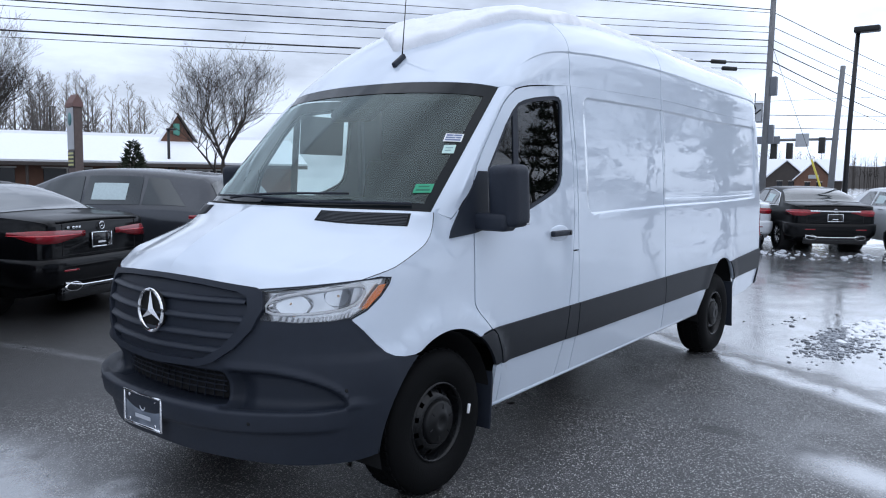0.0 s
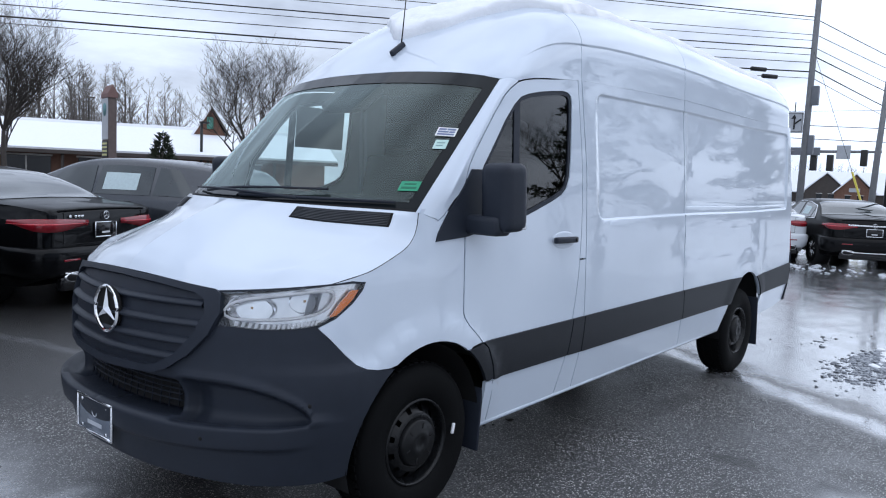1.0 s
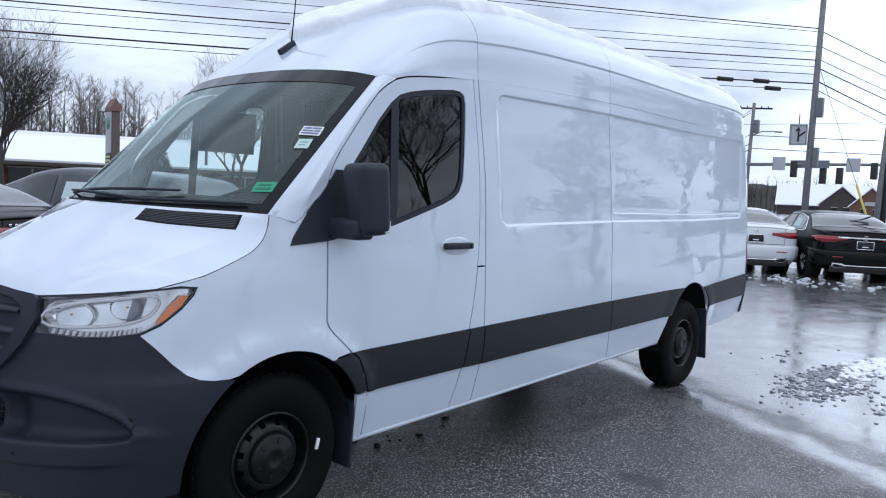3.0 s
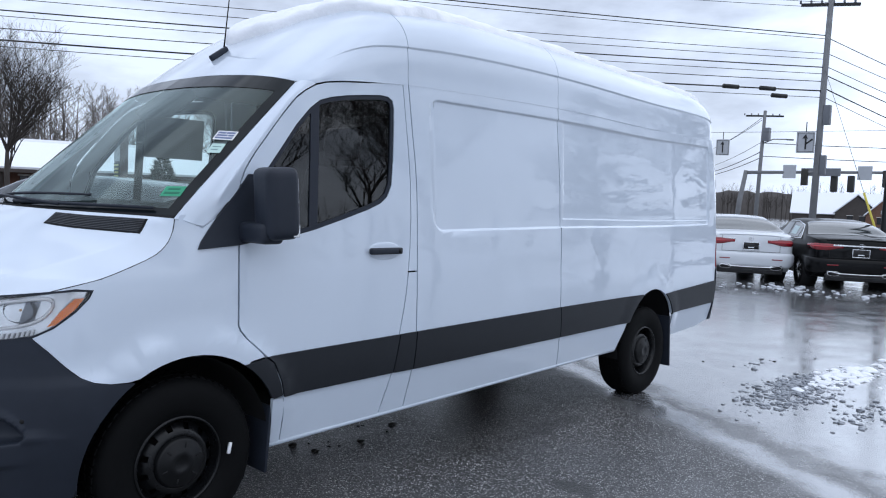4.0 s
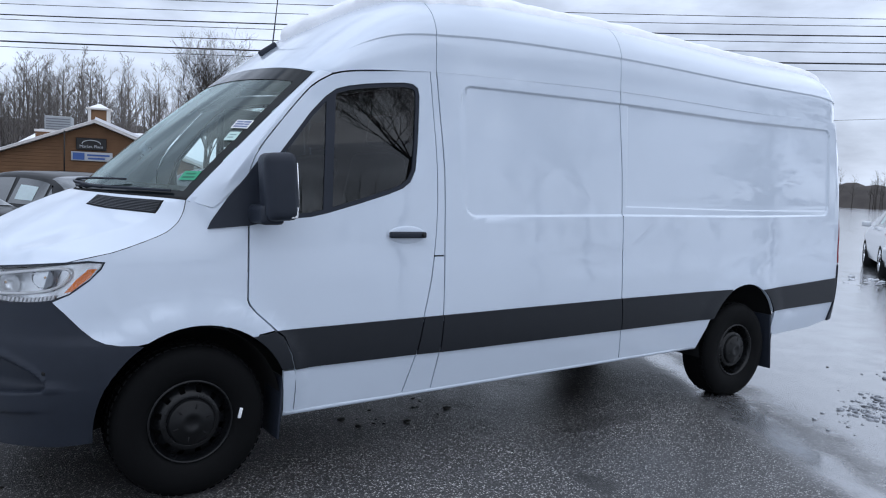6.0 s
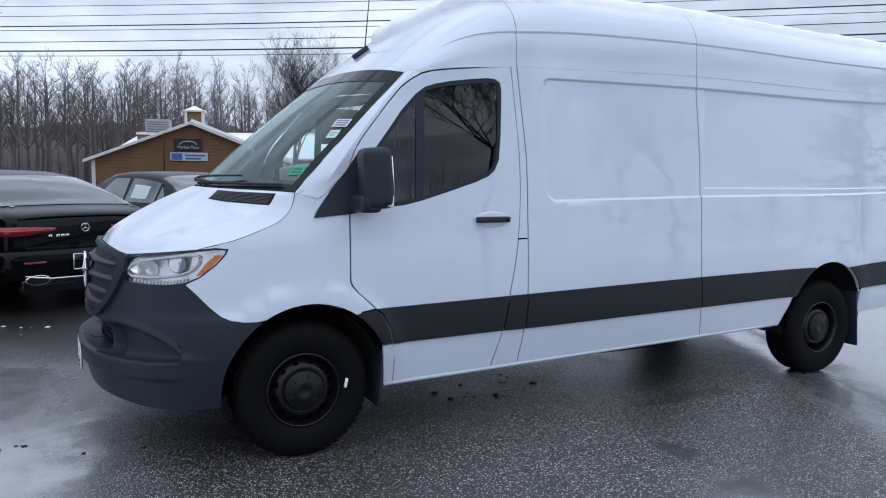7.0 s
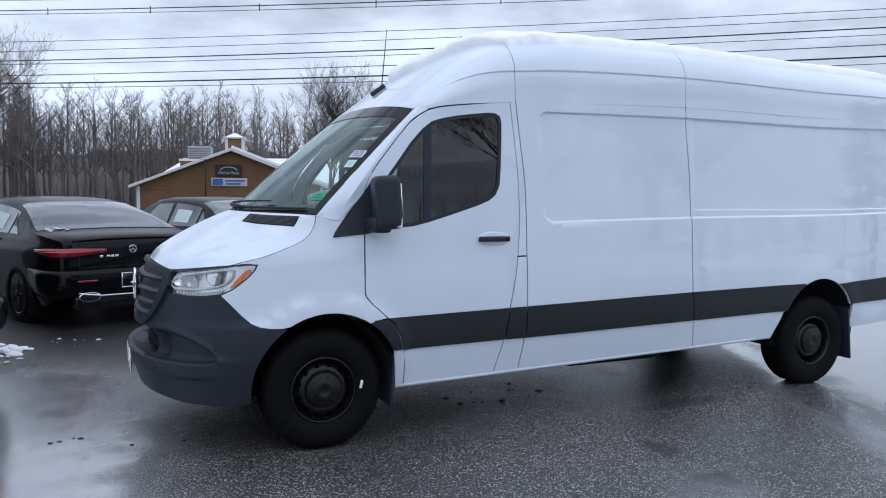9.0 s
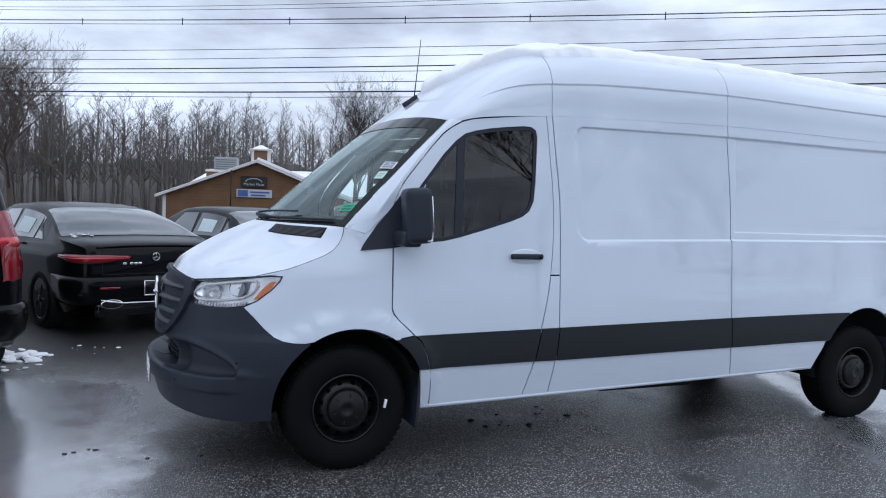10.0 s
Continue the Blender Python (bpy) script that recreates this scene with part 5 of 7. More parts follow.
b = bmesh.new()
xs = [-900, -400, -150, -70, -40, -20, -12, -8] + [-6 + 0.75 * i for i in range(32)] + [20, 26, 35, 50, 80, 150, 300, 450, 900]
ys = [-900, -400, -150, -60, -30, -15, -10] + [-7 + 0.75 * i for i in range(20)] + [10, 14, 20, 30, 45, 70, 120, 250, 450, 900]
gv = [[b.verts.new((x, y, ground_h(x, y))) for x in xs] for y in ys]
for r, q in zip(gv, gv[1:]):
    for i in range(len(xs) - 1):
        b.faces.new((r[i], r[i + 1], q[i + 1], q[i]))
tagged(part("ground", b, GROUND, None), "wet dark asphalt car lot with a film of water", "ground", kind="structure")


MELTSNOW = material("melting_snow", (0.52, 0.545, 0.59), 0.4, vary=0.25, scale=20, bump=0.6, bump_scale=40)


def clumps(name, label, spots, mat, seed):
    """Scattered lumps of slush as one heap of stuff: spots are (x, y, spread x, spread y, count, size)."""
    rnd = random.Random(seed)
    b = bmesh.new()
    for cx, cy, sx, sy, count, size in spots:
        for _ in range(count):
            x, y = rnd.gauss(cx, sx), rnd.gauss(cy, sy)
            r = size * (0.35 + rnd.random() ** 2)
            m = Matrix.Translation((x, y, ground_h(x, y) + r * 0.12)) @ pose(0, 0, 0, rnd.uniform(-12, 12), rnd.uniform(-12, 12), rnd.uniform(0, 360)) @ Matrix.Diagonal((r * rnd.uniform(0.8, 1.5), r, r * rnd.uniform(0.22, 0.42), 1))
            made = bmesh.ops.create_icosphere(b, subdivisions=1 if size < 0.03 else 2, radius=1, matrix=m)
            for v in made["verts"]:
                v.co += Vector((0, 0, 1)) * (0.25 * r * noise.noise(v.co * 9 / max(0.3, size * 12))) + v.co.normalized() * (0.2 * r * noise.noise(v.co * 17))
    tagged(part(name, b, mat, None), label, "snow", kind="stuff")


clumps("slush", "half-melted slush scattered on the wet asphalt", [(5.35, -1.85, 0.42, 0.17, 420, 0.024), (5.9, -1.75, 0.3, 0.12, 200, 0.028), (5.15, -2.50, 0.3, 0.10, 90, 0.022), (6.5, -1.15, 0.25, 0.05, 14, 0.025)], GREYSNOW, 4)
clumps("snow_lumps", "lumps of white snow left on the asphalt", [(6.75, -2.0, 0.30, 0.11, 110, 0.060), (6.2, -1.95, 0.25, 0.08, 45, 0.040), (5.5, -2.8, 0.25, 0.08, 30, 0.035)], SNOW, 5)
clumps("snow_ridge", "ridge of dirty snow lumps by the parked cars", [(13.6, 2.6, 0.5, 0.5, 22, 0.06), (14.3, 1.2, 0.45, 0.7, 36, 0.06), (14.7, -0.4, 0.4, 0.8, 36, 0.06), (15.0, -2.2, 0.4, 0.8, 36, 0.06), (13.2, 0.5, 0.5, 1.5, 12, 0.045)], MELTSNOW, 6)
clumps("snow_lumps", "lumps of snow beside the parked black cars", [(-2.18, 2.75, 0.12, 0.16, 70, 0.055), (-1.5, 3.0, 0.3, 0.12, 9, 0.02)], SNOW, 7)
b = bmesh.new()
rows = []
for j in range(9):
    row = []
    for i in range(121):
        x = -25 + 0.75 * i
        h = 0.75 + 0.35 * noise.noise((x * 0.21, 1, 3)) + 0.15 * noise.noise((x * 0.9, j, 3))
        row.append(b.verts.new((x, -24.5 + 0.8 * j - 2.0 * noise.noise((x * 0.05, 5, 1)), h * math.sin(math.pi * j / 8) + 0.02)))
    rows.append(row)
for r, q in zip(rows, rows[1:]):
    for i in range(120):
        b.faces.new((r[i], r[i + 1], q[i + 1], q[i]))
tagged(part("snow_bank", b, SNOW, None), "long low bank of snow beside the car lot", "snow", kind="stuff")
DEBRIS = material("wet_leaf_bits", (0.02, 0.018, 0.016), 0.5, vary=0.4, scale=30)
clumps("debris", "dark wet leaf bits on the asphalt", [(1.6, -0.15, 0.25, 0.25, 16, 0.025), (-0.65, -0.45, 0.3, 0.1, 5, 0.018), (6.8, -1.0, 0.6, 0.3, 10, 0.018), (-1.4, -0.1, 0.08, 0.06, 5, 0.014)], DEBRIS, 8)


# ---- parked cars ----
BLACKP = material("black_car_paint", (0.003, 0.0032, 0.004), 0.3, coat=0.34, vary=0.3, scale=30, spec=0.03)
GREYP = material("dark_grey_car_paint", (0.040, 0.045, 0.055), 0.25, metal=0.35, coat=0.6, vary=0.12, scale=20, rough_vary=0.05)
SILVERW = material("polar_white_paint", (0.66, 0.69, 0.73), 0.22, coat=0.6, vary=0.04, scale=8)
CARPANE = material("tinted_car_window", (0.026, 0.034, 0.037), 0.06, coat=1.0, vary=0.3, scale=3)
DARKTRIM = material("gloss_black_trim", (0.006, 0.006, 0.007), 0.12)
PAPER = material("window_paper", (0.55, 0.66, 0.68), 0.6, vary=0.15, scale=30)

SEDAN = dict(L=4.75, W=0.92, top=[(0, 0.99), (0.04, 1.035), (0.25, 1.075), (0.62, 1.10), (0.75, 1.125), (1.05, 1.27), (1.4, 1.385), (1.8, 1.435), (2.3, 1.445), (2.75, 1.41), (3.1, 1.27), (3.5, 1.06), (3.7, 1.01), (4.4, 0.86), (4.7, 0.68), (4.75, 0.6)], belt=[(0, 0.93), (0.6, 0.985), (1.5, 0.975), (3.3, 0.93), (4.2, 0.8), (4.75, 0.58)], glass=(0.70, 1.42), win=((0.98, 1.30), (1.34, 2.08), (2.14, 3.0)))
COUPE = dict(L=4.69, W=0.91, top=[(0, 0.93), (0.04, 0.985), (0.22, 1.03), (0.45, 1.055), (0.60, 1.095), (0.95, 1.24), (1.4, 1.375), (1.9, 1.435), (2.3, 1.438), (2.75, 1.40), (3.1, 1.26), (3.5, 1.05), (3.7, 1.0), (4.4, 0.86), (4.65, 0.68), (4.69, 0.6)], belt=[(0, 0.88), (0.6, 0.97), (1.5, 0.965), (3.3, 0.92), (4.2, 0.8), (4.69, 0.58)], glass=(0.52, 1.40), win=((0.98, 1.25), (1.30, 2.05), (2.11, 3.0)))
SUV = dict(L=4.7, W=0.945, top=[(0, 1.06), (0.03, 1.14), (0.15, 1.36), (0.24, 1.47), (0.34, 1.52), (0.9, 1.58), (1.6, 1.615), (2.2, 1.60), (2.6, 1.53), (3.0, 1.37), (3.5, 1.12), (3.7, 1.12), (4.4, 0.98), (4.65, 0.8), (4.7, 0.7)], belt=[(0, 1.02), (0.6, 1.07), (1.5, 1.06), (3.3, 1.02), (4.2, 0.92), (4.7, 0.7)], glass=(0.05, 0.22), win=((0.48, 1.14), (1.18, 2.06), (2.10, 3.12)))
BOXVAN = dict(L=5.1, W=0.96, top=[(0, 1.70), (0.04, 1.80), (0.2, 1.88), (1.0, 1.91), (3.0, 1.91), (3.6, 1.80), (4.2, 1.35), (4.5, 1.15), (5.0, 0.95), (5.1, 0.7)], belt=[(0, 1.12), (1.5, 1.12), (4.2, 1.08), (5.1, 0.7)], glass=(0.0, 0.02), win=((0.35, 1.3), (1.45, 2.5), (2.65, 3.5)))


def car_section(c, x):
    f = 0.80 + 0.20 * math.sqrt(max(0, 1 - (1 - min(1, x / 0.32)) ** 2.2))
    f *= 0.68 + 0.32 * math.sqrt(max(0, 1 - (1 - min(1, (c["L"] - x) / 0.7)) ** 2.2))
    W = c["W"] * f
    zt = lerp_table(c["top"], x)
    zb = min(lerp_table(c["belt"], x), zt - 0.03)
    k = min(1, max(0, (zt - zb - 0.06) / 0.36))
    wg = W * (0.985 - 0.245 * k)
    low = 0.21 + 0.10 * step(0.35, 0.0, x)
    return [(0.0, low), (0.6 * W, low), (0.93 * W, low + 0.02), (0.99 * W, 0.42), (1.0 * W, 0.62), (1.0 * W, 0.5 * (0.62 + zb)), (0.985 * W, zb - 0.03), (0.965 * W, zb), (wg + 0.012 * k, zt - 0.075 * (0.3 + 0.7 * k)), (wg * 0.93, zt - 0.03 * (0.3 + 0.7 * k)), (wg * 0.72, zt - 0.008), (0.36 * wg, zt), (0.0, zt + 0.004)]


def car_at(c, x, v, side=1):
    s = car_section(c, x)
    i = min(int(v), len(s) - 2)
    t = v - i
    return Vector((x, side * (s[i][0] * (1 - t) + s[i + 1][0] * t), s[i][1] * (1 - t) + s[i + 1][1] * t))


def patch(c, x0, x1, v0, v1, side, lift=0.004, nx=8, nv=3, shear=0.0, taper=0.0):
    """A sheet that lies on the car's skin."""
    b = bmesh.new()
    rows = []
    for j in range(nv + 1):
        v = v0 + (v1 - v0) * j / nv
        row = []
        for i in range(nx + 1):
            x = x0 + (x1 - x0) * i / nx
            if callable(shear):
                x = shear(i / nx, j / nv)
            if taper:
                v = v1 - (v1 - v0) * (1 - j / nv) * (1 - taper * i / nx)
            p = car_at(c, x, v, side)
            e = 0.01
            n = (car_at(c, x + e, v, side) - car_at(c, x - e, v, side)).cross(car_at(c, x, min(12, v + e), side) - car_at(c, x, max(0, v - e), side))
            n = n.normalized() if n.length > 1e-9 else Vector((0, 0, 1))
            if n.dot(p - Vector((p.x, 0, 0.6))) < 0:
                n = -n
            row.append(b.verts.new(p + n * lift))
        rows.append(row)
    cen = Vector((0, 0, 0))
    for r, q in zip(rows, rows[1:]):
        for i in range(nx):
            b.faces.new((r[i], r[i + 1], q[i + 1], q[i]))
    b.normal_update()
    if sum(f.normal.dot(f.calc_center_median() - Vector((f.calc_center_median().x, 0, 0.6))) for f in b.faces) < 0:
        bmesh.ops.reverse_faces(b, faces=b.faces[:])
    return b


LAMPRED = material("bright_red_lens", (0.55, 0.03, 0.045), 0.15, coat=0.6, vary=0.2, scale=50)


def side_y(c, x, z):
    """How far the car's flank stands from its middle at a length and height."""
    q = car_section(c, x)
    for (y0, z0), (y1, z1) in zip(q[2:], q[3:]):
        if z0 <= z <= z1:
            return y0 + (y1 - y0) * (z - z0) / max(1e-6, z1 - z0)
    return q[2][0] if z < q[2][1] else q[-2][0]


def tail_path(c, start, reach):
    """Stations round the tail: (share of the half width, length, outward way)."""
    rear = [(start + (0.96 - start) * k / 6, 0.0, (-1.0, 0.12 * k / 6)) for k in range(7)]
    return rear + [(1.0, 0.012, (-0.7, 0.7))] + [(1.0, 0.05 + (reach - 0.05) * k / 6, (-0.35 * (1 - k / 6), 1.0)) for k in range(7)]


def wrap_lamp(c, side, z0, y_in, h, lift=0.010):
    b = bmesh.new()
    path = tail_path(c, y_in / side_y(c, 0.0, z0), 0.40)
    rows = []
    for k, (f, x, n) in enumerate(path):
        t = k / (len(path) - 1)
        hh = h * (0.45 + 0.55 * step(0.0, 0.42, t)) * (1 - 0.72 * step(0.55, 1.0, t))
        zc = z0 + h * (0.25 * (1 - step(0.0, 0.4, t)) + 0.45 * step(0.5, 1.0, t))
        row = []
        for dz, out in ((-1.0, -0.006), (-0.92, lift), (0.0, lift + 0.006), (0.92, lift), (1.0, -0.006)):
            z = zc + dz * hh
            y = f * side_y(c, x, z)
            row.append(b.verts.new((x + n[0] * out, side * (y + n[1] * out), z)))
        rows.append(row)
    for r, q in zip(rows, rows[1:]):
        for i in range(4):
            b.faces.new((r[i], r[i + 1], q[i + 1], q[i]))
    b.faces.new(rows[0])
    bmesh.ops.recalc_face_normals(b, faces=b.faces[:])
    b.normal_update()
    if sum(f.normal.x for f in b.faces[:24]) > 0:
        bmesh.ops.reverse_faces(b, faces=b.faces[:])
    return b


def tail_bumper(c):
    b = bmesh.new()
    half_path = tail_path(c, 0.0, 0.62)
    rows = []
    for side in (-1, 1):
        for k, (f, x, n) in enumerate(half_path[::-1] if side < 0 else half_path[1:]):
            fade = 1 - step(0.25, 0.62, x)
            row = []
            for z, out in ((0.325, -0.01), (0.34, 0.030), (0.40, 0.052), (0.50, 0.060), (0.585, 0.056), (0.622, 0.040), (0.640, 0.008), (0.645, -0.01)):
                o = out * fade * (1 - 0.15 * f ** 3) if out > 0 else out
                row.append(b.verts.new((x + n[0] * o, side * (f * side_y(c, x, z) + n[1] * o), z)))
            rows.append(row)
    for r, q in zip(rows, rows[1:]):
        for i in range(7):
            b.faces.new((r[i], r[i + 1], q[i + 1], q[i]))
    b.normal_update()
    if sum(f.normal.x for f in b.faces) > 0:
        bmesh.ops.reverse_faces(b, faces=b.faces[:])
    return b


def car(name, c, paint, label, m, lamps, plate_z, group="parked cars", plate_on=True, chrome_windows=False, spokes=10, paper=True, lamp_h=0.07, tips=0.27, snow_on=False, badge=(0.52, 0.0)):
    t = thing(name, label, "car", group)
    st = [0, 0.015, 0.04, 0.08, 0.14, 0.22, 0.32] + [0.42 + 0.09 * i for i in range(int((c["L"] - 1.1) / 0.09))]
    st += [c["L"] - q for q in (0.6, 0.45, 0.3, 0.18, 0.09, 0.03, 0.0)]
    b = bmesh.new()
    rings = []
    for x in st:
        s = car_section(c, x)
        pts = [(x, y, z) for y, z in s] + [(x, -y, z) for y, z in s[-2:0:-1]]
        rings.append([b.verts.new(p) for p in pts])
    glass_x = c["glass"]
    for i in range(len(rings) - 1):
        n = len(rings[i])
        for k in range(n):
            b.faces.new((rings[i][k], rings[i][(k + 1) % n], rings[i + 1][(k + 1) % n], rings[i + 1][k]))
    b.faces.new(rings[0][::-1])
    b.faces.new(rings[-1])
    bmesh.ops.recalc_face_normals(b, faces=b.faces[:])
    body = part("body", b, paint, t)
    sharp(body, 40)
    for side in (1, -1):
        part("rear_window", patch(c, glass_x[0], glass_x[1], 8.6, 12, side, 0.006, 10, 6), CARPANE, t)
        for k, (x0, x1) in enumerate(c["win"]):
            def slope(u, v, x0=x0, x1=x1, k=k):
                a = x0 + (0.34 * v if k == 0 and c is not BOXVAN else 0.02 * v)
                e = x1 - (0.42 * v if k == 2 else 0.02 * v)
                return a + (e - a) * u
            w = part("side_window", patch(c, x0, x1, 7.12, 7.93, side, 0.005, 8, 3, slope), CARPANE, t, "dark side window")
            if paper and k == 1:
                def inner(u, v, x0=x0, x1=x1):
                    return x0 + 0.22 + (x1 - x0 - 0.34) * u
                part("window_paper", patch(c, x0, x1, 7.25, 7.72, side, 0.009, 4, 2, inner), PAPER, w, "pale paper price sheet")
        if chrome_windows:
            path = [car_at(c, c["win"][2][1] - 0.02, 7.05, side), car_at(c, 2.0, 7.05, side), car_at(c, c["win"][0][0] - 0.02, 7.05, side), car_at(c, c["win"][0][0] + 0.10, 7.5, side), car_at(c, c["win"][0][0] + 0.34, 7.94, side), car_at(c, 1.8, 8.0, side), car_at(c, 2.5, 8.0, side)]
            path = [p + Vector((0, side * 0.008, 0.002)) for p in path]
            part("window_trim", tube_bm(path, 0.011, 6), CHROME, t, "chrome window trim")
        # tail lamps wrap the corner
        z0, y_in = lamps
        lamp = part("tail_lamp", wrap_lamp(c, side, z0, y_in, lamp_h), RED, t, "red wraparound tail lamp")
        part("lamp_stripe", wrap_lamp(c, side, z0 + lamp_h * 0.12, y_in + 0.04, lamp_h * 0.16, 0.014), LAMPRED, lamp, "brighter red light bar")
        # exhaust tip, reflector, mirror, handles
        b = lathe_bm([(0.045, 0.0), (0.05, 0.0), (0.05, 0.06), (0.045, 0.06), (0.045, 0.0)], 20, m=Matrix.Translation((-0.072, side * 0.52, tips + 0.06)) @ pose(0, 0, 0, 0, 0, -90) @ Matrix.Diagonal((2.5, 1, 1.0, 1)))
        part("exhaust_trim", b, CHROME, t, "chrome exhaust trim")
        part("exhaust_hole", box_bm(0.02, 0.20, 0.075, (-0.058, side * 0.52, tips + 0.06), 0.008, 1), UNDER, t)
        part("reflector", box_bm(0.014, 0.22, 0.022, (-0.060, side * 0.54, tips + 0.235), 0.004, 1), RED, t, "red bumper reflector")
        mp = car_at(c, 3.05, 7.1, side)
        part("door_mirror", box_bm(0.12, 0.20, 0.13, mp + Vector((0, side * 0.13, 0.06)), 0.045, 3), paint, t)
        for hx in (1.55, 2.45):
            hp = car_at(c, hx, 6.2, side)
            part("door_handle", box_bm(0.20, 0.02, 0.024, hp + Vector((0, side * 0.015, 0)), 0.008, 2), CHROME if chrome_windows else paint, t)
    # bumper insert, diffuser and chrome strip
    part("rear_bumper", tail_bumper(c), paint, t)
    lid_top = lerp_table(c["top"], 0.02) - 0.02
    for side in (1, -1):
        part("lid_gap", box_bm(0.006, 0.006, lid_top - 0.66, (-0.001, side * 0.60, (lid_top + 0.66) / 2), 0), SEAM, t, smooth=False)
    part("lid_gap", box_bm(0.006, 1.2, 0.007, (-0.001, 0, 0.662), 0), SEAM, t, smooth=False)
    part("diffuser", box_bm(0.09, 1.36, 0.15, (-0.012, 0, tips - 0.01), 0.03, 2), DARKTRIM, t, "black lower bumper insert")
    part("bumper_strip", tube_bm([(-0.055, -0.64, tips + 0.105), (-0.070, -0.40, tips + 0.065), (-0.074, 0.0, tips + 0.060), (-0.070, 0.40, tips + 0.065), (-0.055, 0.64, tips + 0.105)], 0.012, 6), CHROME, t, "chrome bumper strip")
    s0 = car_section(c, 0.0)
    part("boot_lip", tube_bm([(0.02, y, lerp_table(c["top"], 0.02) + 0.012 - 0.03 * (abs(y) / 0.75) ** 3) for y in [-0.66 + 0.132 * i for i in range(11)]], 0.014, 6), paint, t)
    if chrome_windows:
        part("lid_strip", box_bm(0.016, 1.06, 0.030, (-0.014, 0, lamps[0] + 0.035), 0.006, 2), CHROME, t, "chrome strip across the boot lid")
    if plate_on:
        px = -0.072 if plate_z < 0.6 else -0.012
        plate = part("rear_plate", box_bm(0.012, 0.31, 0.15, (px, 0, plate_z), 0.004, 1), DARKTRIM, t, "dark dealer plate in a bright frame")
        b = bmesh.new()
        for y0, zz, sy, sz in ((0, 0.079, 0.335, 0.014), (0, -0.079, 0.335, 0.016), (-0.162, 0, 0.014, 0.17), (0.162, 0, 0.014, 0.17)):
            box_bm(0.014, sy, sz, (px - 0.006, y0, plate_z + zz), 0.003, 1, bm=b)
        part("plate_frame", b, CHROME, plate)
        part("printed_bar", box_bm(0.003, 0.12, 0.02, (px - 0.0075, 0, plate_z - 0.03), 0), LIGHTBAR, plate, smooth=False)
    ez = plate_z + 0.155 if plate_on and plate_z > 0.6 else lamps[0] + 0.02
    b = tube_bm([(-0.022, 0.042 * math.cos(a), ez + 0.042 * math.sin(a)) for a in [2 * math.pi * k / 24 for k in range(24)]], 0.005, 6, closed=True)
    for k in range(3):
        a = math.pi / 2 + 2 * math.pi * k / 3
        tube_bm([(-0.022, 0, ez), (-0.022, 0.042 * math.cos(a), ez + 0.042 * math.sin(a))], 0.006, 5, b, taper=0.002)
    part("emblem", b, CHROME, t, "round chrome emblem")
    for k in range(4):
        part("badge_bar", box_bm(0.006, 0.036, 0.022, (-0.015, badge[0] - 0.048 * k - (0.03 if k > 0 else 0), ez + badge[1]), 0.003, 1), CHROME, t, "chrome badge bar")
    # wheels
    for wx in (0.95, c["L"] - 0.88):
        for side in (1, -1):
            y = c["W"] - 0.02
            part("arch_liner", cyl_bm(0.385, 0.385, 0.30, (wx, side * (y - 0.138), 0.345), 32, m=pose(0, 0, 0, 90, 0, 0)), UNDER, t)
            tyre = part("tyre", lathe_bm([(0.235, -0.012), (0.26, -0.02), (0.30, -0.018), (0.322, 0.0), (0.33, 0.04), (0.33, 0.18), (0.31, 0.2)], 40), RUBBER, t, "black tyre")
            tyre.location = (wx, side * (y + 0.008), 0.33)
            tyre.rotation_euler = (0, 0, math.pi if side > 0 else 0)
            part("rim", lathe_bm([(0.238, -0.008), (0.228, -0.010), (0.222, 0.0), (0.215, 0.08)], 40), RIM if paint is not SILVERW else SILVER, tyre, "alloy rim")
            part("rim_back", lathe_bm([(0.216, 0.07), (0.001, 0.07)], 24), UNDER, tyre)
            for k in range(spokes):
                a = 2 * math.pi * k / spokes
                q = [(0.04 * math.cos(a), 0.0, 0.04 * math.sin(a)), (0.13 * math.cos(a), -0.004, 0.13 * math.sin(a)), (0.225 * math.cos(a), 0.004, 0.225 * math.sin(a))]
                part("spoke", tube_bm(q, 0.014, 5, taper=0.010), SILVER if spokes == 10 else CAP, tyre, "bright alloy spoke")
            part("hub", cyl_bm(0.045, 0.038, 0.03, (0, 0.0, 0), 20, m=pose(0, 0, 0, 90, 0, 0)), CAP, tyre)
    t.matrix_world = m
    if snow_on:
        rnd = random.Random(5)
        b = bmesh.new()
        for _ in range(9):
            x, v = rnd.uniform(0.46, 0.60), rnd.uniform(9.3, 10.4)
            p = m @ car_at(c, x, v, 1)
            bmesh.ops.create_icosphere(b, subdivisions=1, radius=1, matrix=Matrix.Translation(p + Vector((0, 0, 0.004))) @ Matrix.Diagonal((rnd.uniform(0.01, 0.05), rnd.uniform(0.01, 0.04), 0.006, 1)))
        tagged(part("snow_flecks", b, SNOW, None), "melting snow flecks on a black car", "snow", kind="stuff")
    return t


def car_pose(ex, ey, fx, fy, gz):
    return Matrix.Translation((ex, ey, gz)) @ Matrix.Rotation(math.atan2(fy, fx), 4, "Z")


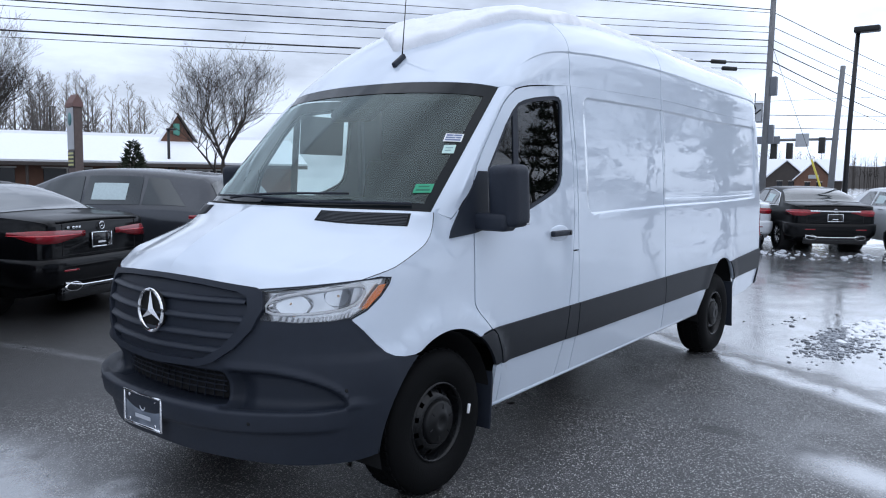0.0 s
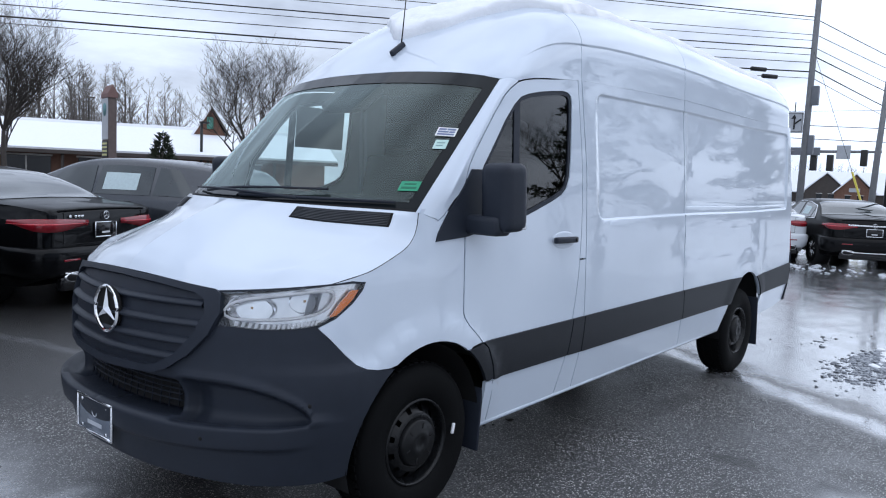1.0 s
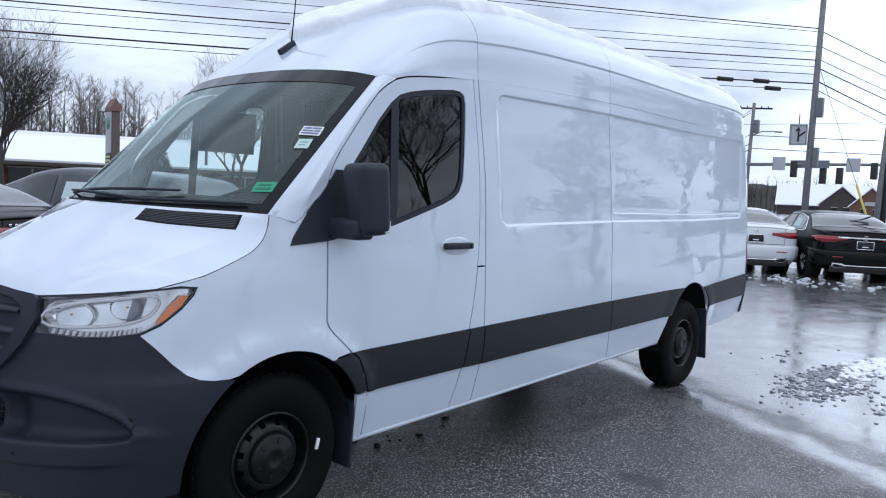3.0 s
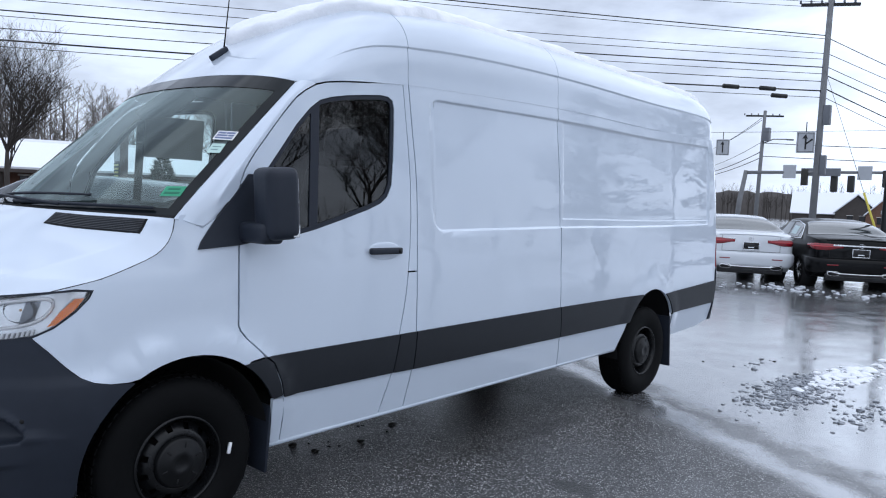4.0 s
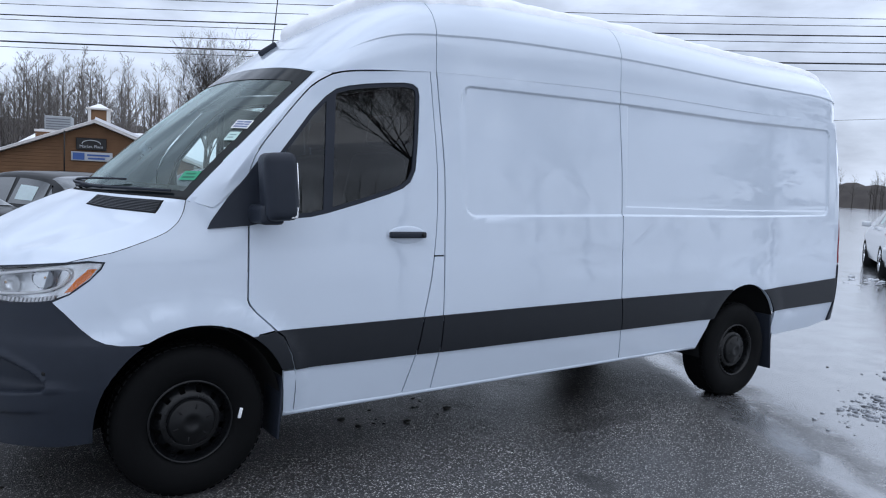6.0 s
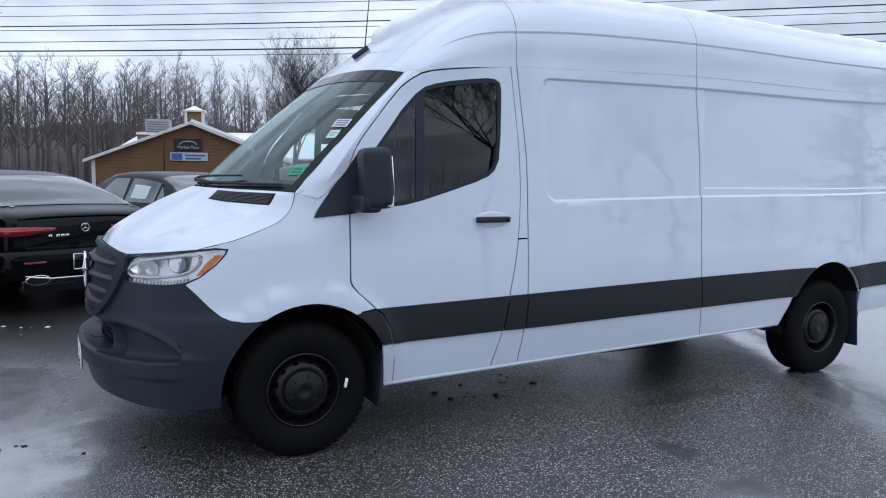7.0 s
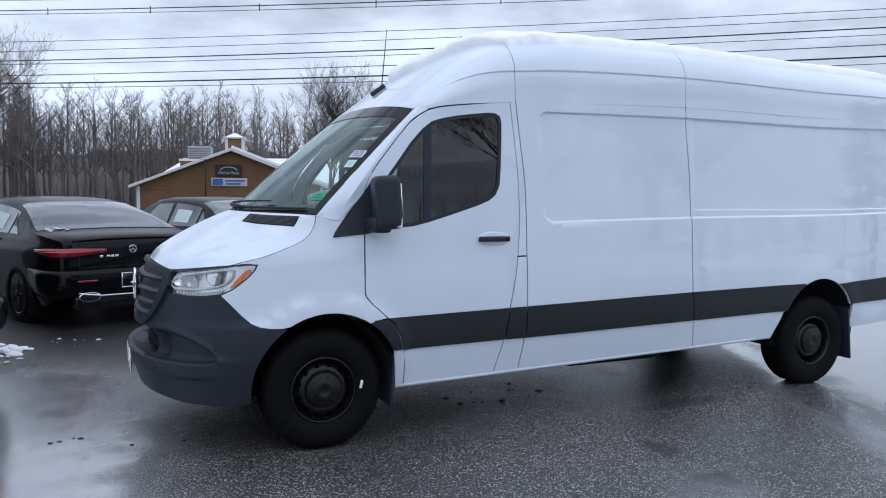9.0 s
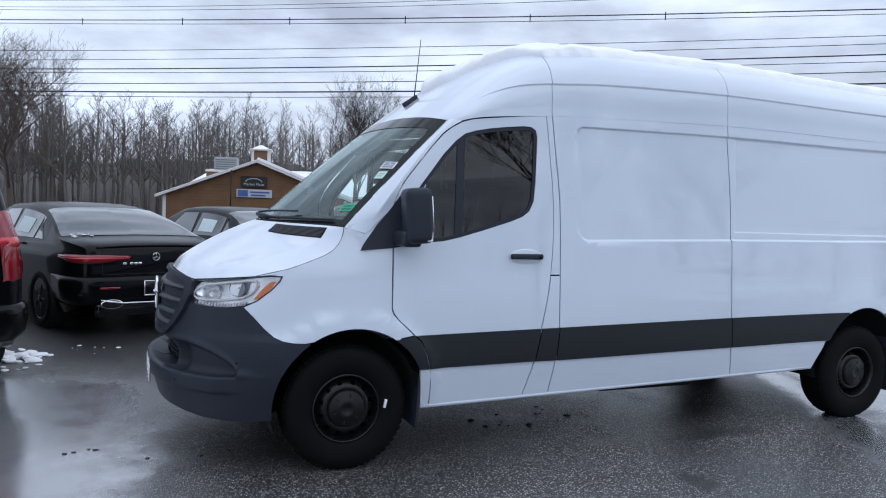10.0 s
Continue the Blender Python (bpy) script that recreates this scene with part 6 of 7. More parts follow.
car("coupe_car", COUPE, BLACKP, "glossy black four-door coupe with wet boot lid", car_pose(-0.90, 3.95, -0.41, 0.91, 0.12), (0.83, 0.30), 0.50, plate_on=True, spokes=5, snow_on=True, tips=0.28, lamp_h=0.05, badge=(0.36, -0.07))
car("sedan_car", SEDAN, BLACKP, "glossy black sedan parked tail-out, wet with melted snow", car_pose(1.35, 4.97, -0.41, 0.91, 0.12), (0.865, 0.26), 0.80, spokes=5)
car("wagon_car", SUV, GREYP, "dark grey crossover with price sheet in its window", car_pose(3.82, 5.45, -0.41, 0.91, 0.12), (0.95, 0.35), 0.75)
car("people_carrier", BOXVAN, BLACKP, "black passenger van with upright red tail lamps", car_pose(-2.83, 1.50, -0.41, 0.91, 0.06), (1.12, 0.74), 0.62, paper=False, lamp_h=0.30, spokes=5)
car("sedan_car", SEDAN, SILVERW, "white sedan with red tail lamps and dark plate", car_pose(15.0, 2.16, 0.84, 0.545, 0.12), (0.87, 0.34), 0.78, group="cars behind the van", chrome_windows=False)
car("sedan_car", SEDAN, BLACKP, "black sedan with chrome window trim, parked in slush", car_pose(15.5, 0.12, 0.84, 0.545, 0.12), (0.87, 0.34), 0.76, group="cars behind the van", chrome_windows=True)
car("sedan_car", SEDAN, SILVERW, "white sedan with snow behind it", car_pose(16.1, -2.15, 0.84, 0.545, 0.12), (0.87, 0.34), 0.78, group="cars behind the van")


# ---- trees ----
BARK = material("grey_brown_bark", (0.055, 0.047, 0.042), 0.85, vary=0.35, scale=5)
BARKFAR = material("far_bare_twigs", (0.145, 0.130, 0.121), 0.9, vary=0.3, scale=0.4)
BARKRED = material("reddish_bare_twigs", (0.105, 0.082, 0.070), 0.9, vary=0.3, scale=0.4)
NEEDLES = material("dark_evergreen", (0.028, 0.038, 0.022), 0.8, vary=0.5, scale=6)


def tree_segments(seed, height, spread=0.55, levels=5, first=0.28, lean=0.0, forks=3, trunk=0.36):
    """Branch pieces (start, end, start radius, end radius, level) of a bare tree."""
    rnd = random.Random(seed)
    out = []

    def grow(p, d, length, r, lv):
        n = 3 if lv < 2 else 2
        for k in range(n):
            d = (d + Vector((rnd.uniform(-1, 1), rnd.uniform(-1, 1), rnd.uniform(-0.2, 0.55))) * (0.10 + 0.05 * lv)).normalized()
            q = p + d * (length / n)
            r2 = r * (0.86 if k < n - 1 else 0.70)
            out.append((p.copy(), q.copy(), r, r2, lv))
            if lv < levels and (k > 0 or lv > 0):
                for _ in range(1 if rnd.random() < 0.6 else 2):
                    a = rnd.uniform(0, 2 * math.pi)
                    side = Vector((math.cos(a), math.sin(a), rnd.uniform(0.1, 0.9)))
                    grow(q, (d * 0.55 + side * spread).normalized(), length * rnd.uniform(0.50, 0.72), r2 * 0.62, lv + 1)
            p, r = q, r2
        if lv < levels:
            for _ in range(forks if lv == 0 else 2):
                a = rnd.uniform(0, 2 * math.pi)
                side = Vector((math.cos(a), math.sin(a), rnd.uniform(0.2, 0.9)))
                grow(p, (d * 0.7 + side * spread).normalized(), length * rnd.uniform(0.55, 0.8), r * 0.75, lv + 1)
    grow(Vector((0, 0, 0)), Vector((lean, 0, 1)).normalized(), height * trunk, height * first * 0.06, 0)
    top = max(s[1].z for s in out)
    k = height / top
    return [(a * k, b * k, max(0.004 * height / 8, r1), max(0.003 * height / 8, r2), lv) for a, b, r1, r2, lv in out]


def tree_arrays(segs, lowest=0, sides=(7, 5, 4, 3, 3, 3)):
    verts, faces = [], []
    for a, b, r1, r2, lv in segs:
        if lv < lowest:
            continue
        n = sides[min(lv, 5)]
        q = (b - a).to_track_quat("Z", "Y")
        base = len(verts)
        for p, r in ((a, r1), (b, r2)):
            for k in range(n):
                t = 2 * math.pi * k / n
                verts.append(tuple(p + q @ Vector((r * math.cos(t), r * math.sin(t), 0))))
        for k in range(n):
            faces.append((base + k, base + (k + 1) % n, base + n + (k + 1) % n, base + n + k))
    return verts, faces


def mesh_of(name, verts, faces, mat):
    me = bpy.data.meshes.new(name)
    me.from_pydata(verts, [], faces)
    me.polygons.foreach_set("use_smooth", np.ones(len(me.polygons), dtype=bool))
    me.materials.append(mat)
    return me


def bare_tree(name, label, x, y, height, seed, levels=6, spread=0.6, mat=None, group="", trunk=0.36, forks=3, first=0.28):
    t = thing(name, label, "tree", group)
    segs = tree_segments(seed, height, spread, levels, first, trunk=trunk, forks=forks)
    lo = [s for s in segs if s[4] < 2]
    hi = [s for s in segs if s[4] >= 2]
    for nm, sg in (("trunk", lo), ("crown", hi)):
        v, f = tree_arrays(sg)
        ob = new(nm, mesh_of(nm, v, f, mat or BARK))
        ob.parent = t
        if nm == "crown":
            tagged(ob, "bare twigs", kind="stuff")
    t.location = (x, y, ground_h(x, y) - 0.05)
    return t


bare_tree("bare_tree", "tall bare roadside tree with fine twigs", 11.7, 16.9, 5.9, 11, 5, 0.62, group="roadside trees", trunk=0.22, forks=5)
bare_tree("bare_tree", "broad bare tree dusted with snow", 7.6, 25.2, 7.3, 23, 5, 0.62, group="roadside trees", trunk=0.24, forks=5)
bare_tree("bare_tree", "broad bare tree in front of the woods", -4.7, 25.0, 8.2, 31, 5, 0.66, BARKRED, group="roadside trees", trunk=0.26, forks=5)
# trees on the far side of the lot, behind the camera
bare_tree("bare_tree", "large bare tree mirrored in the van's door window", 15.0, -13.5, 9.5, 91, 5, 0.62, group="trees by the lot", trunk=0.22, forks=4, first=0.16)
bare_tree("bare_tree", "large bare tree mirrored in the van's door window", 10.5, -17.0, 10.5, 95, 5, 0.62, group="trees by the lot", trunk=0.22, forks=4, first=0.16)
bare_tree("bare_tree", "thick-limbed bare tree mirrored in the van's side", 29.8, -12.4, 12.0, 97, 5, 0.75, group="trees by the lot", trunk=0.20, forks=4, first=0.22)
for k, (x, y, h) in enumerate(((1.5, -22, 9.5), (-6.0, -21, 9.0), (22.0, -24, 10.5), (41.0, -25, 11.0), (-14.0, -22, 9.0))):
    bare_tree("bare_tree", "bare tree beside the car lot", x, y, h, 41 + k, 4, 0.6, group="trees by the lot")



def pine(label, x, y, height, seed):
    """A tall pine: bare lower trunk, whorls of drooping limbs, needle tufts with gaps."""
    rnd = random.Random(seed)
    t = thing("pine_tree", label, "tree", "trees by the lot")
    b = cyl_bm(0.22, 0.05, height, (0, 0, height / 2), 9)
    part("trunk", b, BARK, t)
    verts, faces, wood, wf = [], [], [], []
    z = height * 0.24
    while z < height * 0.98:
        for k in range(rnd.randint(3, 5)):
            a = rnd.uniform(0, 2 * math.pi)
            length = (height - z) * rnd.uniform(0.22, 0.40) + 0.5
            d = Vector((math.cos(a), math.sin(a), rnd.uniform(-0.12, 0.22)))
            s0 = d.cross(Vector((0, 0, 1))).normalized()
            base = len(wood)
            for q, r in ((Vector((0, 0, z)), 0.05), (Vector((0, 0, z)) + d * length, 0.012)):
                wood += [tuple(q + s0 * r), tuple(q - s0 * r), tuple(q + Vector((0, 0, r)))]
            wf += [(base, base + 1, base + 4, base + 3), (base + 1, base + 2, base + 5, base + 4), (base + 2, base, base + 3, base + 5)]
            for _ in range(int(34 * length)):
                f = rnd.uniform(0.3, 1.0)
                p = Vector((0, 0, z)) + d * (length * f) + s0 * rnd.gauss(0, 0.24 * length * (1.1 - f)) + Vector((0, 0, rnd.gauss(0.05, 0.10)))
                n = Vector((rnd.uniform(-1, 1), rnd.uniform(-1, 1), rnd.uniform(-0.2, 0.8))).normalized() * rnd.uniform(0.18, 0.36)
                w = n.cross(Vector((rnd.uniform(-1, 1), rnd.uniform(-1, 1), rnd.uniform(-1, 1)))).normalized() * 0.06
                c = len(verts)
                verts += [tuple(p - w), tuple(p + w), tuple(p + n)]
                faces.append((c, c + 1, c + 2))
        z += rnd.uniform(0.35, 0.75)
    limbs = new("limbs", mesh_of("limbs", wood, wf, BARK))
    limbs.parent = t
    tagged(limbs, kind="stuff")
    crown = new("crown", mesh_of("crown", verts, faces, NEEDLES))
    crown.parent = t
    tagged(crown, "dark green needle tufts", kind="stuff")
    t.location = (x, y, ground_h(x, y) - 0.05)


# pines beyond the end of the lot, which the van's flank mirrors
for k, (x, y, h) in enumerate(((31.0, -9.4, 11.5), (47.0, -12.5, 14.0), (27.0, -15.0, 9.5))):
    pine("tall dark pine with gaps between its limbs", x, y, h, 60 + k)


def forest_segments(seed, levels):
    """A tall straight forest tree, ten metres high: a clear stem, then short rising limbs."""
    rnd = random.Random(seed)
    out, p, r = [], Vector((0, 0, 0)), 0.15
    n = 11
    for k in range(n):
        q = p + Vector((rnd.uniform(-0.07, 0.07), rnd.uniform(-0.07, 0.07), 10.0 / n))
        r2 = 0.15 * (1 - (k + 1) / n) ** 0.8 + 0.012
        out.append((p.copy(), q.copy(), r, r2, 0))
        if k >= 3:
            for _ in range(rnd.randint(2, 3)):
                a = rnd.uniform(0, 2 * math.pi)
                d = Vector((math.cos(a), math.sin(a), rnd.uniform(0.7, 1.5))).normalized()
                length = rnd.uniform(0.7, 1.3) * (2.9 - 0.19 * k)
                s0, rr = q.copy(), r2 * 0.5
                for m in range(3):
                    d = (d + Vector((rnd.uniform(-0.2, 0.2), rnd.uniform(-0.2, 0.2), 0.12))).normalized()
                    e0 = s0 + d * (length / 3)
                    out.append((s0.copy(), e0.copy(), rr, rr * 0.75, 1))
                    for _ in range(3 if levels > 3 else 2):
                        a = rnd.uniform(0, 2 * math.pi)
                        w = (d + 0.8 * Vector((math.cos(a), math.sin(a), rnd.uniform(0.0, 0.8)))).normalized()
                        e1 = e0 + w * length * rnd.uniform(0.18, 0.36)
                        out.append((e0.copy(), e1.copy(), rr * 0.5, 0.010, 2))
                        if levels > 3:
                            for _ in range(2):
                                a = rnd.uniform(0, 2 * math.pi)
                                w2 = (w + 0.7 * Vector((math.cos(a), math.sin(a), rnd.uniform(0, 0.6)))).normalized()
                                out.append((e1.copy(), e1 + w2 * length * rnd.uniform(0.10, 0.22), 0.010, 0.008, 3))
                    s0, rr = e0, rr * 0.75
        p, r = q, r2
    return out


def woods(name, label, spots, mat, variants, seed, levels=3):
    """Far bare woods as one mass of stems and twigs."""
    rnd = random.Random(seed)
    kinds = []
    for k in range(variants):
        v, f = tree_arrays([(a, e, max(r1, 0.009), max(r2, 0.007), lv) for a, e, r1, r2, lv in forest_segments(seed * 10 + k, levels)], sides=(4, 3, 3, 3, 3, 3))
        kinds.append((np.array(v), np.array(f), f))
    vs, fs, base = [], [], 0
    for x, y, h in spots:
        v, fa, _ = kinds[rnd.randrange(variants)]
        a = rnd.uniform(0, 2 * math.pi)
        c, s = math.cos(a) * h / 10, math.sin(a) * h / 10
        vs.append(np.stack([v[:, 0] * c - v[:, 1] * s + x, v[:, 0] * s + v[:, 1] * c + y, v[:, 2] * h / 10 + ground_h(x, y) - 0.2], 1))
        if fa.ndim == 2:
            fs.append(fa + base)
        base += len(v)
    allv, allf = np.concatenate(vs), np.concatenate(fs)
    ob = new(name, mesh_of(name, allv.tolist(), allf.tolist(), mat))
    return tagged(ob, label, "woods", kind="stuff")


rnd = random.Random(77)
spots = []
for row, (yy, hh) in enumerate(((58, 9.0), (63, 9.8), (70, 10.8))):
    x = -34.0
    while x < 33:
        spots.append((x + rnd.uniform(-0.6, 0.6), yy + rnd.uniform(-1.5, 1.5) - 0.10 * x, (hh - 0.075 * min(x, 8.0)) * rnd.uniform(0.78, 1.0)))
        x += rnd.uniform(0.75, 1.45)
spots += [(rnd.uniform(-34, 26), rnd.uniform(74, 82), rnd.uniform(9.0, 12.0)) for _ in range(80)]
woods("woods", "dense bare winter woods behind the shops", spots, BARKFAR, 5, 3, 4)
# brushy undergrowth along the edge of the woods
spots = [(rnd.uniform(-34, 30), rnd.uniform(56, 72), rnd.uniform(1.6, 4.0)) for _ in range(130)]
woods("undergrowth", "low bare brush at the foot of the woods", spots, BARKRED, 3, 5)
# distant woods on the skyline beyond the crossing
spots = [(rnd.uniform(185, 225), y + rnd.uniform(-2, 2), rnd.uniform(6.5, 9.5)) for y in [-60 + 0.7 * i for i in range(230)]]
woods("distant_woods", "distant bare woods on the skyline", spots, BARK, 4, 8)
spots = [(rnd.uniform(-60, 110), rnd.uniform(-46, -34), rnd.uniform(3.5, 6.5)) for _ in range(120)] + [(rnd.uniform(-60, 110), rnd.uniform(-40, -32), rnd.uniform(1.5, 3.0)) for _ in range(120)]
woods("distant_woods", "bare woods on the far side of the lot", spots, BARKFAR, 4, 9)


def hill(name, label, pts, depth, mat):
    """A low wooded rise on the skyline: a long uneven mound."""
    b = bmesh.new()
    rows = []
    n = 80
    (x0, y0, h0), (x1, y1, h1) = pts
    d = Vector((x1 - x0, y1 - y0, 0)).normalized()
    s = Vector((-d.y, d.x, 0))
    for j in range(9):
        row = []
        for i in range(n + 1):
            t = i / n
            h = (h0 + (h1 - h0) * t) * (0.8 + 0.25 * noise.noise((t * 9, 2, 0)) + 0.10 * noise.noise((t * 60, j * 0.7, 4)))
            p = Vector((x0 + (x1 - x0) * t, y0 + (y1 - y0) * t, 0)) + s * (depth * (j / 8 - 0.5))
            row.append(b.verts.new((p.x, p.y, h * math.sin(math.pi * j / 8))))
        rows.append(row)
    for r, q in zip(rows, rows[1:]):
        for i in range(n):
            b.faces.new((r[i], r[i + 1], q[i + 1], q[i]))
    b.normal_update()
    if sum(f.normal.z for f in b.faces) < 0:
        bmesh.ops.reverse_faces(b, faces=b.faces[:])
    tagged(part(name, b, mat, None), label, "hill", kind="structure")


HILL = material("wooded_rise", (0.092, 0.085, 0.083), 0.95, vary=0.5, scale=0.25, bump=1.0, bump_scale=1.2)
hill("backdrop", "low wooded rise behind the crossing", [(260, -110, 8.0), (245, 130, 10.5)], 40, material("dark_wooded_rise", (0.050, 0.044, 0.041), 0.95, vary=0.5, scale=0.25, bump=1.0, bump_scale=1.2))
hill("backdrop", "dark wooded slope behind the shops", [(-70, 104, 10.0), (34, 92, 8.0)], 24, HILL)

# evergreen shrub
shrub = thing("evergreen_shrub", "dark pointed evergreen shrub by the road", "shrub")
rnd = random.Random(15)
verts, faces = [], []
for _ in range(2600):
    t = rnd.random() ** 0.7
    z = 2.75 * (1 - t)
    r = 1.0 * t ** 0.8 * math.sqrt(rnd.random()) + 0.03
    a = rnd.uniform(0, 2 * math.pi)
    p = Vector((r * math.cos(a), r * math.sin(a), z + rnd.uniform(-0.1, 0.1)))
    d = Vector((math.cos(a), math.sin(a), rnd.uniform(0.3, 1.2))).normalized() * rnd.uniform(0.10, 0.22)
    s = d.cross(Vector((rnd.uniform(-1, 1), rnd.uniform(-1, 1), rnd.uniform(-1, 1)))).normalized() * 0.035
    base = len(verts)
    verts += [tuple(p - s), tuple(p + s), tuple(p + d)]
    faces.append((base, base + 1, base + 2))
ob = new("foliage", mesh_of("foliage", verts, faces, NEEDLES))
ob.parent = shrub
part("stem", cyl_bm(0.07, 0.03, 2.2, (0, 0, 1.1), 8), BARK, shrub)
shrub.location = (12.0, 22.6, 0.1)

# ---- buildings ----
BRICKFAR = material("dull_red_brick", (0.16, 0.085, 0.06), 0.85, vary=0.3, scale=2.5, bump=0.3, bump_scale=30)
DARKWALL = material("dark_shopfront", (0.06, 0.05, 0.045), 0.7, vary=0.3, scale=1.5)
WOODSIDE = material("tan_wood_siding", (0.175, 0.092, 0.046), 0.75, vary=0.32, scale=1.2, bump=0.2, bump_scale=14)
WHITETRIM = material("white_painted_trim", (0.62, 0.60, 0.58), 0.6, vary=0.08, scale=4)
METALG = material("galvanised_metal", (0.33, 0.35, 0.36), 0.5, metal=0.5, vary=0.15, scale=3)
DARKWIN = material("dark_window", (0.012, 0.014, 0.017), 0.08)
BLACKMETAL = material("black_painted_metal", (0.012, 0.012, 0.013), 0.45, vary=0.2, scale=8)
SIGNBLUE = material("blue_sign", (0.05, 0.11, 0.32), 0.5, vary=0.1, scale=4)
SIGNGREY = material("grey_sign_back", (0.16, 0.17, 0.19), 0.45, vary=0.15, scale=5)
SIGNPALE = material("pale_sign_face", (0.45, 0.47, 0.50), 0.5, vary=0.1, scale=4)
ROOFPINK = material("weathered_roof_cap", (0.20, 0.12, 0.11), 0.8, vary=0.2, scale=6)


def slab(name, quad, thick, mat, parent, label=""):
    """A flat plate over four corners."""
    b = bmesh.new()
    f = b.faces.new([b.verts.new(p) for p in quad])
    f.normal_update()
    n = f.normal.copy()
    e = bmesh.ops.extrude_face_region(b, geom=[f])
    bmesh.ops.translate(b, vec=-n * thick, verts=[q for q in e["geom"] if isinstance(q, bmesh.types.BMVert)])
    bmesh.ops.recalc_face_normals(b, faces=b.faces[:])
    return part(name, b, mat, parent, label, smooth=False)


# shop with a wood gable, its front towards the lot
shop = thing("wood_gable_shop", "tan wood-sided shop with white gable trim and cupola", "building")
half_w, eave, apex, deep = 5.6, 2.02, 4.22, 16.0
b = bmesh.new()
prof = [(-half_w, 0), (half_w, 0), (half_w, eave), (0, apex), (-half_w, eave)]
fr = [b.verts.new((x, 0, z)) for x, z in prof]
bk = [b.verts.new((x, deep, z)) for x, z in prof]
b.faces.new(fr)
b.faces.new(bk[::-1])
for i in range(5):
    b.faces.new((fr[i], bk[i], bk[(i + 1) % 5], fr[(i + 1) % 5]))
bmesh.ops.recalc_face_normals(b, faces=b.faces[:])
part("wall", b, WOODSIDE, shop, smooth=False)
k = 0
z = 0.0
while z < apex - 0.2:
    w = half_w if z + 0.2 < eave else half_w * (apex - z - 0.2) / (apex - eave)
    if w > 0.2:
        part("plank", box_bm(2 * w - 0.02, 0.035, 0.185, (0, -0.02 - 0.004 * (k % 2), z + 0.1), 0.006, 1, m=pose(0, 0, 0, 4, 0, 0)), WOODSIDE, shop, smooth=False)
    z += 0.2
    k += 1
for s in (-1, 1):
    slab("roof_snow_side", [(0, -0.5, apex + 0.22), (0, deep + 0.3, apex + 0.22), (s * (half_w + 0.5), deep + 0.3, eave + 0.02), (s * (half_w + 0.5), -0.5, eave + 0.02)], 0.16, SNOW, shop, "snow-covered roof slope")
    slab("gable_board", [(0, -0.52, apex + 0.20), (s * (half_w + 0.5), -0.52, eave + 0.0), (s * (half_w + 0.5), -0.52, eave - 0.15), (0, -0.52, apex + 0.03)], 0.06, WHITETRIM, shop, "white gable board")
    part("corner_board", box_bm(0.2, 0.08, eave, (s * half_w, -0.03, eave / 2), 0.01, 1), WHITETRIM, shop, smooth=False)
cup = part("cupola", box_bm(0.95, 0.95, 1.0, (0.15, 1.2, apex + 0.35), 0.02, 1), WOODSIDE, shop, "tan cupola with white posts and snow cap", smooth=False)
for sx in (-0.5, 0.5):
    for sy in (-0.5, 0.5):
        part("post", box_bm(0.16, 0.16, 1.02, (0.15 + sx, 1.2 + sy, apex + 0.36), 0.01, 1), WHITETRIM, cup, smooth=False)
part("cap", box_bm(1.4, 1.4, 0.1, (0.15, 1.2, apex + 0.92), 0.02, 1), WHITETRIM, cup, smooth=False)
part("cap_snow", cyl_bm(0.85, 0.10, 0.30, (0.15, 1.2, apex + 1.10), 4, m=pose(0, 0, 0, 0, 0, 45)), SNOW, cup, smooth=False)
part("roof_box", box_bm(1.9, 1.6, 1.0, (-2.45, 3.0, 3.25), 0.02, 1), WOODSIDE, shop, "tan roof box with white trim", smooth=False)
part("roof_box_trim", box_bm(2.0, 0.1, 0.14, (-2.45, 2.15, 3.75), 0.01, 1), WHITETRIM, shop, smooth=False)
unit = part("air_unit", box_bm(1.5, 1.2, 0.95, (-2.2, 3.0, 4.20), 0.04, 1), METALG, shop, "grey rooftop air unit", smooth=False)
for q in range(5):
    part("louvre", box_bm(1.3, 0.03, 0.06, (-2.2, 2.38, 3.9 + 0.15 * q), 0.01, 1), SIGNGREY, unit, smooth=False)
sg = part("dark_sign", box_bm(1.62, 0.12, 0.70, (-0.18, -0.14, 3.02), 0.03, 1), BLACKMETAL, shop, "dark shop sign with pale lettering", smooth=False)


def lettering(text, size, at, mat, parent, rot=(90, 0, 0)):
    cu = bpy.data.curves.new("lettering", "FONT")
    cu.body, cu.size, cu.extrude, cu.align_x = text, size, 0.004, "CENTER"
    ob = new("lettering_curve", cu)
    bpy.context.view_layer.update()
    me = bpy.data.meshes.new_from_object(ob.evaluated_get(bpy.context.evaluated_depsgraph_get()))
    bpy.data.objects.remove(ob)
    me.materials.clear()
    me.materials.append(mat)
    o = new("lettering", me)
    o.parent = parent
    o.matrix_basis = pose(*at, *rot)
    return o


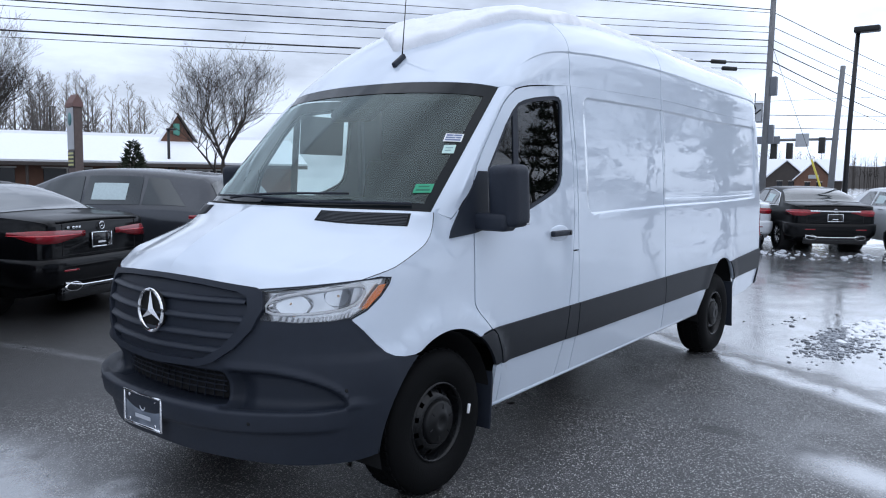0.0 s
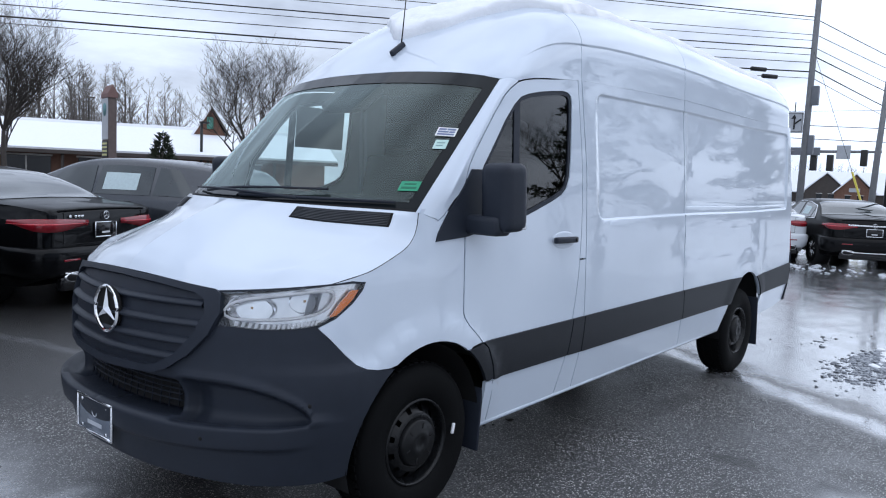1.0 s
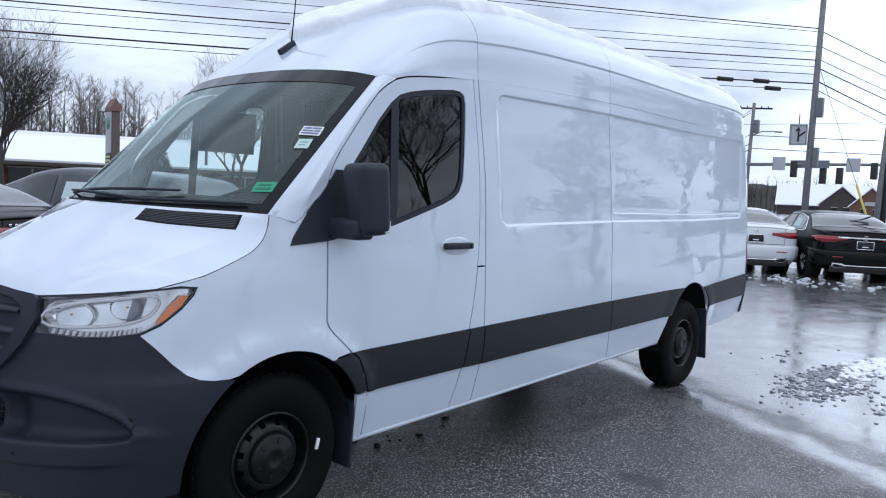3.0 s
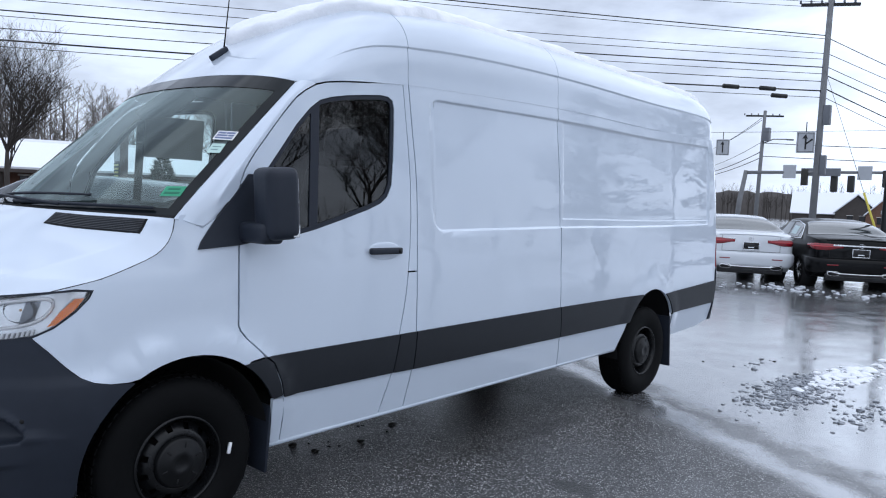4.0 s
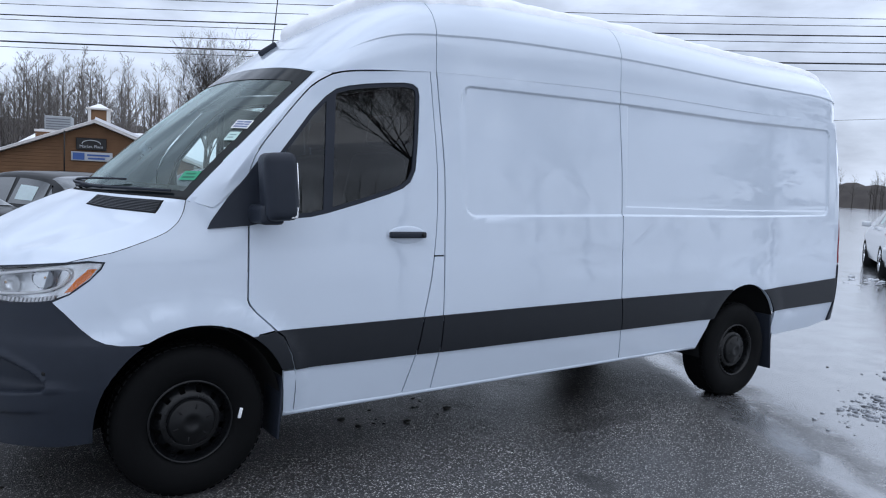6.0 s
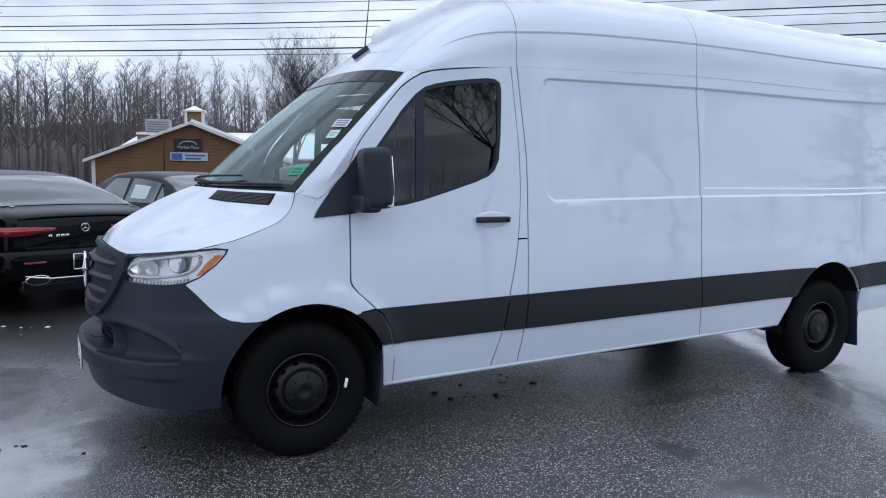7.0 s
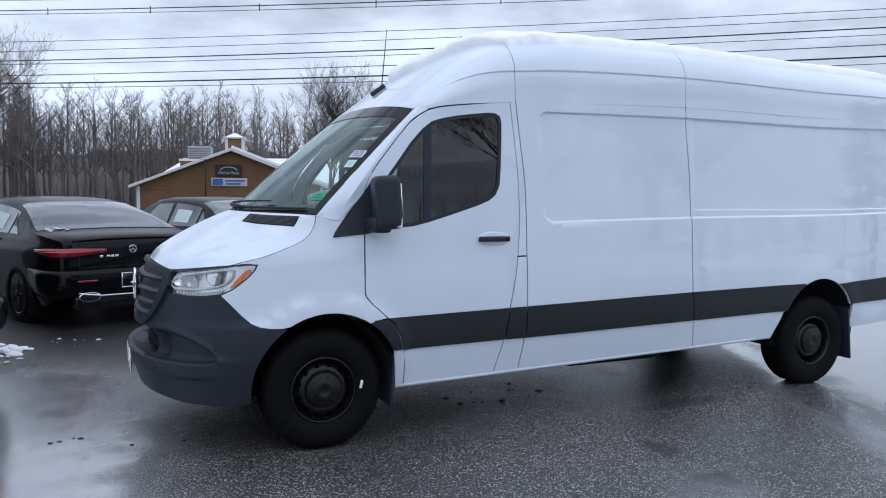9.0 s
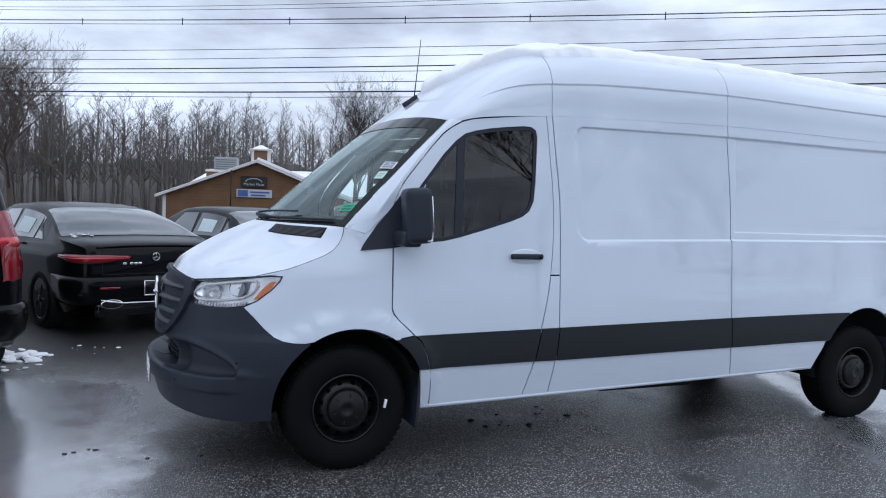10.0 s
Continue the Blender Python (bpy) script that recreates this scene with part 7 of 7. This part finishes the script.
lettering("Market Place", 0.24, (-0.18, -0.212, 2.80), SIGNPALE, sg)
part("sign_arch", tube_bm([(-0.18 + 0.5 * math.cos(a), -0.21, 3.02 + 0.22 * math.sin(a)) for a in [math.pi * k / 10 for k in range(11)]], 0.03, 6), SIGNPALE, sg)
s2 = part("pale_sign", box_bm(2.2, 0.08, 0.52, (-0.15, -0.12, 2.30), 0.02, 1), SIGNPALE, shop, "pale sign with a blue field", smooth=False)
part("blue_field", box_bm(0.62, 0.02, 0.40, (-0.85, -0.172, 2.30), 0.0), SIGNBLUE, s2, smooth=False)
for q, (x, w) in enumerate(((0.2, 1.2), (0.1, 0.9))):
    part("printed_bar", box_bm(w, 0.02, 0.10, (x, -0.172, 2.38 - 0.19 * q), 0.0), SIGNBLUE, s2, smooth=False)
part("flue", tube_bm([(-1.55, -0.6, 0.6), (-1.55, -0.6, 3.7)], 0.04, 6), BLACKMETAL, shop)
shop.matrix_world = pose(6.65, 44.0, 0.12, 0, 0, -13)

# long row of shops under a snowy roof
row = thing("shop_row", "long low shop row under a snow-covered roof", "building")
LEN = 32.5
part("wall", box_bm(LEN, 9.0, 2.3, (0, 5.2, 1.15), 0.05, 1), BRICKFAR, row, smooth=False)
slab("roof_front", [(-LEN / 2 - 0.6, -0.6, 2.35), (LEN / 2 + 0.6, -0.6, 2.35), (LEN / 2 + 0.6, 5.2, 4.1), (-LEN / 2 - 0.6, 5.2, 4.1)], 0.2, SNOW, row, "snow-covered roof slope")
slab("roof_back", [(-LEN / 2 - 0.6, 11.0, 2.35), (LEN / 2 + 0.6, 11.0, 2.35), (LEN / 2 + 0.6, 5.2, 4.1), (-LEN / 2 - 0.6, 5.2, 4.1)], 0.2, SNOW, row, "snow-covered roof slope")
part("fascia", box_bm(LEN + 1.2, 0.12, 0.22, (0, -0.62, 2.12), 0.01, 1), DARKWALL, row, smooth=False)
for i in range(7):
    x = -LEN / 2 + 2.4 + i * 4.1
    w = part("shop_window", box_bm(2.6, 0.08, 1.5, (x, 0.66, 1.1), 0.02, 1), DARKWIN, row, "dark shop window", smooth=False)
    part("window_frame", box_bm(2.8, 0.05, 0.10, (x, 0.62, 1.9), 0.01, 1), WHITETRIM, w, smooth=False)
    part("mullion", box_bm(0.08, 0.05, 1.5, (x, 0.61, 1.1), 0.01, 1), WHITETRIM, w, smooth=False)
    part("porch_post", box_bm(0.16, 0.16, 2.1, (x + 2.05, -0.3, 1.05), 0.02, 1), DARKWALL, row, smooth=False)
o = slab("gable_front", [(-1.15, 4.2, 3.6), (1.15, 4.2, 3.6), (0.05, 4.2, 5.5), (-0.05, 4.2, 5.5)], 4.0, BRICKFAR, row, "brick cross gable")
o.location = (9.0, 0, 0)
row.matrix_world = pose(16.96, 43.575, 0.12, 0, 0, -30)
for s in (-1, 1):
    o = slab("gable_roof", [(0, 4.0, 5.66), (0, 8.8, 5.66), (s * 1.32, 8.8, 3.6), (s * 1.32, 4.0, 3.6)], 0.12, DARKWALL if s > 0 else SNOW, row, "small cross gable roof")
    o.location = (9.0, 0, 0)
o = part("gable_mark", box_bm(0.42, 0.06, 0.8, (9.0, 4.15, 4.6), 0.1, 2), material("faded_green_mark", (0.10, 0.30, 0.24), 0.6), row, "faded green sign shape")
small = thing("small_shop", "small brown shop with snow on its roof", "building", "low shops")
part("wall", box_bm(7, 7, 2.2, (0, 0, 1.1), 0.05, 1), WOODSIDE, small, smooth=False)
for s in (-1, 1):
    slab("roof_slope", [(-4, 0, 4.0), (4, 0, 4.0), (4, s * 4, 2.1), (-4, s * 4, 2.1)], 0.15, SNOW, small, "shingle roof slope")
part("shop_window", box_bm(3, 0.1, 1.3, (0.5, -3.5, 1.1), 0.02, 1), DARKWIN, small, smooth=False)
small.matrix_world = pose(13.5, 52.0, 0.12, 0, 0, -30)

# sign pylon
pyl = thing("sign_pylon", "tall slab sign with a pale face and peaked mauve cap", "sign")
PYLON = material("weathered_pylon_side", (0.135, 0.105, 0.098), 0.8, vary=0.25, scale=5)
part("slab", box_bm(0.40, 1.2, 4.9, (0, 0, 2.45), 0.02, 1), PYLON, pyl, smooth=False)
face = part("sign_face", box_bm(0.04, 1.1, 2.1, (-0.215, 0, 3.82), 0.015, 1), SIGNPALE, pyl, "pale sign face", smooth=False)
part("printed_mark", cyl_bm(0.34, 0.34, 0.02, (-0.238, 0, 4.3), 16, m=pose(0, 0, 0, 0, 90, 0)), material("faded_teal_mark", (0.12, 0.26, 0.27), 0.6), face)
board = part("lower_face", box_bm(0.04, 1.1, 0.85, (-0.215, 0, 2.28), 0.015, 1), BLACKMETAL, pyl, "dark board with yellow bars", smooth=False)
YEL = material("pale_yellow_letters", (0.6, 0.58, 0.25), 0.5)
for q in range(4):
    part("printed_bar", box_bm(0.02, 0.9, 0.10, (-0.238, 0, 2.57 - 0.19 * q), 0), YEL, board, smooth=False)
b = bmesh.new()
ends = [[b.verts.new((x, y, z)) for x, z in ((-0.25, 4.9), (0.25, 4.9), (0.25, 5.1), (0.0, 5.55), (-0.25, 5.1))] for y in (-0.66, 0.66)]
b.faces.new(ends[0])
b.faces.new(ends[1][::-1])
for q in range(5):
    b.faces.new((ends[0][q], ends[1][q], ends[1][(q + 1) % 5], ends[0][(q + 1) % 5]))
bmesh.ops.recalc_face_normals(b, faces=b.faces[:])
part("cap", b, ROOFPINK, pyl, "peaked mauve cap", smooth=False)
pyl.matrix_world = pose(16.4, 35.6, 0.12, 0, 0, -11.5)


# houses beyond the crossing
def house(label, x, y, rot, w, d, eave, ridge, wall_mat, roof_mat, windows=2, sign=False):
    h = thing("house", label, "building", "houses beyond the crossing")
    b = bmesh.new()
    prof = [(-w / 2, 0), (w / 2, 0), (w / 2, eave), (0, ridge), (-w / 2, eave)]
    fr = [b.verts.new((0, p, z)) for p, z in prof]
    bk = [b.verts.new((d, p, z)) for p, z in prof]
    b.faces.new(fr)
    b.faces.new(bk[::-1])
    for i in range(5):
        b.faces.new((fr[i], bk[i], bk[(i + 1) % 5], fr[(i + 1) % 5]))
    bmesh.ops.recalc_face_normals(b, faces=b.faces[:])
    part("wall", b, wall_mat, h, smooth=False)
    for s in (-1, 1):
        slab("roof_slope", [(-0.4, 0, ridge + 0.2), (d + 0.4, 0, ridge + 0.2), (d + 0.4, s * (w / 2 + 0.4), eave), (-0.4, s * (w / 2 + 0.4), eave)], 0.18, roof_mat, h, "snow-covered roof slope")
    for k in range(windows):
        win = part("window", box_bm(0.1, 0.9, 1.2, (-0.02, (k - (windows - 1) / 2) * 2.0, eave * 0.62), 0.02, 1), DARKWIN, h, smooth=False)
        part("window_frame", box_bm(0.06, 1.1, 0.1, (-0.06, (k - (windows - 1) / 2) * 2.0, eave * 0.62 + 0.65), 0.01, 1), WHITETRIM, win, smooth=False)
    if sign:
        part("sign_board", box_bm(0.1, 1.8, 0.7, (-0.06, 0, eave + 0.6), 0.1, 2), SIGNPALE, h, "pale sign board", smooth=False)
    h.matrix_world = pose(x, y, ground_h(x, y) - 0.6, 0, 0, rot)
    return h


house("dark-fronted house with a steep snowy roof", 152, 34.5, 15, 7, 12, 2.8, 6.1, DARKWALL, SNOW)
house("brick house with a white-trimmed gable and sign", 152, 29.6, 15, 6.4, 14, 2.6, 6.0, BRICKFAR, SNOW, sign=True)
h = house("long house under a wide snowy roof", 166, 50.0, -75, 9, 22, 2.4, 6.6, DARKWALL, SNOW)
house("pale blue house with snow on its roof", 96, 3.5, 15, 7, 9, 3.0, 6.0, material("pale_blue_siding", (0.22, 0.36, 0.48), 0.7, vary=0.1, scale=2), SNOW)

# ---- poles, signals and wires ----
WOODPOLE = material("weathered_utility_pole", (0.20, 0.205, 0.215), 0.8, vary=0.3, scale=3, bump=0.2, bump_scale=20)
WIREM = material("black_cable", (0.012, 0.012, 0.013), 0.6)


def utility_pole(label, x, y, height, r, arms, lean=(0, 0), boxes=()):
    p = thing("utility_pole", label, "pole", "utility poles")
    part("shaft", tube_bm([(0, 0, -0.2), (lean[0] * 0.5, lean[1] * 0.5, height * 0.5), (lean[0], lean[1], height)], r, 12, taper=r * 0.72), WOODPOLE, p)
    for z, ln, yaw in arms:
        a = part("crossarm", box_bm(ln, 0.12, 0.14, (lean[0] * z / height, lean[1] * z / height, z), 0.01, 1, m=pose(0, 0, 0, 0, 0, yaw)), BLACKMETAL, p, "dark crossarm", smooth=False)
        for q in (-0.46, -0.28, -0.1, 0.1, 0.28, 0.46):
            v = pose(0, 0, 0, 0, 0, yaw) @ Vector((ln * q, 0, 0.14))
            part("insulator", lathe_bm([(0.03, 0), (0.06, 0.02), (0.04, 0.06), (0.06, 0.09), (0.03, 0.16), (0.001, 0.18)], 10, m=Matrix.Translation((v.x, v.y, z + 0.05)) @ pose(0, 0, 0, 90, 0, 0)), SIGNGREY, a)
    for z, w, h in boxes:
        part("pole_box", box_bm(w, w, h, (0.05, -r - w / 2, z), 0.03, 2), SIGNGREY, p, "grey box on the pole")
    p.matrix_world = pose(x, y, 0.1, 0, 0, 0)
    return p


P1 = (36.3, 7.35)
utility_pole("tall grey utility pole with crossarm and many cables", P1[0], P1[1], 12.2, 0.17, ((11.25, 2.5, -62),), (0.08, -0.12), boxes=((3.9, 0.25, 0.9), (6.2, 0.3, 0.9)))
utility_pole("far utility pole with transformer and street light", 64.0, 20.2, 10.2, 0.18, ((9.75, 3.0, -60),), (0.1, -0.2), boxes=((8.2, 0.55, 1.1),))
utility_pole("utility pole at the end of the span", -13.0, 44.0, 12.2, 0.22, ((11.4, 2.4, -62),), (0, 0))
steel = thing("steel_pole", "grey steel signal pole", "pole")
part("shaft", tube_bm([(0, 0, 0), (0.05, -0.1, 3.4), (0.1, -0.25, 6.9)], 0.15, 14, taper=0.11), WOODPOLE, steel)
steel.location = (36.0, 4.25, 0.1)
lp = thing("street_lamp", "tall black lot lamp with a box head", "lamp")
part("shaft", tube_bm([(0, 0, 0), (0.02, -0.03, 3), (0.05, -0.10, 5.6)], 0.075, 10, taper=0.055), BLACKMETAL, lp)
part("head", box_bm(0.30, 0.62, 0.16, (0.05, -0.32, 5.66), 0.04, 2), BLACKMETAL, lp, "black box lamp head")
lp.location = (20.4, 0.85, 0.12)
for x, y, h in ((28.0, 63.0, 7.2), (24.2, 39.5, 4.4), (9.0, 55.0, 4.6)):
    q = thing("street_lamp", "thin dark lot lamp far off", "lamp", "far lamps")
    part("shaft", tube_bm([(0, 0, 0), (0, 0, h)], 0.09, 8), BLACKMETAL, q)
    part("head", box_bm(0.6, 0.3, 0.12, (0.2, 0, h), 0.03, 1), BLACKMETAL, q)
    q.location = (x, y, 0.1)

# lamp arm on the far pole, and a guy wire with its yellow guard
arm = thing("street_lamp", "cobra-head street lamp on the far utility pole", "lamp", "far lamps")
part("arm", tube_bm([(64.05, 20.0, 7.55), (64.7, 19.4, 7.95), (65.6, 18.6, 8.0)], 0.05, 6), WOODPOLE, arm)
part("head", box_bm(0.62, 0.24, 0.12, (65.8, 18.4, 7.98), 0.04, 2, m=pose(0, 0, 0, 0, 0, -42)), SIGNGREY, arm)
guy = thing("guy_wire", "slanting guy wire with a yellow plastic guard", "wire")
part("guard", tube_bm([(33.70, 3.66, 0.08), (33.61, 4.10, 1.33), (33.52, 4.56, 2.68)], 0.045, 8), material("yellow_guard", (0.62, 0.52, 0.08), 0.5, vary=0.1, scale=8), guy, "yellow plastic guard")
part("wire", tube_bm([(33.52, 4.56, 2.68), (36.2, 7.2, 8.3)], 0.010, 5), WIREM, guy)

# signal mast across the road
mast = thing("signal_mast", "grey mast arm with traffic signals and sign backs", "traffic signal")
A, B2 = Vector((54.3, 18.05, 0)), Vector((57.4, 8.0, 0))
part("post", tube_bm([A, A + Vector((0.05, -0.2, 2.5)), A + Vector((0.15, -0.5, 4.75))], 0.20, 12, taper=0.15), WOODPOLE, mast)
part("arm", tube_bm([A + Vector((0.15, -0.5, 4.60)), A.lerp(B2, 0.5) + Vector((0, 0, 4.72)), B2 + Vector((0, 0, 4.80))], 0.13, 10, taper=0.09), WOODPOLE, mast)
d = (B2 - A).normalized()
HOUSING = material("signal_housing", (0.03, 0.03, 0.028), 0.5, vary=0.2, scale=6)
for q, yellow in ((0.42, 0), (0.60, 1), (0.70, 1), (0.90, 0)):
    p = A.lerp(B2, q) + Vector((0, 0, 4.35 if not yellow else 3.95))
    s = part("signal", box_bm(0.36, 0.42, 1.15, p, 0.05, 2), HOUSING, mast, "traffic signal head")
    for z in (-0.35, 0, 0.35):
        part("visor", cyl_bm(0.15, 0.13, 0.22, p + Vector((0.26, 0, z)), 14, m=pose(0, 0, 0, 0, 90, 0)), HOUSING, s)
for q, w, h in ((0.33, 0.9, 0.95), (0.78, 0.9, 0.95), (0.52, 2.6, 0.55)):
    p = A.lerp(B2, q) + Vector((-0.2, 0, 4.72))
    part("sign_back", box_bm(0.05, w, h, p, 0.02, 1), SIGNPALE if w < 2 else SIGNGREY, mast, "sign panel on the arm", smooth=False)


def arrow_sign(label, x, y, z, slant):
    s = thing("lane_sign", label, "sign", "lane signs")
    part("panel", box_bm(0.05, 0.78, 0.98, (0, 0, 0), 0.04, 2), SIGNPALE, s, smooth=False)
    part("border", tube_bm([(-0.035, sy * 0.33, sz * 0.43) for sy, sz in ((-1, -1), (1, -1), (1, 1), (-1, 1))], 0.012, 5, closed=True), BLACKMETAL, s)
    part("arrow_stem", box_bm(0.02, 0.07, 0.55, (-0.04, 0, -0.05), 0, m=pose(0, 0, 0, 0, 0, 0)), BLACKMETAL, s, smooth=False)
    part("arrow_head", cyl_bm(0.15, 0.0, 0.22, (-0.04, 0, 0.28), 3, m=pose(0, 0, 0, 0, 0, 0) @ Matrix.Diagonal((0.1, 1, 1, 1))), BLACKMETAL, s, smooth=False)
    if slant:
        part("arrow_branch", box_bm(0.02, 0.07, 0.4, (-0.04, -0.13, 0.02), 0, m=pose(0, 0, 0, 50, 0, 0)), BLACKMETAL, s, smooth=False)
    part("hanger", tube_bm([(0, 0, 0.5), (0, 0, 0.95)], 0.025, 6), BLACKMETAL, s)
    s.matrix_world = pose(x, y, z, 0, 0, 15)
    return s


arrow_sign("straight-ahead lane sign hanging from a cable", 45.2, 15.55, 5.65, False)
arrow_sign("turn lane sign on the utility pole", 35.9, 7.75, 5.02, True)


def cable(label, a, e, sag, r, group="overhead cables"):
    n = 40
    pts = []
    for i in range(n + 1):
        t = i / n
        p = Vector(a).lerp(Vector(e), t)
        p.z -= 4 * sag * t * (1 - t)
        pts.append(p)
    c = part("overhead_cable", tube_bm(pts, r, 5), WIREM, None)
    return tagged(c, label, "cable", group)


E2 = (-13.0, 44.0)
for z1, z2, sag, r, off in ((11.45, 11.7, 0.7, 0.012, -0.9), (11.45, 11.6, 0.7, 0.012, 0.0), (11.45, 11.7, 0.7, 0.012, 0.9), (9.95, 10.9, 0.35, 0.024, 0), (9.80, 10.75, 0.40, 0.014, 0), (9.13, 9.25, 0.35, 0.014, 0), (8.87, 8.75, 0.35, 0.014, 0), (8.50, 8.30, 0.38, 0.026, 0), (8.20, 8.15, 0.38, 0.014, 0), (7.85, 7.55, 0.35, 0.018, 0), (7.42, 7.20, 0.40, 0.032, 0), (7.12, 7.0, 0.40, 0.014, 0)):
    ox, oy = off * 0.47, off * 0.88
    cable("thin black overhead cable along the road" if r < 0.02 else "thick black overhead cable along the road", (P1[0] + ox, P1[1] + oy, z1), (E2[0] + ox, E2[1] + oy, z2), sag, r)
for z1, z2, sag, r in ((9.9, 8.6, 0.6, 0.02), (9.2, 8.2, 0.5, 0.016), (8.6, 7.6, 0.6, 0.016), (8.2, 7.2, 0.6, 0.026), (7.6, 6.4, 0.7, 0.03), (7.2, 5.9, 0.7, 0.016)):
    cable("overhead cable crossing the junction", (P1[0], P1[1], z1), (120.0, 4.0 - 3.0 * z2 + 20.0, z2 + 1.5), sag, r, "junction cables")
for z, sag, r in ((9.7, 0.9, 0.022), (9.5, 0.7, 0.022), (7.6, 0.8, 0.022), (6.8, 0.7, 0.035), (6.3, 0.6, 0.035)):
    cable("overhead cable running on from the far pole", (64.0, 20.2, z), (108.9, 48.2, z + 0.3), sag, r, "junction cables")
cable("thin span cable that carries the lane sign", (36.13, 56.0, 7.0), (49.13, -2.0, 6.75), 0.3, 0.012, "junction cables")
cable("long cable across the crossing", (64.0, 20.2, 7.6), (75.0, -20.0, 7.4), 0.5, 0.03, "junction cables")
cable("long cable across the crossing", (64.0, 20.2, 6.5), (75.0, -20.0, 6.4), 0.5, 0.03, "junction cables")
# splice boxes on the thick cables
for t, z in ((0.075, 7.30), (0.035, 7.05), (0.045, 7.34)):
    p = Vector((P1[0], P1[1], z)).lerp(Vector((E2[0], E2[1], z)), t)
    s = part("splice_box", cyl_bm(0.10, 0.10, 0.75, p, 10, m=Matrix.Rotation(math.atan2(36.65, -49.3), 4, "Z") @ pose(0, 0, 0, 0, 90, 0)), BLACKMETAL, None)
    tagged(s, "black splice box hung on a cable", "splice box", "splice boxes")
for k in range(7):
    t = 0.35 + 0.09 * k
    p = Vector((P1[0], P1[1], 9.9)).lerp(Vector((E2[0], E2[1], 10.85)), t)
    p.z -= 4 * 0.37 * t * (1 - t)
    s = part("cable_spacer", box_bm(0.04, 0.04, 0.34, p, 0.01, 1), WIREM, None)
    tagged(s, "small black spacer on overhead cables", "spacer", "cable spacers")
